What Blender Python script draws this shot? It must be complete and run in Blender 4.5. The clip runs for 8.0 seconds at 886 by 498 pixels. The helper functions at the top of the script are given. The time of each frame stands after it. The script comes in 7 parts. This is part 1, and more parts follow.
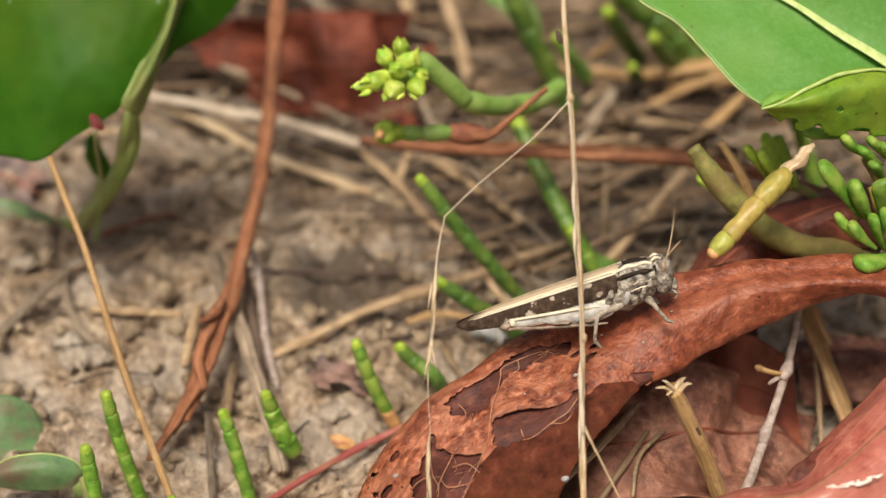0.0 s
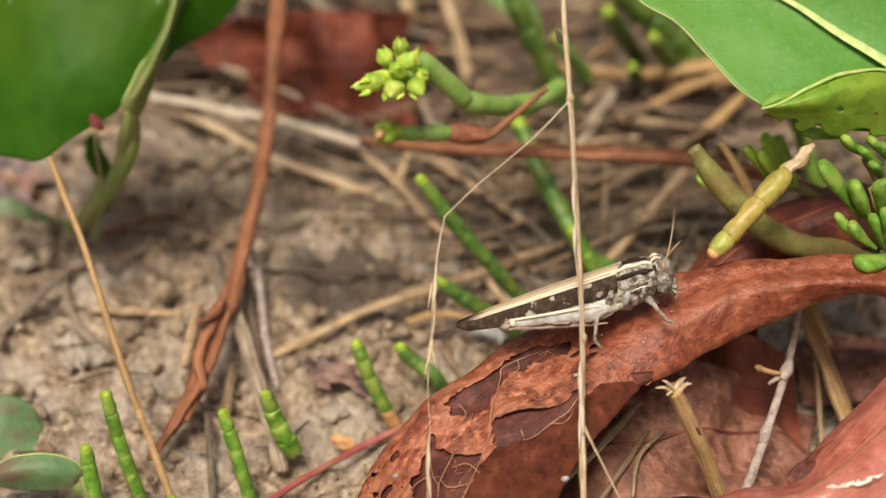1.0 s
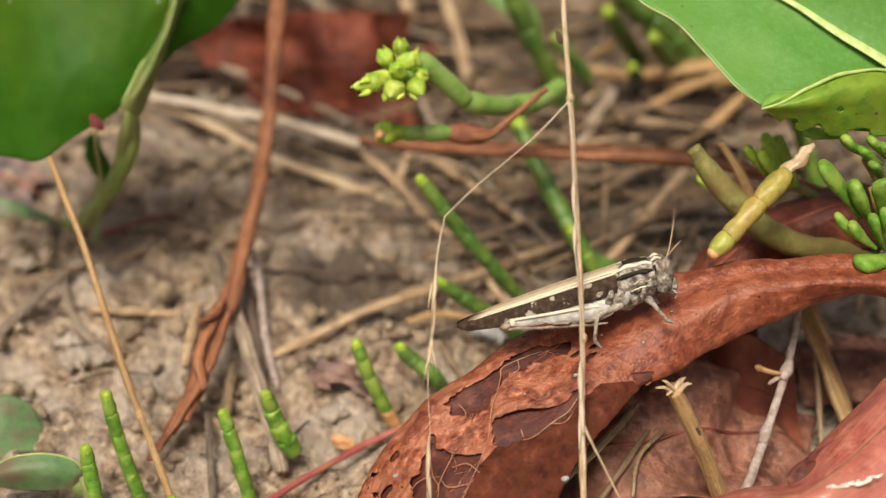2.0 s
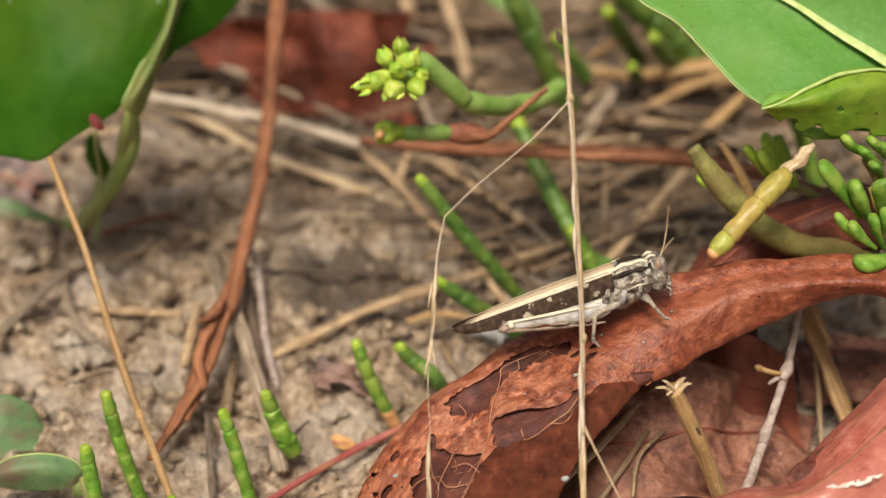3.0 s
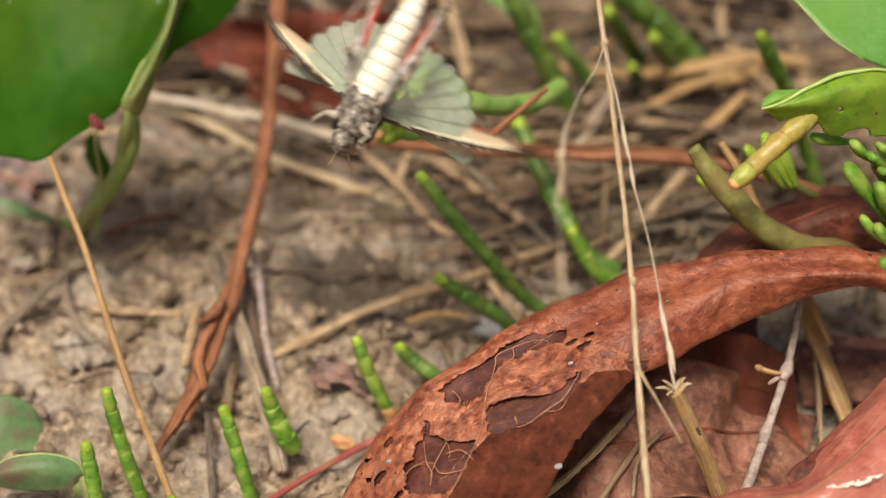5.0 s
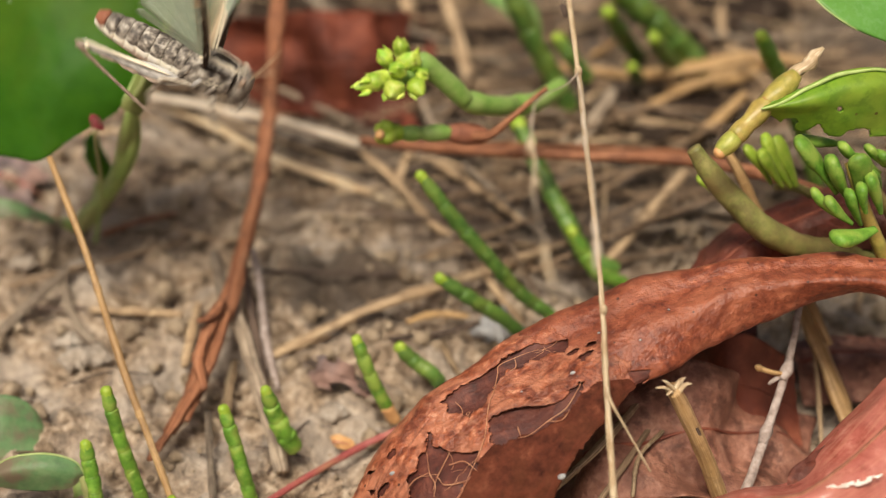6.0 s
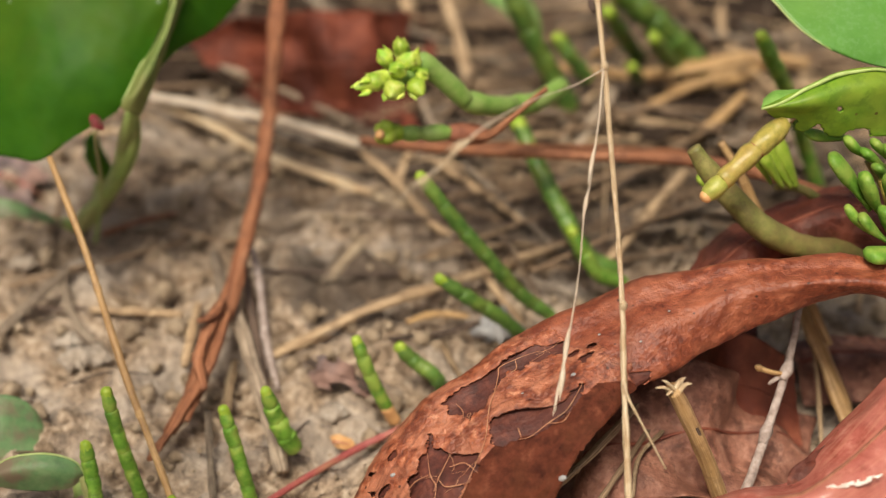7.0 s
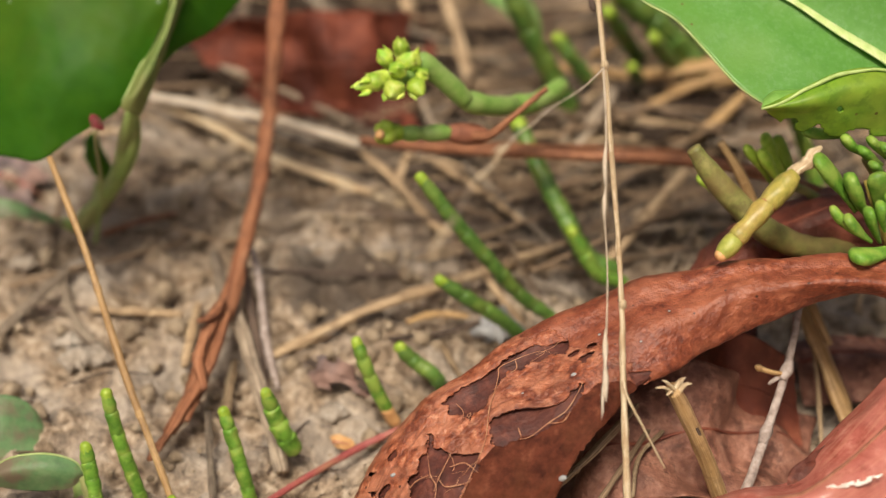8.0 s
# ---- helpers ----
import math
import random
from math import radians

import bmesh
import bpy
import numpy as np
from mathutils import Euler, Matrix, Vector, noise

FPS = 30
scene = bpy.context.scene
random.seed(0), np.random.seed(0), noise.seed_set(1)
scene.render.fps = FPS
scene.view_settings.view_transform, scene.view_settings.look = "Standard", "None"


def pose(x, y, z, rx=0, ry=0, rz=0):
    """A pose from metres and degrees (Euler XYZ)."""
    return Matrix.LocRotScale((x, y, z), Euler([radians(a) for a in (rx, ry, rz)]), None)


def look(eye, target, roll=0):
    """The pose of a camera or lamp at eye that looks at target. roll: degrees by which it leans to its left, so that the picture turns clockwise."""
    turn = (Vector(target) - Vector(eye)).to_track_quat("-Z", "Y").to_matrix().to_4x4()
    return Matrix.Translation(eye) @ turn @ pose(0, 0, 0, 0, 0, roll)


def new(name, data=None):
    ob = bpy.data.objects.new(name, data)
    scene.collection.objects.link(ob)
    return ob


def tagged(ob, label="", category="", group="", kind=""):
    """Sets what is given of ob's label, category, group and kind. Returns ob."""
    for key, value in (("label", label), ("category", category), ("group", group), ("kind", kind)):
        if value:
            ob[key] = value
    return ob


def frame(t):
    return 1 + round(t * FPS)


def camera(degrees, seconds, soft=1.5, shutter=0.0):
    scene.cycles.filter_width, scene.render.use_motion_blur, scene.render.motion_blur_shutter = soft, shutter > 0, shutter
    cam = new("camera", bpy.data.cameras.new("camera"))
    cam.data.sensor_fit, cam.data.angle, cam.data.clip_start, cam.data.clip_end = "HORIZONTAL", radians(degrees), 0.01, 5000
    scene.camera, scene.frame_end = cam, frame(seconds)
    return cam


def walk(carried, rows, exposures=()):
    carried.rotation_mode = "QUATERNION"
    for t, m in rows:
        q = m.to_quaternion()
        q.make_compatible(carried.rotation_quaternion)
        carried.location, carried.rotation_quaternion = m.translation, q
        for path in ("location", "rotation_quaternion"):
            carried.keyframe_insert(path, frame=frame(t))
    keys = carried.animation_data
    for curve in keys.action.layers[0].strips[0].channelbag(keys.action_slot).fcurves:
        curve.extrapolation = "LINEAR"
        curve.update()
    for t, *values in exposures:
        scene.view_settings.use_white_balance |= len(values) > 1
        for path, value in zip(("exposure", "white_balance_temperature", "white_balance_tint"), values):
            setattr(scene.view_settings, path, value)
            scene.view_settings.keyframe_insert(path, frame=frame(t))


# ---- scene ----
# Lengths below are in millimetres unless a name says otherwise; MM turns them into metres.
MM = 0.001
EYE = (0, -0.1532, 0.1393)
AIM = (0, 0, 0.032)
cam = camera(30, 8.0, soft=1.25, shutter=0.7)
cam.data.dof.use_dof = True
cam.data.dof.focus_distance = 0.187
cam.data.dof.aperture_fstop = 16.0
walk(cam, [(0.0, look(EYE, AIM)), (8.0, look(EYE, AIM))], exposures=[(0.0, -0.26, 6850, 9.5), (8.0, -0.26, 6850, 9.5)])

# ---- light: bright hazy daylight ----
SUN_HEIGHT, SUN_TURN = 65.0, -160.0
world = bpy.data.worlds.new("hazy_sky")
scene.world = world
world.use_nodes = True
sky = world.node_tree.nodes.new("ShaderNodeTexSky")
sky.sky_type, sky.sun_disc = "NISHITA", False
sky.sun_elevation, sky.sun_rotation = radians(SUN_HEIGHT), radians(SUN_TURN)
sky.air_density, sky.dust_density, sky.ozone_density = 1.0, 9.0, 0.4
world.node_tree.nodes["Background"].inputs["Strength"].default_value = 0.088
world.node_tree.links.new(sky.outputs["Color"], world.node_tree.nodes["Background"].inputs["Color"])
sun_data = bpy.data.lights.new("sun", "SUN")
sun_data.energy, sun_data.angle, sun_data.color = 4.4, radians(20), (1.0, 0.94, 0.84)
sun = new("sun", sun_data)
sun_way = Vector((math.sin(radians(SUN_TURN)) * math.cos(radians(SUN_HEIGHT)),
                  math.cos(radians(SUN_TURN)) * math.cos(radians(SUN_HEIGHT)), math.sin(radians(SUN_HEIGHT))))
sun.matrix_world = look(sun_way, (0, 0, 0))


# ---- materials ----
def surface(name, colours, size=2.0, detail=6.0, patch=None, patch_size=12.0, patch_amount=0.5, rough=0.7,
            bump=0.05, bump_size=0.5, along=0.0, vary=0.0, glow_through=0.0, through_colour=None, specks=None,
            speck_size=2.0, speck_cut=0.2, coat=0.0, metal_like=0.4, stain=None, stain_size=4.0, stain_amount=0.6, back_tint=None, spread_by=0.22,
            streak=None, streak_amount=0.5):
    """Grain of the given size in mm runs through the colours; patches and specks lie over it. along > 0: fibres along the strip's length."""
    m = bpy.data.materials.new(name)
    m.use_nodes = True
    tree = m.node_tree
    nodes, links = tree.nodes, tree.links
    shader = nodes["Principled BSDF"]
    where = nodes.new("ShaderNodeTexCoord")
    scaled = nodes.new("ShaderNodeVectorMath")
    scaled.operation = "MULTIPLY"
    if along:
        links.new(where.outputs["UV"], scaled.inputs[0])
        scaled.inputs[1].default_value = (1 / along, 9.0, 1.0)
    else:
        links.new(where.outputs["Object"], scaled.inputs[0])
        scaled.inputs[1].default_value = (1000 / size,) * 3
    shift = nodes.new("ShaderNodeObjectInfo")
    moved = nodes.new("ShaderNodeVectorMath")
    moved.operation = "ADD"
    links.new(scaled.outputs[0], moved.inputs[0])
    off = nodes.new("ShaderNodeMath")
    off.operation = "MULTIPLY"
    off.inputs[1].default_value = 37.0
    links.new(shift.outputs["Random"], off.inputs[0])
    links.new(off.outputs[0], moved.inputs[1])
    grain = nodes.new("ShaderNodeTexNoise")
    grain.inputs["Scale"].default_value = 1.0
    grain.inputs["Detail"].default_value = detail
    grain.inputs["Roughness"].default_value = 0.62
    links.new(moved.outputs[0], grain.inputs["Vector"])
    ramp = nodes.new("ShaderNodeValToRGB")
    while len(ramp.color_ramp.elements) < len(colours):
        ramp.color_ramp.elements.new(0.5)
    for k, c in enumerate(colours):
        ramp.color_ramp.elements[k].position = 0.5 - spread_by + 2 * spread_by * k / max(1, len(colours) - 1)
        ramp.color_ramp.elements[k].color = (*c, 1)
    links.new(grain.outputs["Fac"], ramp.inputs["Fac"])
    colour = ramp.outputs["Color"]
    big = nodes.new("ShaderNodeVectorMath")
    big.operation = "SCALE"
    big.inputs["Scale"].default_value = 1000.0
    links.new(where.outputs["Object"], big.inputs[0])
    if stain:
        blot = nodes.new("ShaderNodeTexNoise")
        blot.inputs["Scale"].default_value = 1 / stain_size
        blot.inputs["Detail"].default_value = 8.0
        blot.inputs["Roughness"].default_value = 0.7
        links.new(big.outputs[0], blot.inputs["Vector"])
        cut = nodes.new("ShaderNodeMapRange")
        cut.inputs["From Min"].default_value, cut.inputs["From Max"].default_value = 0.50, 0.60
        cut.inputs["To Max"].default_value = stain_amount
        links.new(blot.outputs["Fac"], cut.inputs["Value"])
        mix = nodes.new("ShaderNodeMix")
        mix.data_type = "RGBA"
        links.new(cut.outputs[0], mix.inputs["Factor"])
        links.new(colour, mix.inputs[6])
        mix.inputs[7].default_value = (*stain, 1)
        colour = mix.outputs[2]
    if patch:
        blot = nodes.new("ShaderNodeTexNoise")
        blot.inputs["Scale"].default_value = 1 / patch_size
        blot.inputs["Detail"].default_value = 4.0
        links.new(big.outputs[0], blot.inputs["Vector"])
        cut = nodes.new("ShaderNodeMapRange")
        cut.inputs["From Min"].default_value, cut.inputs["From Max"].default_value = 0.45, 0.62
        cut.inputs["To Max"].default_value = patch_amount
        links.new(blot.outputs["Fac"], cut.inputs["Value"])
        mix = nodes.new("ShaderNodeMix")
        mix.data_type = "RGBA"
        links.new(cut.outputs[0], mix.inputs["Factor"])
        links.new(colour, mix.inputs[6])
        mix.inputs[7].default_value = (*patch, 1)
        colour = mix.outputs[2]
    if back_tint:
        # soil darkened for shade under the back litter, and in a small oval, thinning outward
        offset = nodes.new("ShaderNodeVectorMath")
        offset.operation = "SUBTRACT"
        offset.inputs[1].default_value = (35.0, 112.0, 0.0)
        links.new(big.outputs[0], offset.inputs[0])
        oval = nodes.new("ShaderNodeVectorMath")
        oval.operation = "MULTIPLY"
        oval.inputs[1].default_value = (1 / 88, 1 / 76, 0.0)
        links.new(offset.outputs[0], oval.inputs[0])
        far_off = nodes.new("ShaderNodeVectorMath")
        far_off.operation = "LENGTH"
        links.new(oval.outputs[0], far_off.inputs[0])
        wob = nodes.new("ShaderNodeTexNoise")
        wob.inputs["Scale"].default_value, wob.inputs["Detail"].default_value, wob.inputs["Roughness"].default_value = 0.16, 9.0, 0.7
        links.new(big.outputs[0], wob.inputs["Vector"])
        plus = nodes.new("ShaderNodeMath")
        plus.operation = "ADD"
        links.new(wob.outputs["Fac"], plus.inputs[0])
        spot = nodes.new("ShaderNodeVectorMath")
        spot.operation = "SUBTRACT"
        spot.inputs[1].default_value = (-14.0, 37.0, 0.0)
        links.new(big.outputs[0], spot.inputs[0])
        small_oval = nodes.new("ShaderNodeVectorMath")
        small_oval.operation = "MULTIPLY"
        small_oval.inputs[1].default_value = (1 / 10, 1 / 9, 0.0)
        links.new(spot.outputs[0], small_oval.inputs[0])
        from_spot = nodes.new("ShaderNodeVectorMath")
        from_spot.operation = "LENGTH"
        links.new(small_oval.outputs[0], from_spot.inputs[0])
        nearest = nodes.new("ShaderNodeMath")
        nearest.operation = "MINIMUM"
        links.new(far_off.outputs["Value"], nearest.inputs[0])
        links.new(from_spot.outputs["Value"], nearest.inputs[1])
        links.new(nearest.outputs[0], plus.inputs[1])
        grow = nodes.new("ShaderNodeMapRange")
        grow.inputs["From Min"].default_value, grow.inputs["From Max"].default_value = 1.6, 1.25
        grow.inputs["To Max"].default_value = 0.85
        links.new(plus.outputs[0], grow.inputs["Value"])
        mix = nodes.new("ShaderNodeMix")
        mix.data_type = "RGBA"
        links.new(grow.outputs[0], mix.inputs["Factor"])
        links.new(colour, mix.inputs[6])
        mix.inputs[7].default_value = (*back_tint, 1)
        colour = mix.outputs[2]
    if streak:
        # fibres that run along the strip
        lengths = nodes.new("ShaderNodeVectorMath")
        lengths.operation = "MULTIPLY"
        lengths.inputs[1].default_value = (0.16, 26.0, 1.0)
        links.new(where.outputs["UV"], lengths.inputs[0])
        blot = nodes.new("ShaderNodeTexNoise")
        blot.inputs["Scale"].default_value, blot.inputs["Detail"].default_value, blot.inputs["Distortion"].default_value = 1.0, 6.0, 0.8
        links.new(lengths.outputs[0], blot.inputs["Vector"])
        cut = nodes.new("ShaderNodeMapRange")
        cut.inputs["From Min"].default_value, cut.inputs["From Max"].default_value = 0.48, 0.62
        cut.inputs["To Max"].default_value = streak_amount
        links.new(blot.outputs["Fac"], cut.inputs["Value"])
        mix = nodes.new("ShaderNodeMix")
        mix.data_type = "RGBA"
        links.new(cut.outputs[0], mix.inputs["Factor"])
        links.new(colour, mix.inputs[6])
        mix.inputs[7].default_value = (*streak, 1)
        colour = mix.outputs[2]
    if specks:
        dots = nodes.new("ShaderNodeTexVoronoi")
        dots.inputs["Scale"].default_value = 1 / speck_size
        links.new(big.outputs[0], dots.inputs["Vector"])
        near = nodes.new("ShaderNodeMapRange")
        near.inputs["From Min"].default_value, near.inputs["From Max"].default_value = speck_cut, speck_cut * 0.6
        links.new(dots.outputs["Distance"], near.inputs["Value"])
        mix = nodes.new("ShaderNodeMix")
        mix.data_type = "RGBA"
        links.new(near.outputs[0], mix.inputs["Factor"])
        links.new(colour, mix.inputs[6])
        mix.inputs[7].default_value = (*specks, 1)
        colour = mix.outputs[2]
    if vary:
        tone = nodes.new("ShaderNodeHueSaturation")
        spread = nodes.new("ShaderNodeMapRange")
        spread.inputs["To Min"].default_value, spread.inputs["To Max"].default_value = 1 - vary, 1 + vary
        links.new(shift.outputs["Random"], spread.inputs["Value"])
        links.new(spread.outputs[0], tone.inputs["Value"])
        links.new(colour, tone.inputs["Color"])
        colour = tone.outputs["Color"]
    links.new(colour, shader.inputs["Base Color"])
    shader.inputs["Roughness"].default_value = rough
    shader.inputs["Specular IOR Level"].default_value = metal_like
    shader.inputs["Coat Weight"].default_value = coat
    shader.inputs["Coat Roughness"].default_value = 0.3
    if bump:
        fine = nodes.new("ShaderNodeTexNoise")
        fine.inputs["Detail"].default_value = 5.0
        if along:
            fine.inputs["Scale"].default_value = 2.0
            links.new(moved.outputs[0], fine.inputs["Vector"])
        else:
            fine.inputs["Scale"].default_value = 1 / bump_size
            links.new(big.outputs[0], fine.inputs["Vector"])
        lift = nodes.new("ShaderNodeBump")
        lift.inputs["Strength"].default_value = 1.0
        lift.inputs["Distance"].default_value = bump * MM
        links.new(fine.outputs["Fac"], lift.inputs["Height"])
        links.new(lift.outputs["Normal"], shader.inputs["Normal"])
    if glow_through:
        thin = nodes.new("ShaderNodeBsdfTranslucent")
        if through_colour:
            thin.inputs["Color"].default_value = (*through_colour, 1)
        else:
            links.new(colour, thin.inputs["Color"])
        both = nodes.new("ShaderNodeMixShader")
        both.inputs["Fac"].default_value = glow_through
        links.new(shader.outputs[0], both.inputs[1])
        links.new(thin.outputs[0], both.inputs[2])
        links.new(both.outputs[0], nodes["Material Output"].inputs["Surface"])
    return m


SOIL = surface("sandy_soil", [(0.12, 0.082, 0.054), (0.26, 0.185, 0.122), (0.38, 0.285, 0.20), (0.52, 0.415, 0.31)], 1.6, 12,
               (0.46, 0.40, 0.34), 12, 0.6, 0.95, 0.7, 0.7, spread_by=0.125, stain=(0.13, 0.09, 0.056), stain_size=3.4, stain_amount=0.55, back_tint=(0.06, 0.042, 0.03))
CRUMB = surface("soil_crumb", [(0.14, 0.10, 0.065), (0.30, 0.225, 0.15), (0.42, 0.34, 0.25)], 2.0, 8, None, 9, 0.5, 0.95, 0.2, 0.5)
DEAD = surface("russet_dead_leaf", [(0.10, 0.021, 0.010), (0.20, 0.046, 0.020), (0.29, 0.073, 0.032), (0.46, 0.15, 0.074)], 1.1, 13,
               (0.43, 0.14, 0.07), 3.2, 0.6, 0.45, 0.18, 0.38, glow_through=0.1, metal_like=0.55, spread_by=0.19,
               specks=(0.07, 0.022, 0.012), speck_size=2.2, speck_cut=0.1, stain=(0.15, 0.032, 0.014), stain_size=5.0, stain_amount=0.5, streak=(0.14, 0.03, 0.014), streak_amount=0.35)
FLAKING = surface("flaking_russet_leaf", [(0.08, 0.016, 0.007), (0.23, 0.055, 0.022), (0.38, 0.105, 0.045), (0.66, 0.30, 0.17)], 1.1, 13,
               (0.56, 0.22, 0.12), 2.4, 0.65, 0.42, 0.26, 0.4, glow_through=0.1, metal_like=0.55, spread_by=0.19,
               specks=(0.07, 0.022, 0.012), speck_size=2.2, speck_cut=0.1, stain=(0.13, 0.027, 0.012), stain_size=5.0, stain_amount=0.75, streak=(0.12, 0.026, 0.012), streak_amount=0.6)
FLANK_BROWN = surface("dark_brown_leaf_flank", [(0.028, 0.007, 0.004), (0.065, 0.016, 0.008), (0.105, 0.028, 0.014), (0.19, 0.062, 0.032)], 1.6, 11, (0.095, 0.03, 0.013), 4.0, 0.5, 0.75, 0.2, 0.5, metal_like=0.12, streak=(0.12, 0.03, 0.015), streak_amount=0.5)
PINK_DEAD = surface("pinkish_dead_leaf", [(0.22, 0.045, 0.032), (0.38, 0.10, 0.075), (0.47, 0.14, 0.105), (0.64, 0.27, 0.21)], 2.2, 12,
                    (0.54, 0.20, 0.155), 6.0, 0.6, 0.27, 0.07, 0.5, glow_through=0.1, metal_like=0.6, spread_by=0.22, stain=(0.26, 0.06, 0.035), stain_size=4.0, stain_amount=0.45,
                    streak=(0.60, 0.27, 0.18), streak_amount=0.35, specks=(0.12, 0.03, 0.02), speck_size=2.6, speck_cut=0.06)
LEAF_HIGHLIGHT = surface("corner_leaf_highlight", [(0.55, 0.40, 0.32), (0.75, 0.66, 0.58), (0.82, 0.77, 0.7)], 0.9, 6, rough=0.6, bump=0.05)
DEAD_INNER = surface("dark_red_leaf_flesh", [(0.03, 0.007, 0.005), (0.06, 0.015, 0.01), (0.105, 0.027, 0.017), (0.20, 0.06, 0.036)], 1.4, 9, (0.07, 0.017, 0.011), 5, 0.6, 0.6, 0.14, 0.5, metal_like=0.4,
                     streak=(0.13, 0.038, 0.022), streak_amount=0.5)
DEAD_BACK = surface("brown_leaf_underside", [(0.16, 0.05, 0.026), (0.27, 0.10, 0.055), (0.36, 0.16, 0.10)], 2.0, 8, None, 5, 0.5, 0.7, 0.1, 0.6)
VEIN = surface("dry_leaf_vein", [(0.26, 0.09, 0.045), (0.44, 0.20, 0.105), (0.56, 0.32, 0.19)], 1.0, 4, bump=0.02)
SCRAP = surface("orange_dead_leaf", [(0.36, 0.17, 0.06), (0.58, 0.32, 0.13), (0.68, 0.44, 0.22)], 1.2, 7, rough=0.7, bump=0.05)
PURPLISH = surface("purplish_dead_leaf", [(0.07, 0.055, 0.055), (0.16, 0.12, 0.115), (0.30, 0.22, 0.20)], 1.8, 9, (0.34, 0.19, 0.14), 6, 0.6, 0.7, 0.15, 0.6)
# near-black colour for the shade in gaps of the litter
GAP_SHADE = surface("litter_gap_shade", [(0.012, 0.008, 0.006), (0.03, 0.02, 0.014), (0.075, 0.05, 0.035)], 2.0, 10, (0.045, 0.03, 0.02), 7, 0.6, 0.9, 0.4, 0.7, metal_like=0.15)
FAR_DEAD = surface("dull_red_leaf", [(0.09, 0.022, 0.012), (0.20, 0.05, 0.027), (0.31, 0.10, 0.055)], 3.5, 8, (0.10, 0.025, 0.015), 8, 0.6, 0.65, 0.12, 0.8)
BROWN_DEAD = surface("dull_brown_leaf", [(0.13, 0.05, 0.034), (0.29, 0.125, 0.082), (0.48, 0.25, 0.175)], 1.8, 12, (0.14, 0.055, 0.036), 5, 0.7, 0.6, 0.3, 0.6, stain=(0.08, 0.03, 0.02), stain_size=3.0, stain_amount=0.75)
BACK_DEAD = surface("orange_russet_leaf", [(0.045, 0.011, 0.006), (0.125, 0.03, 0.016), (0.24, 0.065, 0.034)], 5.0, 9, (0.05, 0.012, 0.007), 9, 0.7, 0.6, 0.3, 0.9, stain=(0.24, 0.07, 0.038), stain_size=7.0, stain_amount=0.5, metal_like=0.2)
LEAF = surface("fresh_green_leaf", [(0.10, 0.29, 0.045), (0.125, 0.335, 0.055), (0.15, 0.375, 0.075)], 1.6, 10, (0.17, 0.36, 0.06), 14, 0.5, 0.42, 0.035, 0.4,
               glow_through=0.3, through_colour=(0.22, 0.50, 0.03), specks=(0.17, 0.06, 0.025), speck_size=2.6, speck_cut=0.085, coat=0.12,
               stain=(0.20, 0.42, 0.13), stain_size=0.7, stain_amount=0.5)
BITTEN = surface("yellowing_green_leaf", [(0.13, 0.28, 0.022), (0.20, 0.37, 0.03), (0.27, 0.44, 0.045)], 2.2, 10, (0.30, 0.39, 0.045), 6, 0.6, 0.45, 0.02, 0.5,
                 glow_through=0.3, through_colour=(0.25, 0.45, 0.02), specks=(0.12, 0.05, 0.02), speck_size=2.6, speck_cut=0.1, stain=(0.06, 0.15, 0.015), stain_size=1.6, stain_amount=0.55)
LEAF_DEEP = surface("deep_green_leaf", [(0.026, 0.10, 0.004), (0.040, 0.142, 0.006), (0.060, 0.185, 0.011)], 4.0, 9, (0.11, 0.18, 0.012), 17, 0.6, 0.52, 0.03, 0.6, specks=(0.45, 0.55, 0.42), speck_size=7.0, speck_cut=0.06,
                    glow_through=0.4, through_colour=(0.07, 0.33, 0.004), stain=(0.05, 0.19, 0.02), stain_size=1.5, stain_amount=0.25, metal_like=0.2)
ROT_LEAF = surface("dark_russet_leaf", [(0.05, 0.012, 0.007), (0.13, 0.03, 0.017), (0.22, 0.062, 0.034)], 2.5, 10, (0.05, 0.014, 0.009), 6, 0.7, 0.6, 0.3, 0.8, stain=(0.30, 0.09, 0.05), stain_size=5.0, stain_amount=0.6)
LEAF_DULL = surface("dull_green_leaf", [(0.08, 0.17, 0.07), (0.13, 0.25, 0.10), (0.20, 0.31, 0.14)], 2.0, 9, (0.20, 0.12, 0.09), 3.5, 0.8, 0.5, 0.08, 0.5,
                    glow_through=0.2, stain=(0.17, 0.22, 0.12), stain_size=2.0, stain_amount=0.4)
PETIOLE = surface("pale_green_petiole", [(0.24, 0.38, 0.09), (0.36, 0.50, 0.14), (0.45, 0.56, 0.20)], 4.0, 5, (0.36, 0.28, 0.15), 9, 0.6, 0.5, 0.03, glow_through=0.25)
LEAF_PALE = surface("pale_leaf_rim", [(0.26, 0.36, 0.10), (0.36, 0.46, 0.16), (0.45, 0.53, 0.24)], 2.0, 5, bump=0.03, rough=0.5)
PALE_RIM = surface("pale_green_leaf_rim", [(0.27, 0.39, 0.10), (0.37, 0.49, 0.15), (0.46, 0.57, 0.22)], 1.0, 5, bump=0.04, rough=0.5)
TIP_GREEN = surface("pale_green_leaf_back", [(0.14, 0.33, 0.05), (0.20, 0.42, 0.075), (0.27, 0.48, 0.11)], 1.2, 7, (0.24, 0.42, 0.09), 3, 0.6, 0.5, 0.04, 0.4, glow_through=0.25)
LEAF_GREY = surface("grey_green_leaf", [(0.13, 0.25, 0.07), (0.19, 0.33, 0.09), (0.25, 0.38, 0.13)], 4.0, 6, (0.26, 0.22, 0.12), 9, 0.4, 0.5, 0.0, 0.5,
                    glow_through=0.25)
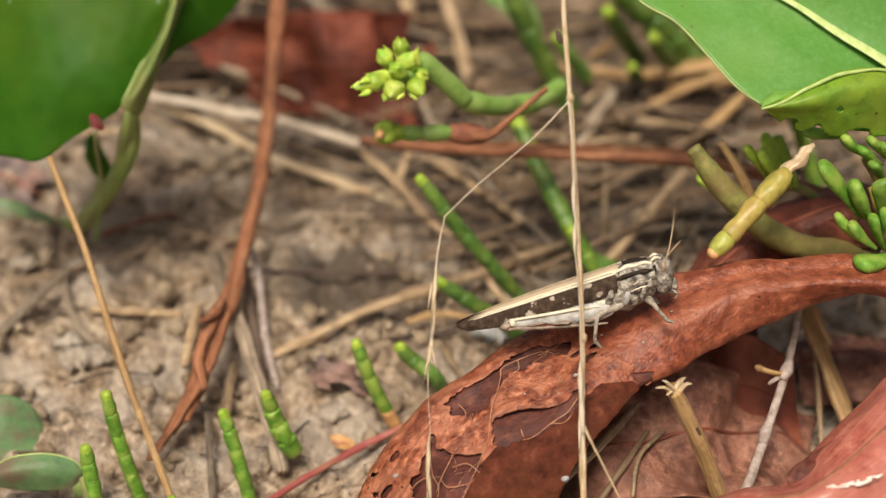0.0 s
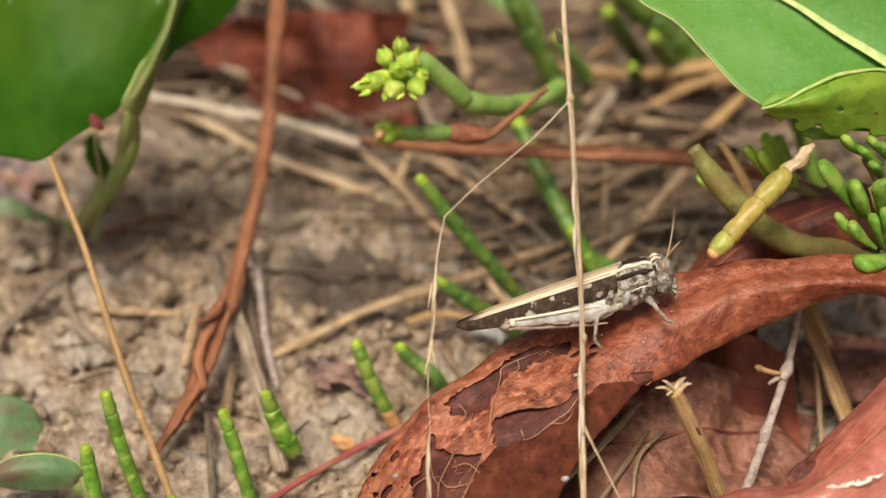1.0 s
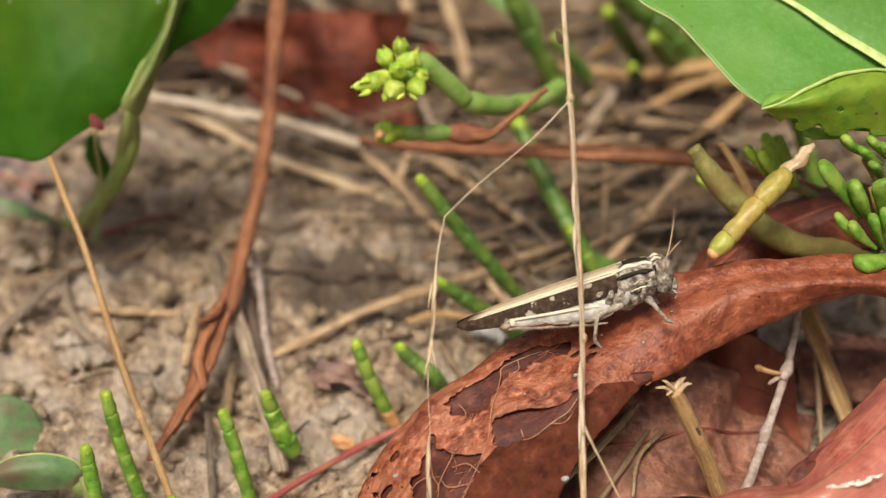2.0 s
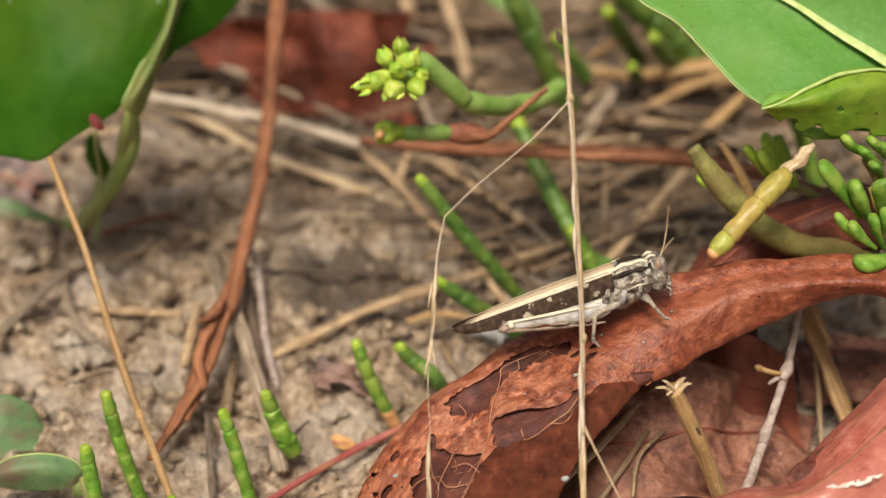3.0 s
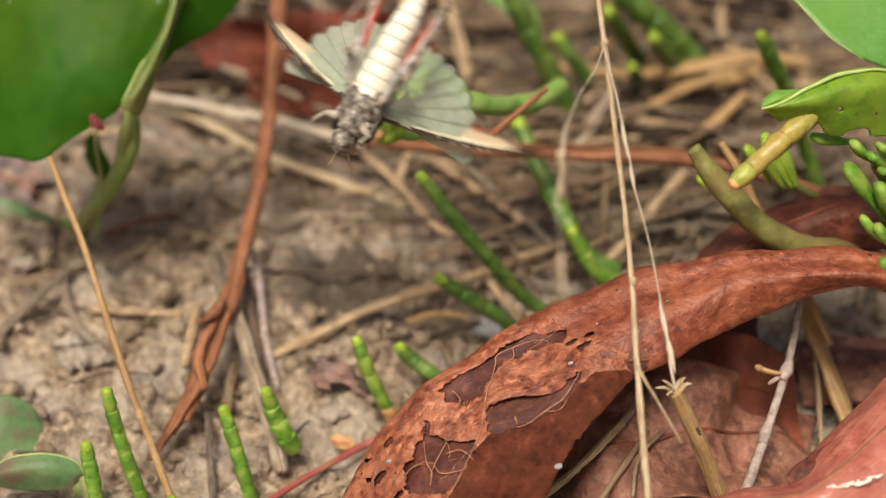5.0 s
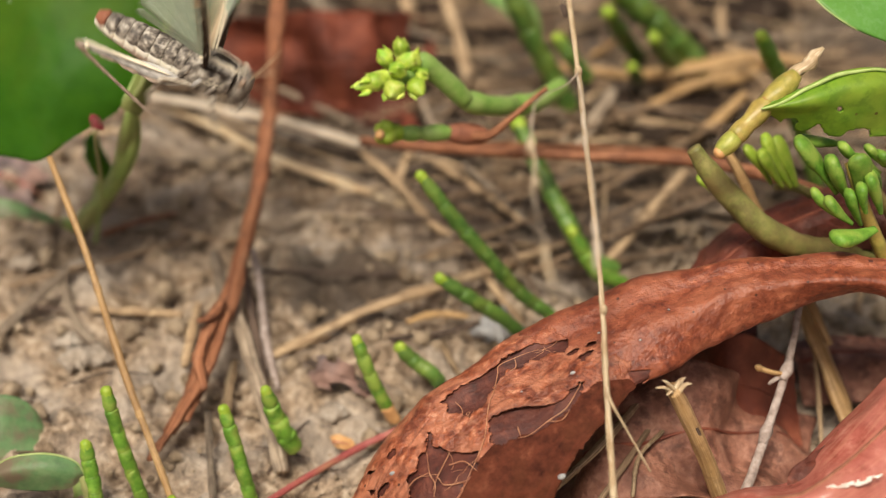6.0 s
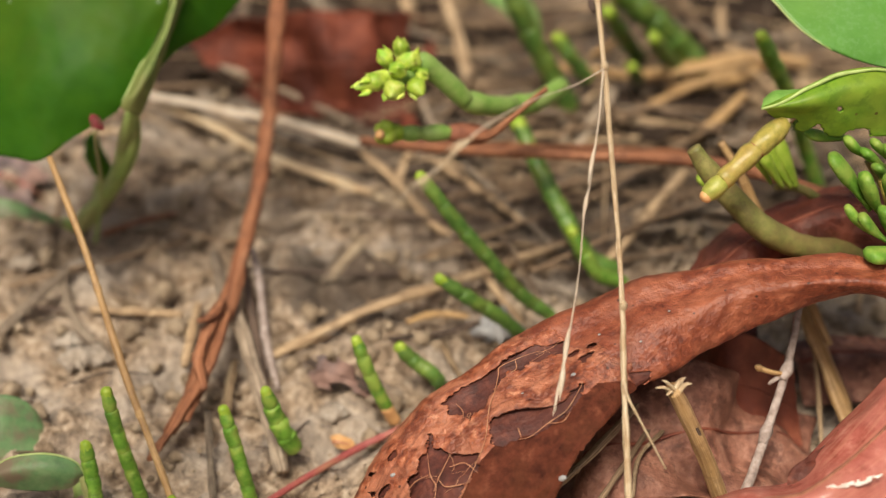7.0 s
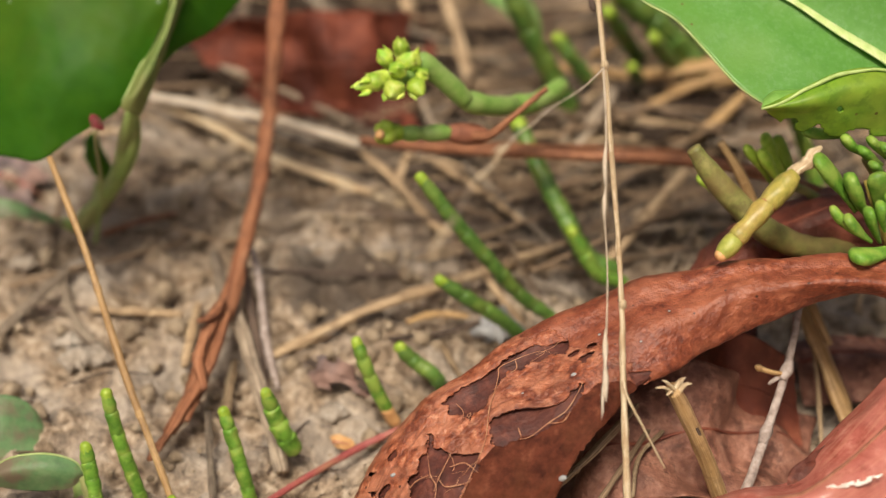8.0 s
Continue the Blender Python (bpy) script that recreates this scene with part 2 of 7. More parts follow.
FOLD_GREEN = surface("olive_leaf_underside", [(0.12, 0.18, 0.045), (0.19, 0.26, 0.07), (0.26, 0.32, 0.10)], 3.0, 7, (0.22, 0.20, 0.07), 6, 0.5, 0.55, 0.03, 0.5, glow_through=0.2)
MIDRIB = surface("yellow_midrib", [(0.40, 0.53, 0.17), (0.53, 0.64, 0.26), (0.64, 0.71, 0.37)], 1.5, 4, bump=0.03, rough=0.45)
SUCCULENT = surface("succulent_green", [(0.09, 0.23, 0.022), (0.15, 0.33, 0.036), (0.24, 0.43, 0.065)], 1.2, 8, (0.36, 0.47, 0.09), 2.4, 0.7, 0.48, 0.05, 0.35,
                    vary=0.18, glow_through=0.2, coat=0.04, stain=(0.065, 0.165, 0.022), stain_size=1.0, stain_amount=0.45)
SUCCULENT_DEEP = surface("deep_succulent_green", [(0.055, 0.125, 0.022), (0.095, 0.20, 0.036), (0.17, 0.29, 0.06)], 1.4, 7, (0.20, 0.28, 0.05), 3, 0.6, 0.42, 0.03, 0.4,
                         vary=0.15, glow_through=0.12, coat=0.1, stain=(0.05, 0.13, 0.02), stain_size=1.0, stain_amount=0.45)
LIME = surface("lime_shoot_tip", [(0.22, 0.37, 0.03), (0.34, 0.49, 0.05), (0.47, 0.56, 0.10)], 1.0, 6, rough=0.45, bump=0.03, vary=0.12, glow_through=0.2)
BUD = surface("yellow_green_bud", [(0.30, 0.50, 0.035), (0.56, 0.70, 0.09), (0.78, 0.81, 0.28)], 0.8, 7, (0.22, 0.50, 0.035), 2.2, 0.75, rough=0.42, bump=0.06, bump_size=0.35, vary=0.2, glow_through=0.2)
STEM_PALE = surface("pale_succulent_stem", [(0.17, 0.33, 0.06), (0.25, 0.42, 0.09), (0.33, 0.48, 0.14)], 1.6, 7, (0.36, 0.44, 0.16), 4, 0.5, 0.45, 0.03, 0.5, glow_through=0.2, coat=0.1)
OLIVE = surface("olive_yellow_stem", [(0.24, 0.22, 0.04), (0.42, 0.35, 0.075), (0.58, 0.48, 0.14)], 1.3, 9, (0.44, 0.25, 0.08), 2.6, 0.4, 0.42, 0.04, 0.4, coat=0.12,
                stain=(0.20, 0.22, 0.05), stain_size=1.4, stain_amount=0.5, glow_through=0.1)
OLIVE_GREEN = surface("green_olive_stem", [(0.24, 0.27, 0.045), (0.38, 0.40, 0.075), (0.52, 0.50, 0.13)], 1.2, 8, (0.44, 0.36, 0.09), 2.0, 0.6, 0.42, 0.03, 0.4, coat=0.1, glow_through=0.12)
OLIVE_DARK = surface("old_olive_stem", [(0.12, 0.125, 0.035), (0.21, 0.21, 0.06), (0.32, 0.29, 0.10)], 1.6, 8, (0.22, 0.14, 0.055), 4, 0.55, 0.5, 0.04, 0.4,
                     stain=(0.13, 0.10, 0.04), stain_size=1.6, stain_amount=0.5)
PEACH = surface("peach_stem_tip", [(0.62, 0.30, 0.12), (0.75, 0.46, 0.2)], 0.8, 4, bump=0.02, rough=0.5)
STRAW = surface("dry_straw", [(0.14, 0.083, 0.042), (0.38, 0.26, 0.15), (0.62, 0.48, 0.31)], rough=0.65, bump=0.08, along=7.0, vary=0.35, spread_by=0.17, stain=(0.16, 0.10, 0.055), stain_size=2.5, stain_amount=0.6)
STRAW_GREY = surface("weathered_straw", [(0.09, 0.066, 0.045), (0.26, 0.198, 0.14), (0.50, 0.41, 0.31)], rough=0.8, bump=0.08, along=7.0, vary=0.35, spread_by=0.17, stain=(0.13, 0.095, 0.07), stain_size=2.5, stain_amount=0.6)
STRAW_BROWN = surface("rotting_brown_straw", [(0.065, 0.04, 0.022), (0.18, 0.117, 0.07), (0.34, 0.235, 0.145)], rough=0.8, bump=0.06, along=7.0, vary=0.3)
STRAW_GOLD = surface("golden_straw", [(0.22, 0.115, 0.045), (0.45, 0.275, 0.115), (0.65, 0.455, 0.24)], rough=0.5, bump=0.08, along=9.0, vary=0.12, spread_by=0.17, stain=(0.26, 0.15, 0.07), stain_size=2.0, stain_amount=0.5)
STALK = surface("bleached_grass_stalk", [(0.26, 0.155, 0.075), (0.53, 0.40, 0.245), (0.76, 0.67, 0.50)], rough=0.5, bump=0.05, along=5.0, spread_by=0.17, stain=(0.38, 0.24, 0.13), stain_size=2.2, stain_amount=0.55)
PALE_STALK = surface("bleached_straw", [(0.40, 0.30, 0.20), (0.61, 0.51, 0.39), (0.78, 0.71, 0.61)], rough=0.55, bump=0.05, along=5.0, spread_by=0.17, stain=(0.48, 0.36, 0.25), stain_size=2.2, stain_amount=0.4)
RUST = surface("rust_red_stem", [(0.10, 0.034, 0.016), (0.28, 0.105, 0.046), (0.46, 0.22, 0.12)], rough=0.7, bump=0.14, along=8.0, vary=0.12, spread_by=0.18, stain=(0.14, 0.05, 0.026), stain_size=3.0, stain_amount=0.6)
WINE = surface("wine_red_leaf", [(0.09, 0.012, 0.016), (0.17, 0.022, 0.028), (0.30, 0.06, 0.06)], 0.9, 7, (0.16, 0.10, 0.06), 1.6, 0.7, rough=0.6, bump=0.05, glow_through=0.15)
PURPLE = surface("purple_red_stem", [(0.18, 0.03, 0.04), (0.34, 0.07, 0.07), (0.44, 0.16, 0.11)], rough=0.5, bump=0.04, along=8.0, spread_by=0.18, patch=(0.40, 0.22, 0.12), patch_size=9.0, patch_amount=0.8)
TWIG = surface("grey_twig_bark", [(0.19, 0.145, 0.125), (0.36, 0.285, 0.25), (0.52, 0.44, 0.40)], 1.0, 8, rough=0.85, bump=0.1, bump_size=0.4)
DARK_TWIG = surface("dark_brown_twig", [(0.035, 0.025, 0.02), (0.09, 0.06, 0.045), (0.18, 0.12, 0.085)], rough=0.8, bump=0.08, along=8.0, vary=0.3)
CLOD = surface("hard_soil_clod", [(0.20, 0.155, 0.115), (0.36, 0.30, 0.24), (0.50, 0.44, 0.37)], 1.5, 10, None, 5, 0.5, 0.95, 0.3, 0.6)
STONE = surface("grey_pebble", [(0.22, 0.22, 0.22), (0.34, 0.335, 0.33), (0.45, 0.44, 0.43)], 1.8, 8, rough=0.8, bump=0.1)


# ---- geometry tools ----
class Geo:
    def __init__(self):
        self.verts, self.faces, self.uvs = [], [], []


def spline(points, n):
    """n places on a smooth line through the points."""
    p = np.array(points, float)
    if len(p) == 2:
        s = np.linspace(0, 1, n)[:, None]
        return p[0] * (1 - s) + p[1] * s
    q = np.vstack([2 * p[0] - p[1], p, 2 * p[-1] - p[-2]])
    out = []
    for t in np.linspace(0, len(p) - 1, n):
        i = min(int(t), len(p) - 2)
        f = t - i
        a, b, c, d = q[i], q[i + 1], q[i + 2], q[i + 3]
        out.append(0.5 * (2 * b + (c - a) * f + (2 * a - 5 * b + 4 * c - d) * f * f + (3 * b - a - 3 * c + d) * f ** 3))
    return np.array(out)


def tube(g, points, radii, sides=8, n=None, flat=1.0, rough=0.0, freq=0.5, seed=0.0, facing=(0, 0, 1)):
    """A closed stem along a smooth line; radii run evenly from its start to its end."""
    n = n or max(6, 5 * len(points))
    line = spline(points, n)
    r = np.interp(np.linspace(0, 1, n), np.linspace(0, 1, len(radii)), radii) if isinstance(radii, (list, tuple)) else np.full(n, radii)
    way = np.gradient(line, axis=0)
    way /= np.maximum(np.linalg.norm(way, axis=1), 1e-9)[:, None]
    base = len(g.verts)
    side = np.cross(way[0], facing)
    if np.linalg.norm(side) < 0.2:
        side = np.cross(way[0], (0.0, 1.0, 0.0))
    length = 0.0
    for i in range(n):
        side = side - way[i] * np.dot(side, way[i])
        side /= np.linalg.norm(side)
        other = np.cross(way[i], side)
        length += 0 if i == 0 else float(np.linalg.norm(line[i] - line[i - 1]))
        for k in range(sides):
            a = 2 * math.pi * k / sides
            rr = r[i]
            if rough:
                rr *= 1 + rough * noise.noise(Vector((length * freq + seed * 7.3, math.cos(a) * 1.5, math.sin(a) * 1.5 + seed)))
            g.verts.append(tuple(line[i] + side * math.cos(a) * rr + other * math.sin(a) * rr * flat))
            g.uvs.append((length, abs(2 * k / sides - 1)))
    for i in range(n - 1):
        for k in range(sides):
            a, b = base + i * sides + k, base + i * sides + (k + 1) % sides
            g.faces.append((a, b, b + sides, a + sides))
    g.faces.append(tuple(base + k for k in reversed(range(sides))))
    g.faces.append(tuple(base + (n - 1) * sides + k for k in range(sides)))
    return g


def bead(g, a, b, r, sides=8, flat=1.0, blunt=0.5, facing=(0, 0, 1)):
    """A plump body from a to b."""
    a, b = Vector(a), Vector(b)
    steps = [k * math.pi / 12 for k in range(13)]
    line = [tuple(a.lerp(b, (1 - math.cos(s)) / 2)) for s in steps]
    return tube(g, line, [r * max(0.03, math.sin(s) ** (1.1 - 0.45 * blunt)) for s in steps], sides, 13, flat, facing=facing)


def sheet(g, rails, nu, nv, thick, hole=None, wave=0.0, wave_size=6.0, fine=0.0, fine_size=1.5, seed=0.0, closed_ends=True):
    """A thin skin over rails that run side by side from end to end; hole(u, v) says where it is eaten away."""
    lines = [spline(r, nu) for r in rails]
    grid = np.array([spline([ln[i] for ln in lines], nv) for i in range(nu)])
    du, dv = np.gradient(grid, axis=0), np.gradient(grid, axis=1)
    nrm = np.cross(du, dv)
    nrm /= np.maximum(np.linalg.norm(nrm, axis=2), 1e-9)[:, :, None]
    for i in range(nu):
        for j in range(nv):
            p = Vector(grid[i, j])
            lift = wave * noise.noise(p / wave_size + Vector((seed, 0, 0))) + fine * noise.noise(p / fine_size + Vector((0, seed, 3)))
            grid[i, j] += nrm[i, j] * lift
    base = len(g.verts)
    run = np.concatenate([[0], np.cumsum(np.linalg.norm(np.diff(grid[:, nv // 2], axis=0), axis=1))])
    for s in (0.5, -0.5):
        for i in range(nu):
            for j in range(nv):
                g.verts.append(tuple(grid[i, j] + nrm[i, j] * thick * s))
                g.uvs.append((float(run[i]), j / (nv - 1)))
    keep = np.ones((nu - 1, nv - 1), bool)
    if hole:
        for i in range(nu - 1):
            for j in range(nv - 1):
                keep[i, j] = not hole((i + 0.5) / (nu - 1), (j + 0.5) / (nv - 1), grid[i, j])
    m = nu * nv
    at = lambda i, j: base + i * nv + j
    ok = lambda i, j: 0 <= i < nu - 1 and 0 <= j < nv - 1 and keep[i, j]
    for i in range(nu - 1):
        for j in range(nv - 1):
            if not keep[i, j]:
                continue
            a, b, c, d = at(i, j), at(i + 1, j), at(i + 1, j + 1), at(i, j + 1)
            g.faces += [(a, b, c, d), (a + m, d + m, c + m, b + m)]
            if not ok(i, j - 1):
                g.faces.append((a, a + m, b + m, b))
            if not ok(i, j + 1):
                g.faces.append((c, c + m, d + m, d))
            if not ok(i - 1, j):
                g.faces.append((d, d + m, a + m, a))
            if not ok(i + 1, j):
                g.faces.append((b, b + m, c + m, c))
    return grid, nrm


def mesh_of(name, g, material, pivot):
    me = bpy.data.meshes.new(name)
    v = (np.array(g.verts) - np.array(pivot, float)) * MM
    me.from_pydata([tuple(p) for p in v], [], g.faces)
    layer = me.uv_layers.new(name="along")
    for lp in me.loops:
        layer.data[lp.index].uv = g.uvs[lp.vertex_index]
    me.polygons.foreach_set("use_smooth", [True] * len(me.polygons))
    me.materials.append(material)
    me.update()
    return me


ORIGIN = {}


def thing(name, pivot, label, category, group="", kind=""):
    """An Empty at the base of a thing made of parts."""
    ob = new(name)
    ob.empty_display_size = 0.002
    ob.location = Vector(pivot) * MM
    ORIGIN[ob.name] = tuple(pivot)
    return tagged(ob, label, category, group, kind)


def solid(name, g, material, pivot, label, category, group="", kind=""):
    """A thing that is one mesh."""
    ob = new(name, mesh_of(name, g, material, pivot))
    ob.location = Vector(pivot) * MM
    ORIGIN[ob.name] = tuple(pivot)
    return tagged(ob, label, category, group, kind)


def part(name, g, material, parent, label="", pivot=None):
    """One mesh under a thing or a part; its pivot is where it turns."""
    home = ORIGIN[parent.name]
    pivot = pivot or home
    ob = new(name, mesh_of(name, g, material, pivot))
    ob.parent = parent
    ob.location = (Vector(pivot) - Vector(home)) * MM
    ORIGIN[ob.name] = tuple(pivot)
    if label:
        tagged(ob, label)
    return ob


def ground_z(x, y):
    return (1.2 * math.sin(x * 0.11 + 0.7) * math.cos(y * 0.09 - 0.4) + 0.8 * math.sin(x * 0.23 - y * 0.17 + 1.1)
            + 0.5 * math.sin(x * 0.41 + y * 0.37 + 2))


# ---- the ground ----
def build_ground():
    fine_x = np.arange(-75, 75.1, 0.6)
    fine_y = np.arange(-25, 175.1, 0.6)
    far = np.cumsum(1.2 * 1.32 ** np.arange(42))
    far = far[far < 400000]
    xs = np.concatenate([-75 - far[::-1], fine_x, 75 + far])
    ys = np.concatenate([-25 - far[::-1], fine_y, 175 + far])
    g = Geo()
    for y in ys:
        for x in xs:
            near = -80 < x < 80 and -30 < y < 180
            z = ground_z(x, y) if abs(x) < 400 and abs(y) < 400 else 0.0
            if near:
                p = Vector((x, y, 0))
                lump = 1 - abs(noise.noise(p / 4.6 + Vector((2, 0, 0)))) * 2.2
                z += 1.7 * noise.noise(p / 6.5) + 1.0 * lump * max(0.0, noise.noise(p / 13 + Vector((0, 4, 0))) + 0.35)
                z += 1.5 * noise.noise(p / 2.6 + Vector((9, 0, 0))) + 0.95 * noise.noise(p / 1.3) + 0.35 * noise.noise(p / 0.8 + Vector((0, 0, 5)))
                z -= 4.2 * max(0.0, noise.noise(p / 7.0 + Vector((3, 7, 0))) - 0.12) + 0.8
            g.verts.append((x, y, z))
            g.uvs.append((x, y))
    w = len(xs)
    for j in range(len(ys) - 1):
        for i in range(w - 1):
            a = j * w + i
            g.faces.append((a, a + 1, a + 1 + w, a + w))
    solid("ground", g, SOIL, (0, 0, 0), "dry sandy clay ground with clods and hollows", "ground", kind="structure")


def build_crumbs():
    rng = random.Random(5)
    g = Geo()
    for _ in range(3400):
        x, y = rng.uniform(-72, 72), rng.uniform(-18, 165)
        if noise.noise(Vector((x / 14, y / 14, 2))) < -0.12:
            continue
        r = 0.2 + 1.5 * rng.random() ** 4
        z = ground_z(x, y) + r * 0.2
        base = len(g.verts)
        for k in range(3):
            zz = (-0.6, 0.25, 0.8)[k]
            rr = (0.8, 1.0, 0.45)[k] * r
            for a in range(6):
                t = a * math.pi / 3 + k * 0.4
                f = rr * rng.uniform(0.55, 1.35)
                g.verts.append((x + math.cos(t) * f, y + math.sin(t) * f, z + zz * r * rng.uniform(0.7, 1.1)))
                g.uvs.append((0, 0))
        for k in range(2):
            for a in range(6):
                p, q = base + k * 6 + a, base + k * 6 + (a + 1) % 6
                g.faces.append((p, q, q + 6, p + 6))
        g.faces.append(tuple(base + 12 + a for a in range(6)))
    solid("soil_crumbs", g, CRUMB, (0, 40, 0), "small tan crumbs of dry soil on the ground", "soil crumbs", kind="stuff")


build_ground()
build_crumbs()


# ---- straw, twigs and stems ----
SEED = [0]


def straw(points, r, material, label, name="straw", category="straw", group="straws littering the ground", flat=0.6, rough=0.25, sides=7, hollow=False):
    """A dry stalk with nodes and uneven, slightly crushed sides."""
    SEED[0] += 1
    g = Geo()
    n = max(14, 8 * len(points))
    prof = [r * (1 + 0.12 * math.sin(k * 1.7 + SEED[0])) for k in range(9)]
    prof[0] *= 0.75
    prof[-1] *= 0.7
    tube(g, points, prof, sides, n, flat, rough, 0.35, SEED[0], facing=(0.1, 0.3, 1))
    line = spline(points, n)
    for f in (0.33, 0.7):
        i = int(f * n)
        if SEED[0] % 3 != 0:
            tube(g, [tuple(line[i - 1]), tuple(line[i]), tuple(line[i + 1])], [r * 0.8, r * 1.16, r * 0.8], sides, 5, flat, facing=(0.1, 0.3, 1))
    return solid(name, g, material, points[0], label, category, group)


def glasswort(points, r, joints, label, base_r=None, material=None, tip=None, bare_base=None):
    """A jointed succulent shoot: each joint swells at its upper end; a bright tip crowns it. Points run from base to tip."""
    material, tip = material or SUCCULENT, tip or LIME
    joints = max(3, joints)
    ob = thing("glasswort_shoot", points[0], label, "succulent shoot", "glasswort shoots")
    n = joints * 6 + 1
    line = spline(points, n)
    base_r = base_r or r * 0.95
    for j in range(joints):
        seg = line[j * 6:(j + 1) * 6 + 1]
        f0 = base_r + (r - base_r) * j / joints
        g = Geo()
        prof = [f0 * k for k in (0.9, 0.95, 0.97, 0.97, 0.99, 1.02, 0.93)]
        if j == joints - 1:
            prof = [f0 * k for k in (0.8, 0.9, 0.92, 0.88, 0.82, 0.72, 0.4)]
        tube(g, [tuple(p) for p in seg], prof, 10, 17, 1.0, 0.2, 0.7, j + points[0][0])
        mat = bare_base if (bare_base and j == 0) else material
        part("joint", g, mat, ob)
        if j < joints - 1:
            g = Geo()
            c, w = Vector(seg[-1]), (Vector(seg[-1]) - Vector(seg[-2])).normalized()
            tube(g, [tuple(c - w * f0 * 0.28), tuple(c + w * f0 * 0.12)], [f0 * 0.85, f0 * 0.99, f0 * 0.8], 10, 5, 1.0, 0.15, 1.0, j)
            part("collar", g, material, ob)
    g = Geo()
    c, w = Vector(line[-1]), (Vector(line[-1]) - Vector(line[-3])).normalized()
    tube(g, [tuple(c - w * r * 1.5), tuple(c - w * r * 0.4), tuple(c + w * r * 0.25), tuple(c + w * r * 0.5)], [r * 0.62, r * 0.8, r * 0.74, r * 0.5, r * 0.12], 9, 16, 1.0, 0.25, 0.9, points[0][0])
    part("tip", g, tip, ob, "bright lime growing tip")
    return ob


# rust-coloured stem that stands split at its foot
def rust_stem():
    ob = thing("dry_stem", (-35.3, 4.4, -0.3), "tall rust-brown dry stem, split and frayed at its foot", "dry stem")
    g = Geo()
    tube(g, [(-34.1, 2.5, 2.4), (-31.7, 9.4, 3.5), (-30.0, 17.8, 5.1), (-28.5, 25.2, 7.0), (-27.4, 34.1, 9.2), (-26.1, 43.4, 12.0), (-25.6, 52.9, 15.1), (-25.5, 64.2, 19.1), (-25.4, 77.7, 24.5), (-25.2, 86.9, 28.8)],
         [0.85, 1.2, 1.45, 1.36, 1.2, 1.12, 1.12, 1.10, 1.18, 1.16], 9, 60, 0.75, 0.35, 0.25, 3)
    part("stem", g, RUST, ob)
    for k, pts in enumerate(([(-36.2, -1.8, 1.6), (-34.1, 2.5, 2.4), (-31.4, 10.5, 3.5), (-29.7, 19.2, 5.4)],
                             [(-32.1, 4.0, 2.9), (-30.9, 11.9, 3.7), (-29.5, 21.5, 5.1)],
                             [(-30.0, 7.0, 5.5), (-31.2, 11.4, 6.5), (-30.7, 16.7, 7.0), (-29.1, 22.0, 7.6)], [(-35.3, -1.2, 2.4), (-33.0, 4.5, 3.5), (-29.9, 12.2, 5.8), (-28.4, 21.6, 7.1)],
                             [(-31.6, 16.7, 8.8), (-30.4, 18.7, 8.2), (-28.9, 22.4, 8.2)])):
        g = Geo()
        tube(g, pts, [0.45, 0.75, 0.8, 0.4], 7, 24, 0.5, 0.6, 0.5, k + 1)
        part("split_strand", g, RUST, ob, "frayed strand peeling from the stem")
    return ob


rust_stem()
straw([(-31.9, -10.6, 2.9), (-34.4, -6.2, 7.4), (-37.4, -0.7, 11.9), (-40.3, 5.2, 16.8), (-43.8, 12.3, 23.5), (-48.8, 21.3, 31.0)], 0.48, STRAW_GOLD,
      "slender golden straw standing with a snapped top", "standing_straw", flat=0.9, rough=0.1)
# stout and pale stalks over the ground
straw([(-47.0, 78.0, 7.3), (-37.8, 79.0, 4.7), (-28.6, 76.7, 3.4), (-20.3, 74.6, 2.5), (-12.2, 75.0, -0.2)], 1.20, PALE_STALK, "thick pale straw stalk lying on the litter")
straw([(-31.9, 75.2, 6.0), (-22.6, 71.6, 5.5), (-12.5, 71.5, 2.0)], 1.08, PALE_STALK, "bleached whitish straw stalk lying on the litter")
straw([(-45.2, 79.1, 4.6), (-37.1, 78.1, 1.5), (-28.1, 69.8, 1.3), (-17.2, 65.0, -0.4), (-5.5, 54.9, 1.5)], 1.06, STALK, "long pale straw stalk lying on soil")
straw([(-37.1, 90.1, 6.1), (-28.8, 90.0, 2.7), (-15.1, 79.6, 1.4)], 0.86, STRAW_GREY, "thin grey straw across a russet leaf")
straw([(-48.3, 67.7, 2.0), (-39.8, 69.8, 0.4), (-28.2, 70.8, 0.6)], 0.70, STRAW_GREY, "weathered straw lying flat on soil")
straw([(-23.8, 20.2, -0.1), (-17.2, 24.5, 0.8), (-9.6, 27.3, 3.1), (-0.3, 33.1, 2.7), (7.8, 39.0, 1.6), (18.7, 45.8, 1.6)], 1.03, STRAW, "long brownish straw stalk lying on soil", rough=0.35)
straw([(-49.2, 31.1, -0.2), (-42.8, 30.4, 0.0), (-36.1, 28.8, 0.8)], 0.76, STRAW, "short straw piece lying on soil")
straw([(-54.8, 39.5, 0.7), (-52.5, 31.9, 0.1), (-49.2, 26.3, -0.6), (-45.0, 20.2, 0.8)], 0.68, STRAW_GREY, "bent weathered straw on soil")
straw([(-32.7, 39.8, 3.7), (-31.0, 32.5, 4.6), (-29.7, 28.4, 2.3)], 0.87, STRAW_GREY, "bleached straw stub leaning on a stem")
straw([(-26.9, 38.5, 5.1), (-25.2, 30.4, 4.2), (-23.9, 22.4, 1.5), (-21.6, 13.9, -0.2)], 0.58, TWIG, "thin grey twig leaning on soil", "twig", "twig", "twigs on the ground")
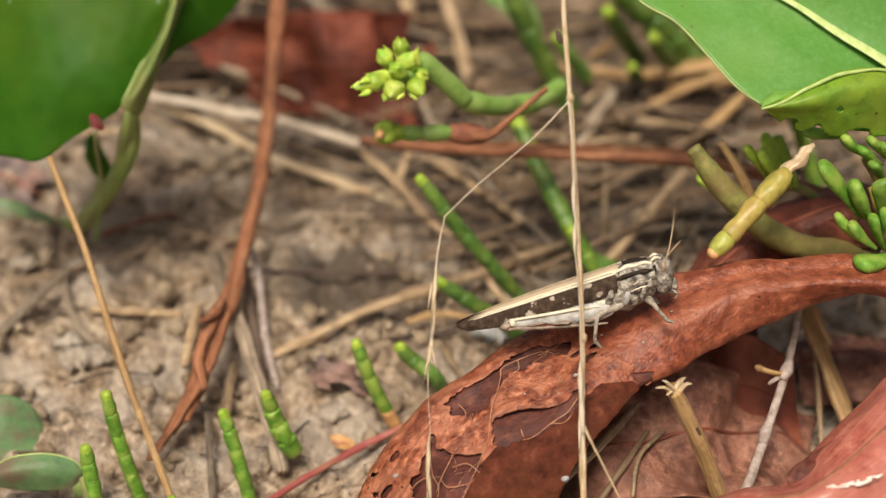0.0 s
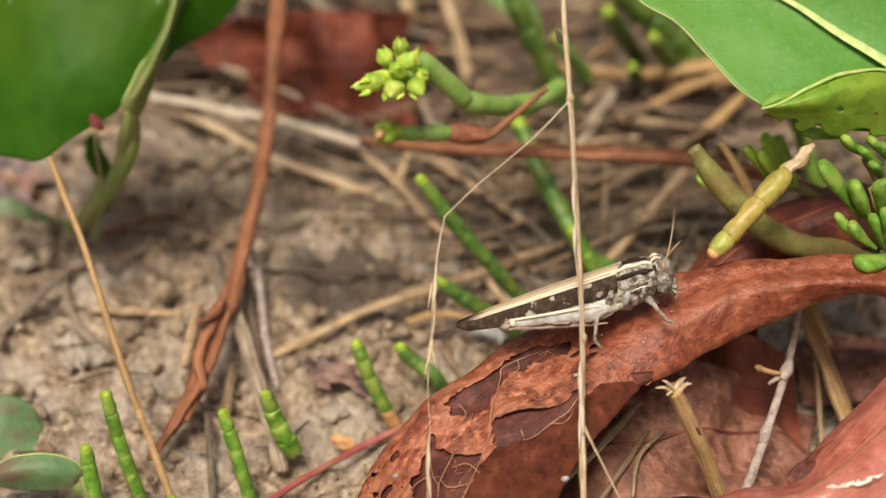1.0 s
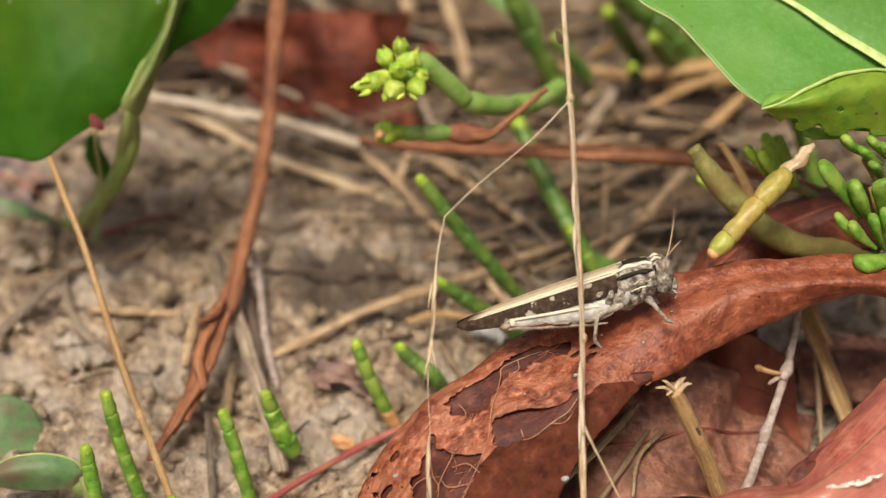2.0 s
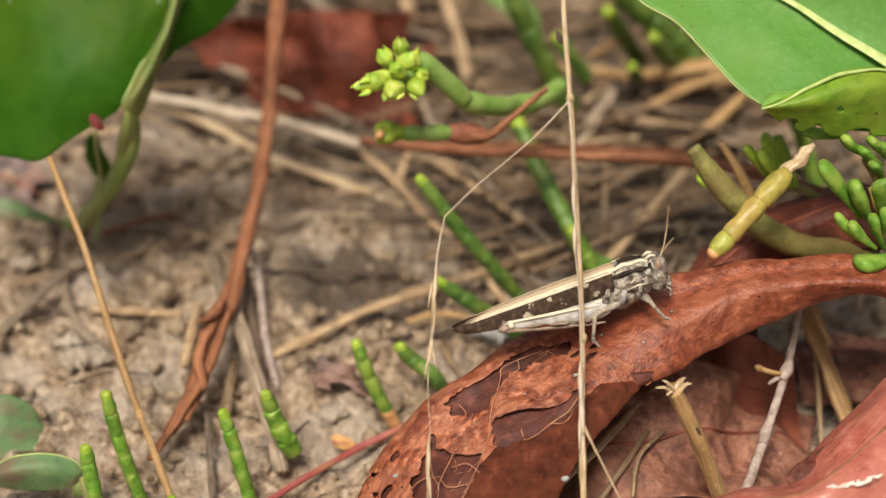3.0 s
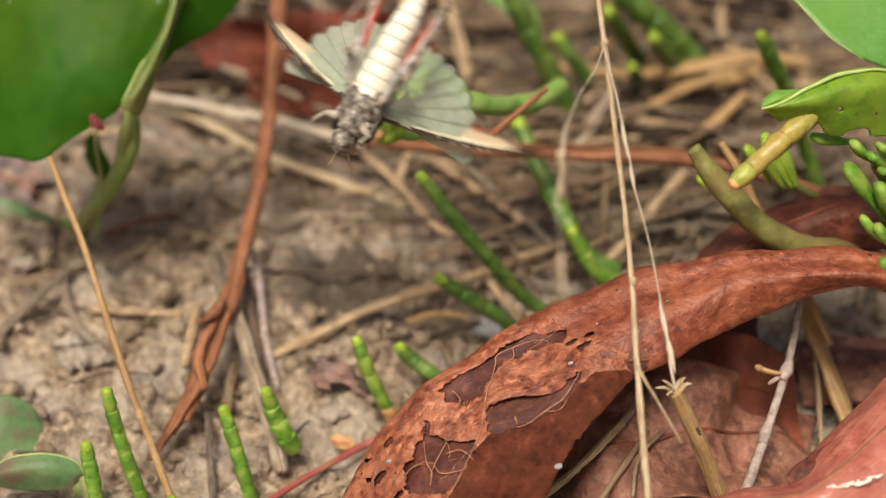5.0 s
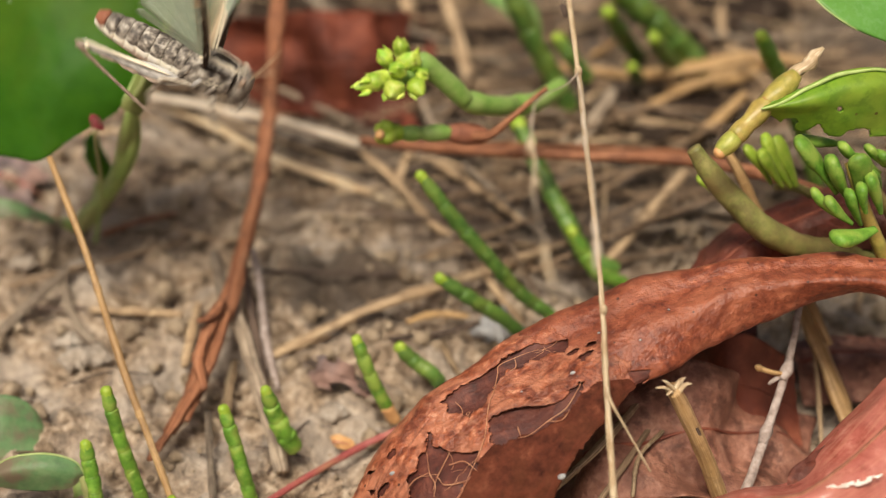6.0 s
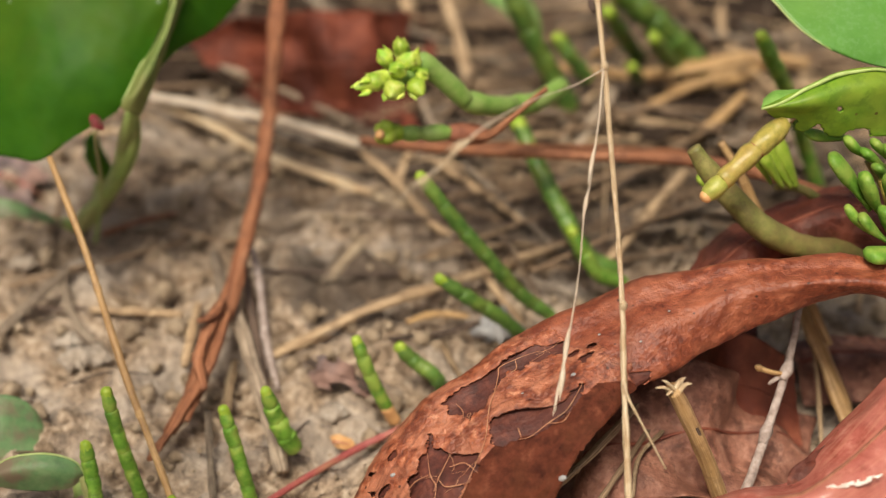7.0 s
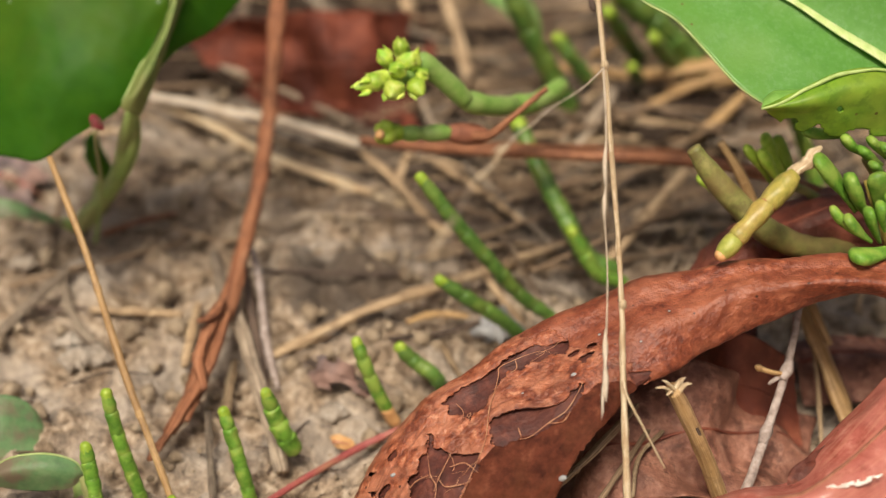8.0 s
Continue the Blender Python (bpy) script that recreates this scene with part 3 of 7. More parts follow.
straw([(-28.1, 24.6, 5.1), (-25.8, 18.8, 2.4), (-22.6, 7.9, 1.9), (-19.9, -1.8, -0.3)], 1.24, STRAW_GREY, "broad weathered stalk lying on soil", rough=0.4)
straw([(-27.9, 35.6, 4.3), (-25.9, 25.5, 3.0), (-23.8, 16.6, 0.4), (-22.1, 9.4, 0.7)], 0.59, DARK_TWIG, "dark brown twig lying on soil", "twig", "twig", "twigs on the ground")
straw([(-33.7, 29.2, 2.3), (-33.8, 22.5, 2.4), (-34.2, 16.7, 1.3)], 0.66, STRAW, "short straw leaning on soil")
straw([(-30.3, 8.9, 0.4), (-29.0, 1.2, 1.2), (-27.5, -8.8, 1.1)], 0.48, STRAW_GREY, "thin straw blade standing in soil")
straw([(-27.7, 18.5, 0.8), (-27.9, 12.8, 0.6), (-27.9, 7.7, -0.2)], 0.71, STRAW, "short pale straw on soil")
straw([(0.1, 110.1, 9.5), (2.7, 100.3, 6.3), (4.6, 90.4, 2.5)], 1.19, STRAW, "straw stalk slanting among the litter")
straw([(-24.1, 115.0, 7.6), (-20.8, 110.2, 6.7), (-17.2, 109.2, 3.3)], 2.08, STRAW_GREY, "bleached stalk lying far back in litter")
straw([(-7.2, 122.0, 3.6), (-5.5, 114.1, 1.9)], 1.33, STRAW, "pale straw stub in the litter")
straw([(23.5, 39.2, 2.5), (28.2, 44.0, 5.3), (31.5, 46.5, 8.5), (35.9, 53.1, 9.2)], 0.95, STRAW, "pale brown stalk slanting upward from soil", rough=0.3)
straw([(21.0, 69.2, 3.0), (23.8, 73.0, 5.6), (27.5, 80.4, 7.1)], 1.19, STRAW_GREY, "grey straw stub slanting upward")
straw([(16.2, 79.6, 3.3), (25.5, 80.7, 1.8), (38.0, 77.5, 2.4)], 0.92, STRAW, "straw stalk lying level in the litter")
straw([(-7.2, 58.5, 2.2), (-6.0, 62.0, 4.6), (-4.7, 62.3, 6.4)], 0.70, STRAW, "short straw stub in soil")
straw([(-12.8, 68.4, 2.7), (-8.1, 59.3, 4.2), (-2.0, 52.4, 0.6), (1.3, 48.1, 0.5)], 0.84, STRAW, "flat straw stalk slanting over soil")
straw([(-2.1, 64.6, 4.0), (4.8, 59.7, 1.9), (12.3, 50.3, 1.5)], 0.84, STRAW, "pale straw slanting over soil")
straw([(3.1, 62.2, 4.4), (9.8, 54.2, 2.5), (16.6, 45.3, 0.4)], 0.66, STRAW_GREY, "thin grey straw slanting over soil")
straw([(-7.1, 21.7, 2.1), (-0.3, 25.1, 0.4), (5.1, 27.6, 0.4)], 0.53, DARK_TWIG, "thin dark twig lying on soil", "twig", "twig", "twigs on the ground")
straw([(-17.9, 17.9, 1.2), (-13.6, 14.4, 2.2), (-7.6, 11.9, 0.4)], 1.09, DARK_TWIG, "dark flat bark shred on soil", "twig", "twig", "twigs on the ground", flat=0.4)
straw([(6.1, 37.3, 1.1), (8.4, 33.7, -0.3), (11.1, 28.7, -0.9)], 0.62, STRAW, "short straw on soil")
straw([(-0.3, 23.4, 0.3), (1.2, 18.9, 0.4), (2.3, 14.8, 1.4)], 0.52, STRAW, "tiny straw on soil")
straw([(-50.4, 48.2, 0.9), (-44.6, 49.1, 2.6), (-40.2, 53.4, 1.2)], 0.73, RUST, "short reddish stem piece on soil")
straw([(-60.1, 24.1, 1.2), (-57.0, 31.6, 1.3), (-53.7, 38.9, 0.9)], 0.85, STRAW_GREY, "weathered straw lying on soil")
straw([(-65.5, 50.2, 3.6), (-59.5, 52.0, 1.4), (-55.6, 52.6, -0.6)], 0.83, STRAW, "straw lying at a plant's foot")
straw([(-4.9, 26.0, 1.6), (-1.1, 28.7, 1.0), (3.6, 28.5, 0.7)], 0.69, STRAW_GOLD, "yellowish straw bit on soil")
straw([(31.1, 91.7, 2.8), (38.9, 87.5, 6.4), (51.1, 88.9, 8.1)], 1.22, STRAW_GOLD, "golden-brown stalk lying in the litter")
straw([(33.6, 80.5, 4.3), (41.2, 83.4, 6.4), (48.3, 83.7, 9.4)], 1.01, STRAW_GOLD, "golden-brown stalk slanting in the litter")
straw([(38.5, 73.3, 1.8), (43.6, 75.6, 4.0), (48.1, 76.2, 8.9)], 1.31, STRAW_GOLD, "short golden stalk slanting in the litter")
# the long level red stem
straw([(-11.7, 50.7, 15.5), (1.3, 44.9, 17.7), (16.7, 39.3, 20.2), (34.3, 33.7, 22.6), (46.1, 25.1, 24.2), (57.2, 16.4, 24.0)], 1.01, RUST,
      "long rust-red runner stem lying over the litter", "runner_stem", "stem", "runner stems", flat=0.85, rough=0.15)
straw([(-5.2, 52.3, 14.3), (9.4, 48.7, 16.1), (25.7, 44.1, 18.3), (33.3, 39.6, 20.6)], 0.47, RUST, "thin rust-red runner stem beside a thicker one", "runner_stem", "stem", "runner stems")
straw([(-21.9, -8.7, 0.6), (-15.6, -2.2, 0.1), (-10.2, 3.1, -0.5), (-6.0, 4.4, 1.0), (-1.7, 8.1, 0.8), (3.3, 10.5, 2.6)], 0.49, PURPLE, "purple-red creeping stem on soil", "runner_stem", "stem", "runner stems", flat=0.95, rough=0.06)
# right-hand straws
straw([(34.6, 23.2, 32.0), (36.9, 22.1, 28.7), (39.5, 20.2, 24.2), (43.8, 16.0, 18.3), (48.5, 9.5, 10.7)], 0.92, STRAW_GOLD, "golden straw stalk with a split top", flat=0.7, rough=0.15)
straw([(45.8, 15.5, 12.5), (47.8, 11.7, 8.6), (49.6, 7.5, 5.1), (51.3, 3.0, 1.5)], 1.54, STRAW_GOLD, "broad golden straw stalk leaning on soil", flat=0.5, rough=0.2)
straw([(47.0, 12.1, 9.6), (47.6, 9.0, 4.8), (47.4, 1.5, -0.0)], 0.38, STRAW, "thin pale straw standing in soil")


def broken_stalk():
    ob = thing("broken_stalk", (34.3, -9.3, -1.1), "golden hollow stalk snapped off, frayed at its top", "straw")
    g = Geo()
    tube(g, [(33.7, -11.8, 1.3), (31.8, -12.3, 6.5), (29.5, -12.8, 12.9), (27.0, -13.4, 18.9), (25.2, -13.7, 22.9)], [1.3, 1.3, 1.3, 1.2, 1.2], 10, 40, 0.75, 0.14, 0.3, 2)
    part("stalk", g, STRAW_GOLD, ob)
    ends = [(23.1, -14.4, 23.6), (23.8, -14.3, 24.6), (26.0, -13.1, 23.7), (27.1, -14.2, 24.0), (26.7, -12.2, 23.3), (24.3, -15.3, 23.3)]
    top = Vector((25.4, -13.8, 22.7))
    for k, e in enumerate(ends):
        g = Geo()
        e = Vector(e)
        side = Vector((0.5 * math.sin(k * 2.1), 0.4 * math.cos(k), -0.5))
        tube(g, [tuple(top + side), tuple(top.lerp(e, 0.55) + Vector((0, 0, 0.25))), tuple(e)], [0.5, 0.34, 0.1], 6, 9, 0.5, 0.3, 1.0, k)
        part("fibre", g, STALK, ob, "pale frayed fibre")
    g = Geo()
    tube(g, [(30.9, -13.3, 9.5), (28.9, -13.7, 15.4), (26.6, -14.4, 20.8)], [0.15, 0.4, 0.35, 0.1], 6, 14, 1.0, 0.5, 1.0)
    part("split", g, DARK_TWIG, ob, "dark split along the stalk")


broken_stalk()


def grey_twig():
    ob = thing("forked_twig", (35.1, -8.1, -0.9), "thin grey forked twig with nodes, stuck in soil", "twig")
    g = Geo()
    tube(g, [(33.7, -14.1, 4.9), (35.4, -11.9, 7.2), (38.3, -6.0, 11.2), (40.9, -0.1, 14.5), (42.4, 4.2, 18.8), (43.3, 7.9, 22.4)], [0.62, 0.6, 0.52, 0.5, 0.46, 0.4], 8, 40, 1, 0.2, 0.6, 4)
    tube(g, [(40.2, -1.6, 14.2), (40.8, -0.6, 14.8), (41.3, 0.4, 15.4)], [0.5, 0.85, 0.5], 8, 8)
    tube(g, [(37.2, -8.3, 10.1), (37.8, -7.0, 10.7), (38.3, -5.9, 11.3)], [0.5, 0.8, 0.5], 8, 8)
    part("stem", g, TWIG, ob)
    g = Geo()
    tube(g, [(41.1, -0.7, 14.3), (39.2, -1.4, 15.1), (37.3, -1.5, 15.9)], [0.34, 0.3, 0.36], 7, 12)
    bead(g, (37.8, -1.5, 15.6), (36.8, -1.5, 16.2), 0.45, 7)
    part("side_twig", g, STRAW_GOLD, ob, "short brown side twig with a knob")
    g = Geo()
    tube(g, [(40.8, -0.5, 14.2), (39.4, -1.5, 14.2), (38.6, -1.8, 13.7)], [0.35, 0.3, 0.2], 6, 10)
    part("fork", g, TWIG, ob)


grey_twig()


# ---- glasswort shoots ----
SHOOTS = [
    glasswort([(-35.8, -8.3, -0.7), (-37.2, -7.2, 4.3), (-38.4, -6.0, 9.5), (-39.4, -4.8, 14.7)], 0.90, 6, "upright bright green jointed shoot in soil"),
    glasswort([(-41.0, -10.5, 1.4), (-41.4, -9.1, 5.1), (-42.0, -7.6, 8.9)], 0.94, 4, "short upright green jointed shoot in soil"),
    glasswort([(-23.0, -7.5, -1.4), (-24.0, -6.5, 3.6), (-25.0, -5.1, 7.3), (-26.1, -3.7, 11.0)], 0.91, 5, "upright slim green jointed shoot in soil"),
    glasswort([(-18.5, 0.3, 1.1), (-19.7, 0.1, 4.2), (-20.7, 0.6, 6.8), (-21.5, 0.6, 10.2)], 0.94, 4, "green jointed shoot with a thick yellowish foot", 1.33),
    glasswort([(-6.1, 6.8, -0.1), (-8.0, 6.4, 4.6), (-9.4, 6.7, 8.5), (-10.8, 8.1, 12.2)], 0.95, 5, "green jointed shoot with a yellow foot by a red runner", None, None, None, PEACH),
    glasswort([(0.1, 13.2, 0.3), (-1.4, 12.8, 3.3), (-3.6, 13.7, 4.5), (-5.7, 14.1, 6.8)], 1.10, 4, "blurred dull green jointed shoot in soil", None, SUCCULENT_DEEP),
    glasswort([(-30.9, -13.4, 2.4), (-31.1, -14.1, 4.9), (-31.2, -14.0, 6.7)], 0.85, 2, "tip of a low green jointed shoot"),
    glasswort([(14.8, 26.5, 1.8), (10.3, 25.0, 6.7), (6.3, 24.2, 12.6), (2.1, 24.5, 18.1), (-3.0, 25.7, 25.1)], 1.03, 7, "long slanting green jointed shoot with a pale node", None, SUCCULENT_DEEP),
    glasswort([(10.7, 21.8, 2.0), (7.2, 20.1, 6.7), (3.4, 19.0, 10.3), (-0.6, 18.9, 13.7)], 1.03, 4, "short slanting green jointed shoot", None, SUCCULENT_DEEP),
    glasswort([(24.3, 35.1, 3.7), (20.2, 35.4, 5.9), (17.1, 39.4, 9.8), (14.1, 45.4, 13.1), (10.7, 52.3, 17.8)], 1.36, 6, "slanting deep green jointed shoot behind the runner", None, SUCCULENT_DEEP),
    glasswort([(25.0, 30.9, 4.7), (21.3, 30.0, 6.8), (19.3, 30.7, 9.6), (17.3, 31.9, 13.0)], 1.08, 3, "short green jointed shoot in the litter"),
    glasswort([(20.5, 77.8, 5.4), (17.1, 77.4, 11.8), (14.2, 76.7, 17.7), (11.4, 76.3, 24.2), (9.6, 77.0, 28.7)], 1.76, 5, "thick green jointed stem rising at the back", None, SUCCULENT_DEEP),
    glasswort([(34.2, 100.3, 2.0), (31.6, 95.6, 7.0), (29.0, 90.7, 12.6), (26.4, 86.0, 18.4)], 1.5, 4, "green jointed stem rising at the back", None, SUCCULENT_DEEP),
    glasswort([(44.6, 96.3, 2.0), (38.9, 93.6, 9.1), (33.0, 90.7, 15.8), (27.3, 88.0, 21.9)], 2.3, 5, "thick green jointed stem behind the leaf", None, SUCCULENT_DEEP),
    glasswort([(22.9, 76.9, 11.1), (19.9, 75.4, 15.9), (17.6, 75.4, 19.4)], 1.32, 3, "short green jointed stem in the litter", None, SUCCULENT_DEEP),
    glasswort([(57.3, 57.2, 2.0), (54.1, 58.0, 10.0), (50.4, 53.0, 19.3), (47.9, 50.0, 25.0), (45.0, 48.0, 30.7), (43.1, 47.0, 34.5)], 1.2, 8, "green jointed stem standing behind a big leaf"),
    glasswort([(40.5, 93.5, 2.0), (38.2, 89.7, 6.6), (35.8, 85.8, 11.2), (33.5, 82.0, 15.8)], 1.45, 3, "short plump green jointed shoot in the litter", None, SUCCULENT_DEEP),
    glasswort([(33.2, 92.0, 2.0), (32.0, 88.0, 5.7), (30.7, 84.0, 9.3)], 1.2, 2, "green shoot tip poking out of the litter", None, SUCCULENT_DEEP),
]


def budding_shoot():
    ob = thing("budding_shoot", (18.5, 57.1, 21.2), "green succulent shoot ending in a cluster of yellow-green buds", "succulent shoot")
    joints = ([(16.3, 44.8, 28.0), (12.5, 39.2, 28.6), (9.0, 35.4, 30.2)], [(9.3, 35.4, 30.2), (5.9, 31.9, 32.2), (2.7, 29.7, 34.3)], [(2.9, 29.6, 34.2), (0.8, 29.1, 36.9), (-1.8, 28.6, 39.7), (-3.4, 28.0, 40.7)])
    for k, pts in enumerate(joints):
        g = Geo()
        w = 1.43
        tube(g, pts, [w * f for f in (0.8, 0.95, 0.92, 0.95, 1.08, 0.85)], 12, 18, 1, 0.06, 0.6, k)
        part("joint", g, STEM_PALE, ob)
    core = Vector((-5.0, 26.4, 40.1))
    # a plump bud on its own foot, with pointed scales that stand off round its tip
    rng = random.Random(12)
    feet = [(-6.5, 25.3, 40.2), (-5.8, 25.1, 39.9), (-6.6, 27.1, 41.0), (-5.0, 28.6, 41.5), (-4.3, 26.8, 40.7), (-5.5, 24.7, 41.1), (-5.7, 23.8, 39.9), (-3.7, 24.9, 39.6), (-3.1, 26.4, 40.0)]
    tips = [(-10.7, 21.7, 40.4), (-9.1, 24.5, 40.9), (-8.0, 27.2, 42.9), (-5.7, 29.8, 43.2), (-3.7, 26.1, 43.1), (-5.4, 22.4, 43.0), (-6.4, 20.3, 40.1), (-2.5, 22.2, 39.3), (-1.9, 25.1, 39.9)]
    wide = (1.3, 1.0, 1.1, 1.05, 1.5, 1.15, 1.4, 1.3, 1.1)
    g = Geo()
    bead(g, tuple(core + Vector((-1.5, 0, 0.6))), tuple(core + Vector((1.8, 0, -0.6))), 1.5, 10)
    part("bud", g, STEM_PALE, ob)
    for k, (a, e, w) in enumerate(zip(feet, tips, wide)):
        a, e = Vector(a), Vector(e)
        way = (e - a).normalized()
        g = Geo()
        tube(g, [tuple(a), tuple(a.lerp(e, 0.5)), tuple(e)], [w * f for f in (0.6, 0.75, 0.95, 1.0, 0.9, 0.68, 0.38, 0.06)], 10, 22, 0.95, 0.3, 0.9, k)
        bud = part("bud", g, BUD if k % 4 != 3 else LIME, ob)
        out = way.orthogonal().normalized()
        for s in range(3 if k not in (5, 6, 7) else 2):
            side = out.copy()
            side.rotate(Matrix.Rotation(s * 2.0944 + rng.uniform(-0.3, 0.3), 3, way))
            back = rng.uniform(0.9, 1.7) if s % 2 else rng.uniform(0.3, 0.8)
            g = Geo()
            foot = e - way * (back + 1.3) + side * w * 0.55
            tube(g, [tuple(foot), tuple(foot + way * 0.9 + side * 0.22), tuple(foot + way * 1.9 + side * rng.uniform(0.1, 0.35))], [w * 0.3, w * 0.5, w * 0.42, w * 0.2, 0.04], 7, 11, 0.6, 0.2, 1.0, s)
            part("bract", g, BUD, bud)


budding_shoot()


def side_shoot():
    ob = thing("budding_shoot", (13.2, 30.6, 35.6), "short green shoot with a rosy tip on a brown runner", "succulent shoot")
    g = Geo()
    tube(g, [(13.2, 30.1, 35.8), (9.2, 28.2, 33.1), (5.8, 28.0, 30.1), (2.3, 29.9, 29.3)], [0.35, 0.4, 0.6, 0.6], 8, 24, 1, 0.15, 0.5, 5)
    part("stalk", g, RUST, ob)
    g = Geo()
    bead(g, (6.1, 30.5, 28.6), (-0.1, 29.1, 29.9), 1.60, 10, 0.9)
    part("sheath", g, DEAD_BACK, ob, "brown papery sheath")
    for a, b, w, m in (((1.2, 29.1, 29.9), (-3.0, 28.1, 30.3), 32, STEM_PALE), ((-2.5, 28.1, 30.3), (-5.7, 27.7, 30.6), 30, STEM_PALE), ((-4.9, 27.7, 30.6), (-7.3, 27.3, 30.9), 32, LIME)):
        g = Geo()
        bead(g, a, b, w * 211 * 0.000342 / 2, 10, blunt=1.0)
        part("joint", g, m, ob)
    for e in [(-8.7, 27.3, 31.7), (-8.6, 26.4, 30.5), (-8.0, 27.2, 32.4), (-7.7, 25.8, 30.6)]:
        g = Geo()
        bead(g, (-6.0, 27.3, 30.9), e, 0.95, 8)
        part("bud", g, LIME, ob)
    g = Geo()
    bead(g, (-7.4, 25.9, 31.3), (-8.5, 25.7, 31.8), 0.7, 8)
    part("bud", g, PEACH, ob, "rosy bud scar")


side_shoot()


# ---- dead leaves ----
def eaten(zones, seed, size=1.1, margin=2.0):
    """Ragged holes: each zone is (u, v, half length, half width)."""
    def hole(u, v, p):
        n = noise.noise(Vector(p) / size + Vector((seed, 0, 0))) * 0.55 + noise.noise(Vector(p) / (size * 0.4) + Vector((seed, 5, 0))) * 0.3
        if v > margin + max(0.0, u - 0.5) + 0.09 * noise.noise(Vector(p) / 3.5 + Vector((0, seed, 0))) + n * 0.05:
            return True
        for a, b, la, lb in zones:
            if ((u - a) / la) ** 2 + ((v - b) / lb) ** 2 + n * 1.1 < 0.8:
                return True
        return False
    return hole


INNER = 0.5
ARCH_N, ARCH_M = 600, 210
# along and across the leaf
PEELED = (((0.301, 0.316), (0.347, 0.306), (0.397, 0.321), (0.429, 0.316), (0.456, 0.325), (0.459, 0.344), (0.487, 0.373), (0.467, 0.435), (0.454, 0.397), (0.436, 0.407), (0.424, 0.378),
           (0.411, 0.407), (0.402, 0.378), (0.389, 0.378), (0.369, 0.392), (0.327, 0.455), (0.307, 0.45), (0.297, 0.459), (0.299, 0.416), (0.29, 0.378), (0.304, 0.34)),
          ((0.469, 0.507), (0.487, 0.502), (0.491, 0.526), (0.472, 0.56), (0.466, 0.541)),
          ((0.317, 0.507), (0.354, 0.541), (0.377, 0.612), (0.397, 0.636), (0.437, 0.622), (0.442, 0.641), (0.419, 0.675), (0.401, 0.679), (0.372, 0.679), (0.339, 0.67), (0.316, 0.656),
           (0.309, 0.627), (0.28, 0.608), (0.274, 0.579), (0.297, 0.536)),
          ((0.205, 0.416), (0.232, 0.421), (0.237, 0.488), (0.244, 0.526), (0.254, 0.555), (0.23, 0.589), (0.204, 0.593), (0.169, 0.593), (0.147, 0.593), (0.129, 0.493), (0.17, 0.416), (0.182, 0.44)),
          ((0.249, 0.373), (0.25, 0.383), (0.23, 0.435), (0.22, 0.416)), ((0.165, 0.211), (0.169, 0.273), (0.159, 0.263)), ((0.134, 0.287), (0.139, 0.33), (0.127, 0.335)),
          ((0.497, 0.713), (0.524, 0.77), (0.504, 0.856), (0.472, 0.871)))


def inside(corners, u, v):
    odd = False
    for (a, b), (c, d) in zip(corners, corners[1:] + corners[:1]):
        if (b > v) != (d > v) and u < a + (c - a) * (v - b) / (d - b):
            odd = not odd
    return odd




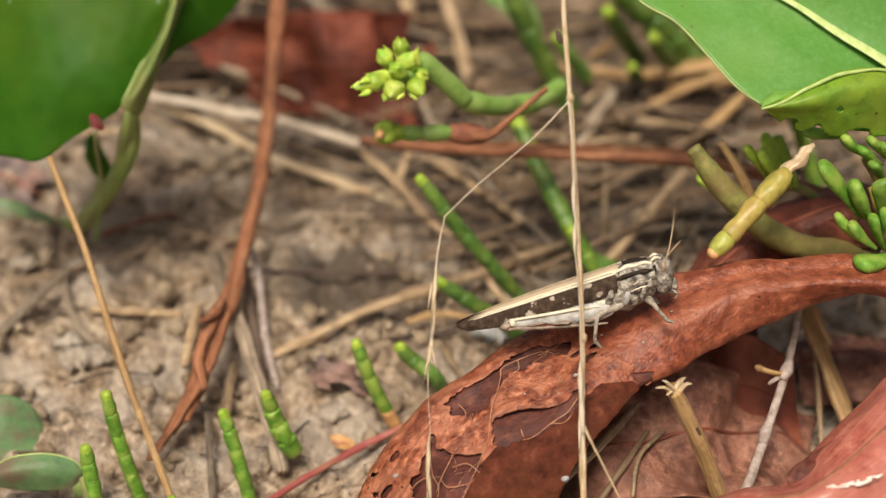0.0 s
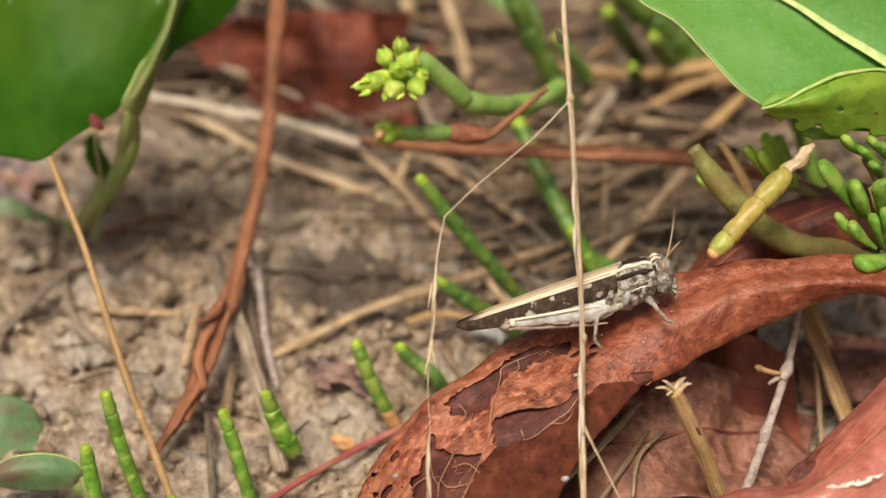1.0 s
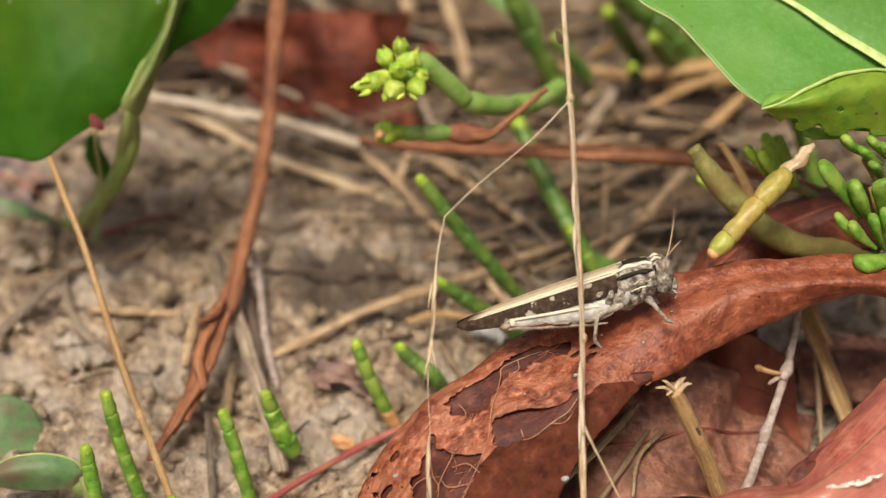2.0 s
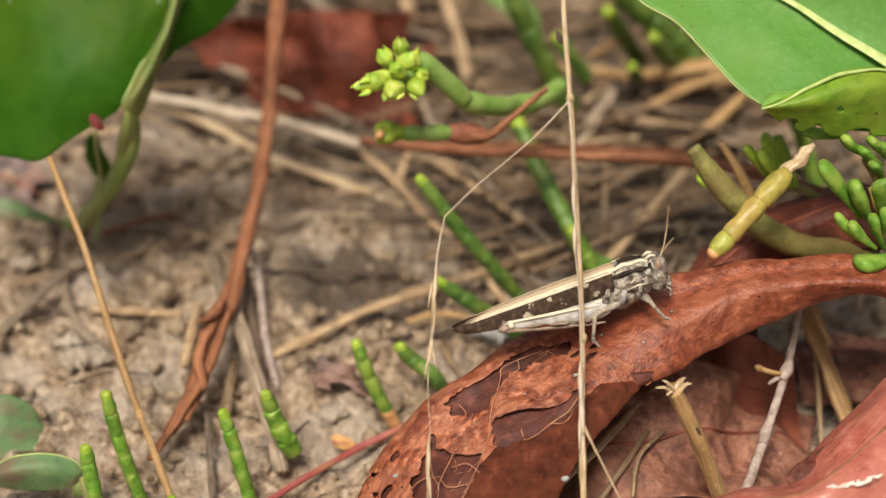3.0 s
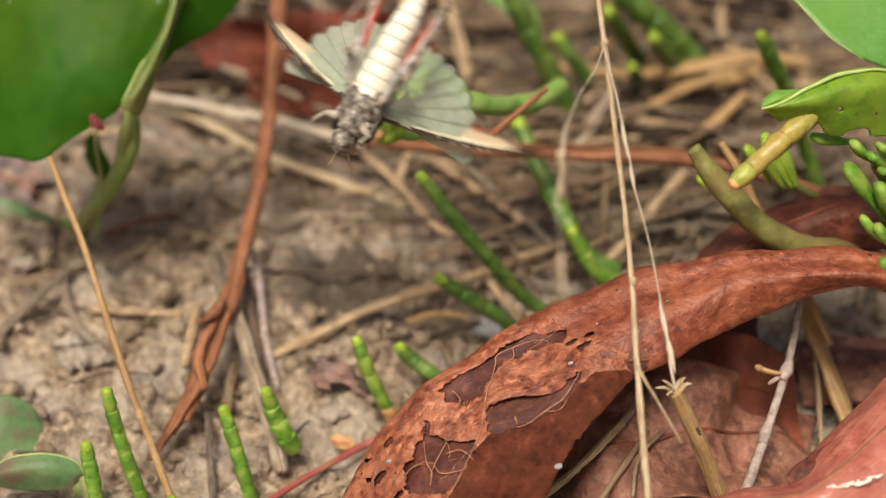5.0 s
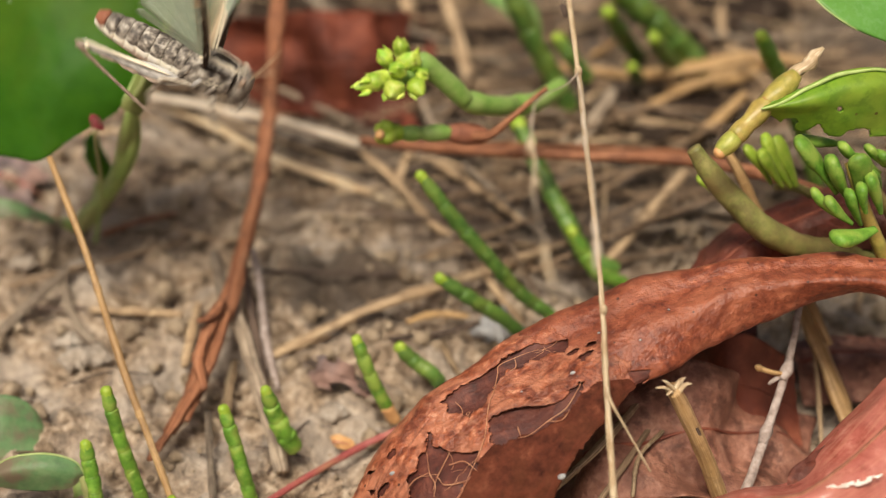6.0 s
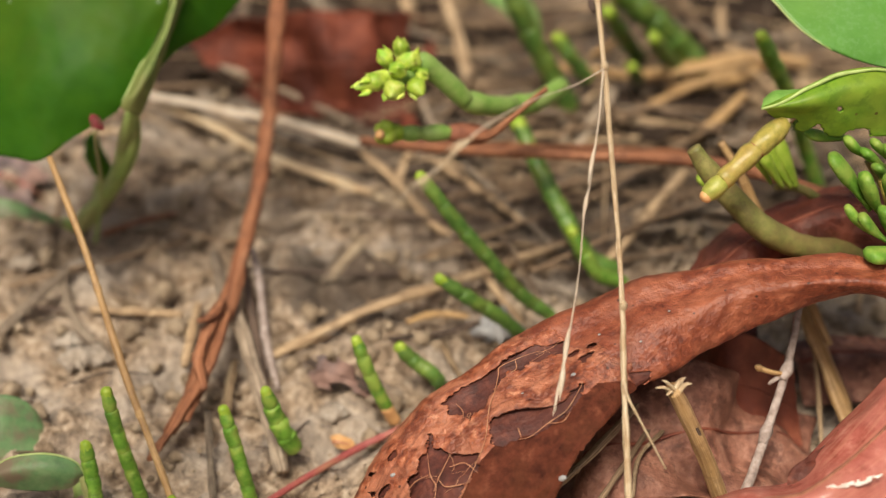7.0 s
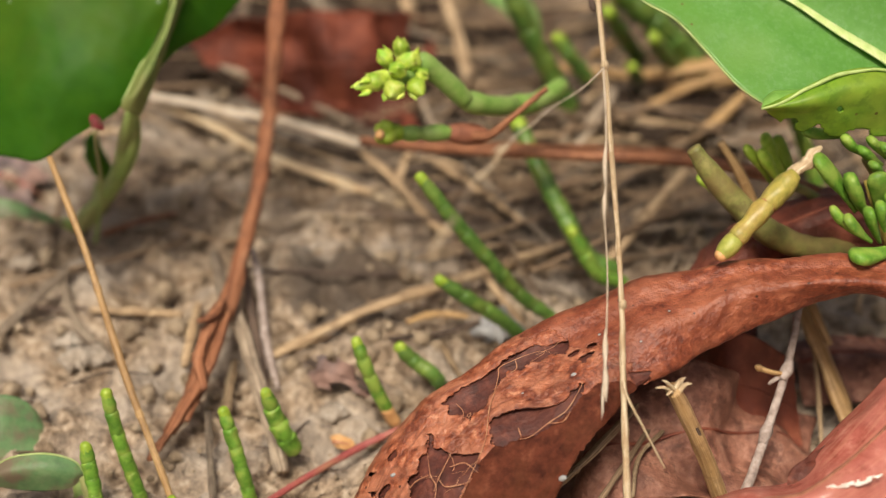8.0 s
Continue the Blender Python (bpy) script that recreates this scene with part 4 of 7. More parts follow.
def arched_leaf():
    ob = thing("dead_leaf", (23.3, -5.2, 26.4), "curled arching russet dead leaf with eaten holes in its skin", "dead leaf")
    back = [(-14.9, -14.8, -3.1), (-8.6, -10.5, 1.4), (-1.6, -2.6, 7.3), (8.0, 4.4, 12.1), (19.3, 9.6, 14.3), (30.7, 12.2, 16.3), (43.4, 12.8, 17.1), (54.9, 11.6, 17.1), (65.3, 8.4, 14.3)]
    crest = [(-14.5, -19.1, 1.3), (-9.8, -15.4, 8.2), (-4.5, -9.9, 14.4), (3.9, -5.3, 19.3), (13.2, -1.3, 23.2), (23.3, 1.1, 26.5), (35.0, 2.4, 28.5), (50.9, 1.7, 29.2), (61.8, -1.3, 26.7)]
    brow = [(-11.6, -22.6, 3.2), (-5.9, -19.0, 10.9), (-0.6, -14.1, 16.2), (6.8, -9.9, 20.5), (15.8, -6.2, 24.1), (25.1, -3.6, 27.3), (35.5, -1.7, 29.6), (50.0, -2.0, 30.0), (61.1, -4.0, 26.3)]
    belly = [(-6.4, -26.2, 5.1), (0.4, -23.4, 12.6), (5.3, -18.9, 17.2), (11.2, -14.4, 21.0), (18.8, -10.1, 24.6), (27.1, -6.9, 27.3), (37.1, -4.3, 29.3), (49.6, -4.0, 29.8), (60.8, -5.9, 25.3)]
    low = [(4.1, -27.6, 4.8), (9.5, -24.2, 12.2), (13.2, -20.9, 17.0), (16.9, -17.3, 20.4), (22.5, -12.1, 22.6), (30.2, -7.4, 24.0), (39.5, -3.7, 25.9), (50.4, -2.2, 27.1), (61.4, -4.6, 21.9)]
    lip = [(4.8, -27.0, 3.9), (10.1, -23.6, 11.3), (13.6, -20.2, 16.1), (17.4, -16.4, 19.4), (23.0, -11.1, 21.4), (30.6, -5.9, 22.7), (40.0, -1.8, 24.5), (51.0, -0.4, 25.7), (62.0, -2.9, 20.9)]
    small = eaten([(0.2, 0.3, 0.012, 0.02), (0.14, 0.36, 0.015, 0.02), (0.5, 0.48, 0.01, 0.02), (0.12, 0.47, 0.012, 0.014), (0.475, 0.46, 0.01, 0.02)], 3.0, margin=0.86)

    def peeled(u, v, p):
        """Where the upper skin has flaked off, in ragged fields."""
        if small(u, v, p):
            return True
        p = Vector(p)
        ragged = 0.5 * noise.noise(p / 1.5) + 0.7 * noise.noise(p / 0.6 + Vector((4, 0, 0))) + 0.3 * noise.noise(p / 0.27)
        u, v = u + 0.0065 * ragged, v + 0.015 * ragged
        return any(inside(field, u, v) for field in PEELED)

    def flaking(u, v, p):
        p = Vector(p)
        return u < 0.5 - 0.18 * max(0.0, 0.45 - v) + 0.03 * noise.noise(p / 5.0) + 0.02 * noise.noise(p / 1.3) + 0.01 * noise.noise(p / 0.5)

    def on_flank(u, v, p):
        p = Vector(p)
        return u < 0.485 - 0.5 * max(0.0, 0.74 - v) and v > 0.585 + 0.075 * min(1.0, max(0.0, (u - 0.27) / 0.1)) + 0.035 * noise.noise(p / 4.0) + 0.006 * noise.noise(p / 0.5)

    kind = lambda u, v, p: 2 if on_flank(u, v, p) else int(flaking(u, v, p))
    for sort, skin, text in ((1, FLAKING, "flaking pale russet skin"), (0, DEAD, "smooth dark russet skin"), (2, FLANK_BROWN, "dark brown skin of the rolled flank")):
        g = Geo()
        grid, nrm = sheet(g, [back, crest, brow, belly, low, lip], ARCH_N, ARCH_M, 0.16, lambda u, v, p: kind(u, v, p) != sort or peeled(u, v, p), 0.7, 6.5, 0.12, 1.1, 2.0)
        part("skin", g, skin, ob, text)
    g = Geo()
    inner = [[tuple(p) for p in (grid[::36, j] + nrm[::36, j] * INNER)] for j in range(25, 196, 17)]
    sheet(g, inner, 150, 50, 0.14, None, 0.5, 4.0, 0.12, 1.2, 7.0)
    part("inner_skin", g, DEAD_INNER, ob, "dark red inner skin seen where the upper one has flaked off")
    return ob, grid, nrm


ARCH, ARCH_GRID, ARCH_NRM = arched_leaf()


def arch_at(u, v, lift):
    i, j = min(ARCH_N - 1, max(0, int(u * (ARCH_N - 1)))), min(ARCH_M - 1, max(0, int(v * (ARCH_M - 1))))
    return tuple(ARCH_GRID[i, j] + ARCH_NRM[i, j] * lift)


def arch_veins():
    side = -1.0
    runs = (((0.449, 0.359), (0.432, 0.354), (0.416, 0.349), (0.394, 0.335), (0.382, 0.373), (0.356, 0.426), (0.329, 0.474), (0.292, 0.536), (0.262, 0.565), (0.217, 0.593), (0.167, 0.603), (0.12, 0.61)),
            ((0.44, 0.632), (0.426, 0.646), (0.386, 0.67), (0.351, 0.665), (0.314, 0.651), (0.301, 0.632)), ((0.312, 0.368), (0.306, 0.411), (0.297, 0.44)), ((0.416, 0.349), (0.406, 0.383), (0.396, 0.392)),
            ((0.219, 0.435), (0.189, 0.488), (0.175, 0.522), (0.154, 0.541)), ((0.235, 0.493), (0.215, 0.507), (0.187, 0.512), (0.165, 0.531)), ((0.215, 0.517), (0.229, 0.555), (0.219, 0.603)),
            ((0.322, 0.603), (0.307, 0.636)), ((0.35, 0.665), (0.362, 0.69), (0.385, 0.685)), ((0.187, 0.512), (0.18, 0.55), (0.19, 0.58), (0.2, 0.6)), ((0.189, 0.488), (0.17, 0.46), (0.15, 0.455)))
    for run in runs:
        g = Geo()
        tube(g, [arch_at(u, v, 0.25 * side) for u, v in run], [0.03, 0.065, 0.06, 0.03], 6, 60, 1, 0.5, 1.4)
        part("vein", g, VEIN, ARCH, "thin pale vein left by feeding")
    rng = random.Random(8)
    for u, v, du, dv in ((0.19, 0.5, 0.05, 0.08), (0.31, 0.42, 0.015, 0.03), (0.43, 0.37, 0.03, 0.03)):
        for k in range(3):
            a, turn = (u + rng.uniform(-du, du) * 0.7, v + rng.uniform(-dv, dv) * 0.7), rng.uniform(0, 3.14)
            pts = [a]
            for step in range(7):
                turn += rng.uniform(-0.75, 0.75)
                pts.append((pts[-1][0] + math.cos(turn) * du * 0.24, pts[-1][1] + math.sin(turn) * dv * 0.24))
            g = Geo()
            tube(g, [arch_at(p, q, -0.1 * side) for p, q in pts], [0.02, 0.035, 0.03, 0.01], 5, 28, 1, 0.4, 1.5)
            part("vein", g, VEIN, ARCH)
    for u, v, r in ((0.445, 0.57, 0.28), (0.17, 0.36, 0.3), (0.24, 0.82, 0.42), (0.52, 0.45, 0.16), (0.55, 0.62, 0.14), (0.38, 0.5, 0.13), (0.62, 0.5, 0.15)):
        g = Geo()
        c = Vector(arch_at(u, v, 0.1 * side))
        bead(g, tuple(c + Vector((-r, 0, -r * 0.5))), tuple(c + Vector((r, 0, r * 0.5))), r * 0.8, 7)
        part("grit", g, STONE, ARCH, "pale grain stuck to the leaf")


arch_veins()


def dead_leaf(rails, label, material, under, wave=0.8, thick=0.25, nu=90, nv=36, holes=None, name="dead_leaf", fine=0.2):
    base = rails[len(rails) // 2][0]
    ob = thing(name, base, label, "dead leaf", "dead leaves on the ground")
    g = Geo()
    grid, nrm = sheet(g, rails, nu, nv, thick, holes, wave, 7.0, fine, 1.8, base[0])
    part("blade", g, material, ob)
    g = Geo()
    tube(g, [tuple(grid[i, nv // 2] - nrm[i, nv // 2] * 0.1) for i in range(2, nu - 2, 6)], [0.35, 0.3, 0.22, 0.12], 7, 50, 0.7, 0.15, 0.6)
    part("midrib", g, under, ob, "dry raised midrib")
    return ob, grid, nrm


# the leaf in the foreground corner
corner, cg, cn = dead_leaf([[(24.4, -22.1, 12.6), (31.3, -20.1, 13.8), (38.3, -18.8, 13.9), (41.3, -15.4, 15.2), (45.5, -11.5, 17.3), (50.9, -8.0, 20.5), (57.6, -5.0, 23.1)],
                            [(25.2, -24.8, 14.0), (31.2, -23.6, 15.7), (38.0, -22.6, 16.2), (42.0, -19.7, 17.8), (45.8, -16.1, 19.5), (50.1, -13.3, 21.7), (56.7, -10.4, 24.1)],
                            [(27.3, -27.3, 13.9), (33.2, -26.5, 16.0), (39.1, -25.4, 17.5), (43.5, -23.2, 18.9), (47.4, -20.6, 19.9), (51.5, -18.5, 21.3), (57.3, -15.6, 23.6)],
                            [(28.6, -28.3, 10.8), (35.6, -27.6, 13.5), (41.6, -26.4, 15.2), (46.5, -24.9, 16.5), (51.0, -22.8, 17.8), (55.1, -20.6, 18.3), (60.0, -17.3, 19.4)]],
                           "folded pinkish-red dead leaf lying on the ground", PINK_DEAD, DEAD_BACK, 0.8, nu=140, nv=60, fine=0.1)
# flap carries the fold's shade in its colour; scar is a painted white highlight
for name, g, skin, text in (("flap", Geo(), ROT_LEAF, "folded flap, its shade put into the dark red"), ("scar", Geo(), LEAF_HIGHLIGHT, "pale ragged streak standing in for a highlight")):
    if name == "flap":
        sheet(g, [[(37.5, -20.4, 14.3), (38.1, -18.8, 15.6), (39.9, -17.6, 16.4), (42.7, -15.7, 16.5)], [(38.5, -20.7, 14.6), (39.2, -19.7, 15.7), (40.6, -18.7, 16.4), (42.7, -16.9, 16.6)], [(40.3, -21.1, 14.8), (40.6, -20.6, 15.8), (41.2, -19.8, 16.6), (42.8, -18.1, 16.6)]], 40, 24, 0.2, None, 0.3, 3.0, 0.15, 1.0)
    else:
        sheet(g, [[(40.5, -24.3, 18.3), (42.5, -24.3, 18.8), (44.2, -24.0, 19.2), (46.5, -23.6, 19.4)], [(40.6, -24.5, 18.3), (42.5, -24.5, 18.6), (44.3, -24.3, 19.0), (46.5, -23.7, 19.4)], [(40.6, -24.6, 18.4), (42.6, -24.7, 18.5), (44.4, -24.5, 18.8), (46.5, -23.8, 19.4)]], 70, 24, 0.12,
              eaten([(0.2, 0.1, 0.06, 0.3), (0.45, 0.9, 0.08, 0.35), (0.7, 0.15, 0.08, 0.3), (0.55, 0.1, 0.03, 0.3), (0.85, 0.8, 0.06, 0.4)], 5.0, 0.7, 3.0), 0.3, 1.2, 0.25, 0.6)
    part(name, g, skin, corner, text)
g = Geo()
tube(g, [tuple(cg[i, 0] + cn[i, 0] * 0.1) for i in range(60, 140, 8)], [0.12, 0.2, 0.25, 0.2, 0.15], 7, 60, 0.8, 0.3, 0.8)
part("rim", g, DEAD_BACK, corner, "thickened dry rim")
# leaves under and behind the arch
dead_leaf([[(15.1, 3.4, 6.2), (21.7, 2.2, 11.3), (28.8, -0.5, 16.5), (37.9, 3.8, 9.1), (46.5, 6.6, 0.2)], [(12.7, -4.4, 2.6), (20.3, -7.7, 9.1), (29.8, -5.3, 9.7), (37.6, -1.1, 5.1), (45.9, -0.5, 0.8)],
           [(10.4, -11.0, 1.0), (19.9, -14.1, 6.3), (29.0, -13.8, 6.9), (36.2, -10.9, 4.1), (45.2, -8.1, 0.5)]], "flat brown dead leaf lying on soil", BROWN_DEAD, FAR_DEAD, 3.2)
straw([(11.2, -16.2, 9.1), (15.3, -12.7, 10.2), (20.1, -8.0, 12.1), (24.0, -1.6, 11.8)], 0.55, STRAW, "pale straw lying across a brown leaf")
straw([(17.6, -16.6, 8.6), (20.5, -12.1, 9.6), (25.7, -3.0, 9.9)], 0.4, STRAW_BROWN, "brown straw lying across a brown leaf")
straw([(21.6, -15.1, 8.1), (22.6, -10.8, 10.2), (26.1, -5.7, 10.0)], 0.3, STRAW, "thin straw lying across a brown leaf")
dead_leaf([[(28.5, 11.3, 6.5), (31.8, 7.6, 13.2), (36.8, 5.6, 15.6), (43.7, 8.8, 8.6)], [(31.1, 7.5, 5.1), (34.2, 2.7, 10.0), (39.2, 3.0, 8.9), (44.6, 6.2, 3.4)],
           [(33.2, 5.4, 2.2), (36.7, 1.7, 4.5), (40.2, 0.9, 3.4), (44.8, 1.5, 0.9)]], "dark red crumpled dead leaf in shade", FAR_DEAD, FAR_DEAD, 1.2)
dead_leaf([[(45.4, 16.5, 5.7), (51.0, 18.8, 5.3), (56.2, 18.9, 5.7), (64.6, 21.2, 3.4)], [(45.9, 14.3, 4.2), (51.4, 16.1, 4.1), (56.2, 15.2, 5.3), (63.6, 15.0, 4.6)], [(46.5, 10.3, -0.1), (51.1, 9.2, 1.8), (56.0, 8.8, 2.6), (62.6, 9.3, 2.7)]],
          "dull brown rotting dead leaf on soil behind the straws", BROWN_DEAD, FAR_DEAD, 2.5, fine=0.5)
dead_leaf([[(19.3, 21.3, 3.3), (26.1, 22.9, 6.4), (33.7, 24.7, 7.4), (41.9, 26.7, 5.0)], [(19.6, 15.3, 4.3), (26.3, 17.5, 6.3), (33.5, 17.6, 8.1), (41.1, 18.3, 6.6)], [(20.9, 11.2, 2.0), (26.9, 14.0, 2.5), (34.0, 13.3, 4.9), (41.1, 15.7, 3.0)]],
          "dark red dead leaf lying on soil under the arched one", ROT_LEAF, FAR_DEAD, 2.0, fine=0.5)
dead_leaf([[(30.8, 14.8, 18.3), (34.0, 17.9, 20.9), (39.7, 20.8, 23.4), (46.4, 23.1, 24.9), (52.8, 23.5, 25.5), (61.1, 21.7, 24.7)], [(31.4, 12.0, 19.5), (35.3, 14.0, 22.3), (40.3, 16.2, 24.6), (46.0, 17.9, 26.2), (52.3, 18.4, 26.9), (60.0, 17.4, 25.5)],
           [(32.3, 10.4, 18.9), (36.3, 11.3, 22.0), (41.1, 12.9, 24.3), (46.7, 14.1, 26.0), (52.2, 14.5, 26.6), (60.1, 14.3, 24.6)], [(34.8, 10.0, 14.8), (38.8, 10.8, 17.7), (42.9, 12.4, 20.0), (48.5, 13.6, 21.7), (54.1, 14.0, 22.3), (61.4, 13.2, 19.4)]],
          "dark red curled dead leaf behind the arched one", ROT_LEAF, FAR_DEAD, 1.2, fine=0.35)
dead_leaf([[(-43.4, 96.1, 8.0), (-33.0, 91.9, 13.9), (-22.7, 92.5, 14.9), (-12.4, 91.7, 15.5), (-3.2, 97.9, 11.9)], [(-40.1, 91.6, 6.1), (-31.4, 91.4, 8.3), (-20.8, 88.0, 11.2), (-11.5, 88.8, 11.0), (-2.3, 93.6, 7.2)],
           [(-36.4, 89.6, 2.9), (-28.8, 90.0, 2.7), (-18.9, 83.9, 6.1), (-11.5, 84.7, 5.6), (-3.2, 87.8, 3.9)], [(-29.6, 86.0, -0.5), (-22.9, 84.2, 0.1), (-17.0, 80.7, 1.5), (-11.4, 79.9, 1.5), (-4.6, 83.2, 0.1)]],
          "crumpled russet dead leaf propped on litter at the back", BACK_DEAD, FAR_DEAD, 3.4, nu=120, nv=60, fine=0.3, holes=eaten([(0.5, 1.0, 0.12, 0.1), (0.95, 0.2, 0.05, 0.2)], 6.0, 3.0))
dead_leaf([[(-72.9, 69.6, 6.1), (-67.5, 68.4, 4.7), (-63.2, 63.8, 3.5), (-60.6, 62.6, 2.1)], [(-71.6, 62.1, 3.5), (-67.2, 61.3, 3.0), (-63.3, 59.0, 2.4), (-60.7, 57.9, 1.1)], [(-70.9, 57.5, 1.3), (-66.6, 54.4, 2.3), (-63.1, 53.6, 1.8), (-60.7, 53.5, 0.8)]],
          "small dark purplish dead leaf at a plant's foot", PURPLISH, PURPLE, 2.0, fine=0.6, holes=eaten([(0.4, 0.5, 0.15, 0.2), (0.9, 0.5, 0.2, 0.3), (0.1, 0.1, 0.15, 0.2)], 6.0, 3.0))


dead_leaf([[(-14.3, 5.0, -0.5), (-13.1, 4.5, 0.3), (-11.6, 4.6, -0.7)], [(-14.0, 4.5, -0.9), (-12.8, 3.8, -0.5), (-11.2, 4.1, -1.2)], [(-13.5, 3.8, -1.3), (-12.6, 3.3, -1.2), (-11.3, 3.6, -1.5)]], "small orange scrap of dead leaf on soil", SCRAP, VEIN, 0.6, nu=40, nv=24)
dead_leaf([[(-7.9, 70.0, 2.5), (-6.4, 70.1, 7.3), (-4.7, 69.7, 9.1)], [(-6.2, 69.6, 2.4), (-5.5, 69.3, 5.7), (-4.1, 68.9, 7.3)], [(-4.4, 69.5, 2.2), (-3.9, 69.0, 4.3), (-3.2, 68.7, 5.5)]], "small brick-red scrap of dead leaf in the litter", FAR_DEAD, FAR_DEAD, 0.8, nu=40, nv=24)
dead_leaf([[(-18.7, 18.2, 1.0), (-15.8, 16.3, 3.7), (-12.7, 13.7, 4.6), (-9.5, 13.6, 0.9)], [(-17.8, 15.7, 1.1), (-15.0, 13.9, 3.1), (-12.0, 12.5, 3.0), (-9.1, 12.2, 0.6)], [(-16.5, 13.4, 0.6), (-14.2, 12.2, 1.3), (-11.6, 11.5, 1.3), (-9.1, 11.3, 0.3)]], "crumbling purplish-brown scrap of dead leaf on soil", PURPLISH, PURPLISH, 2.6, nu=90, nv=50, fine=0.7, holes=eaten([(0.1, 0.2, 0.15, 0.3), (0.5, 0.95, 0.2, 0.2), (0.9, 0.3, 0.15, 0.3), (0.45, 0.1, 0.1, 0.15)], 5.0, 2.0))


# dark sheets added where gaps in the back litter lie in shade
dead_leaf([[(-38.0, 150.0, 1.2), (-15.0, 152.0, 1.6), (8.0, 150.0, 1.2)], [(-36.0, 122.0, 2.2), (-15.0, 124.0, 3.0), (6.0, 120.0, 2.0)], [(-34.0, 98.0, 0.8), (-15.0, 99.0, 1.6), (5.0, 101.0, 0.8)]], "blackish-brown ragged sheet added as shade at the back of the litter", GAP_SHADE, GAP_SHADE, 4.0, nu=90, nv=70, fine=1.2,
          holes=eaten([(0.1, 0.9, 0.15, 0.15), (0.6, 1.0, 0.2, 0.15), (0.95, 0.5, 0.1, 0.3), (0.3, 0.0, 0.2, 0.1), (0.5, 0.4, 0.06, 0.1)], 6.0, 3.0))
dead_leaf([[(-55.9, 111.5, 4.7), (-46.0, 113.5, 5.9), (-37.3, 117.1, 5.3)], [(-53.3, 99.6, 3.3), (-44.1, 98.3, 5.1), (-34.1, 96.9, 6.9)], [(-49.9, 84.0, 4.4), (-42.4, 84.4, 5.2), (-32.6, 88.5, 3.4)]], "blackish-brown ragged sheet added as shade on soil behind leaves", GAP_SHADE, GAP_SHADE, 3.0, nu=90, nv=60, fine=1.0,
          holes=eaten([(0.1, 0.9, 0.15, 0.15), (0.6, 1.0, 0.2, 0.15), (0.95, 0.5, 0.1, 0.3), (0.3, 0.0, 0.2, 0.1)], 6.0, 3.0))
dead_leaf([[(35.8, 121.2, 4.0), (49.1, 121.5, 5.0), (63.7, 121.2, 4.0)], [(35.6, 108.8, 3.5), (48.2, 106.9, 4.5), (61.2, 106.8, 4.0)], [(36.5, 98.3, 3.0), (46.8, 96.2, 4.0), (58.8, 97.7, 3.0)]], "dark brown ragged sheet added as shade between straws", GAP_SHADE, GAP_SHADE, 3.0, nu=90, nv=60, fine=1.0,
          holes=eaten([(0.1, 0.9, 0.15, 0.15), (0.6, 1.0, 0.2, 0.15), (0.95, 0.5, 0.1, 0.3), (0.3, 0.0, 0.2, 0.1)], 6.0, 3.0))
dead_leaf([[(28.9, 88.8, 2.5), (39.0, 86.8, 3.4), (51.5, 88.5, 3.0)], [(27.3, 80.9, 2.5), (38.1, 78.5, 3.4), (50.2, 80.1, 3.0)], [(24.9, 73.2, 2.0), (36.3, 70.5, 3.0), (48.3, 72.9, 2.0)]], "dark brown ragged sheet added as shade before a golden runner", GAP_SHADE, GAP_SHADE, 2.4, nu=90, nv=60, fine=0.9,
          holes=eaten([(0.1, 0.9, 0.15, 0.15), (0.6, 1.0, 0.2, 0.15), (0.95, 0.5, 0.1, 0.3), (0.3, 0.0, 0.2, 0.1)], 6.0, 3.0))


# ---- green leaves ----
def green_leaf(name, rails, material, label, rim=None, rib=None, petiole=None, thick=0.35, wave=0.35, nu=70, nv=30, pivot=None, rib_r=0.6, rim_r=0.22, hole=None, rim_skin=None, stalk_r=1.1, fine=0.0):
    base = pivot or rails[0][-1]
    ob = thing(name, base, label, "leaf", "broad green leaves")
    g = Geo()
    sheet(g, rails, nu, nv, thick, hole, wave, 14.0, fine, 2.0, base[0])
    part("blade", g, material, ob)
    if rim:
        for line in rim:
            g = Geo()
            tube(g, line, [rim_r * 0.6, rim_r, rim_r, rim_r * 0.6], 7, 40, 1, 0.2, 0.5)
            part("rim", g, rim_skin or LEAF_PALE, ob, "pale leaf margin")
    if rib:
        g = Geo()
        tube(g, rib, [rib_r * 0.35, rib_r * 0.7, rib_r, rib_r * 1.2], 12, 40, 0.2, 0.1, 0.4)
        part("midrib", g, MIDRIB, ob, "yellowish midrib")
    if petiole:
        g = Geo()
        tube(g, petiole, [stalk_r * k for k in (0.5, 0.9, 1.0, 1.18)], 9, 30, 0.8, 0.1, 0.4)
        part("petiole", g, PETIOLE, ob)
    return ob


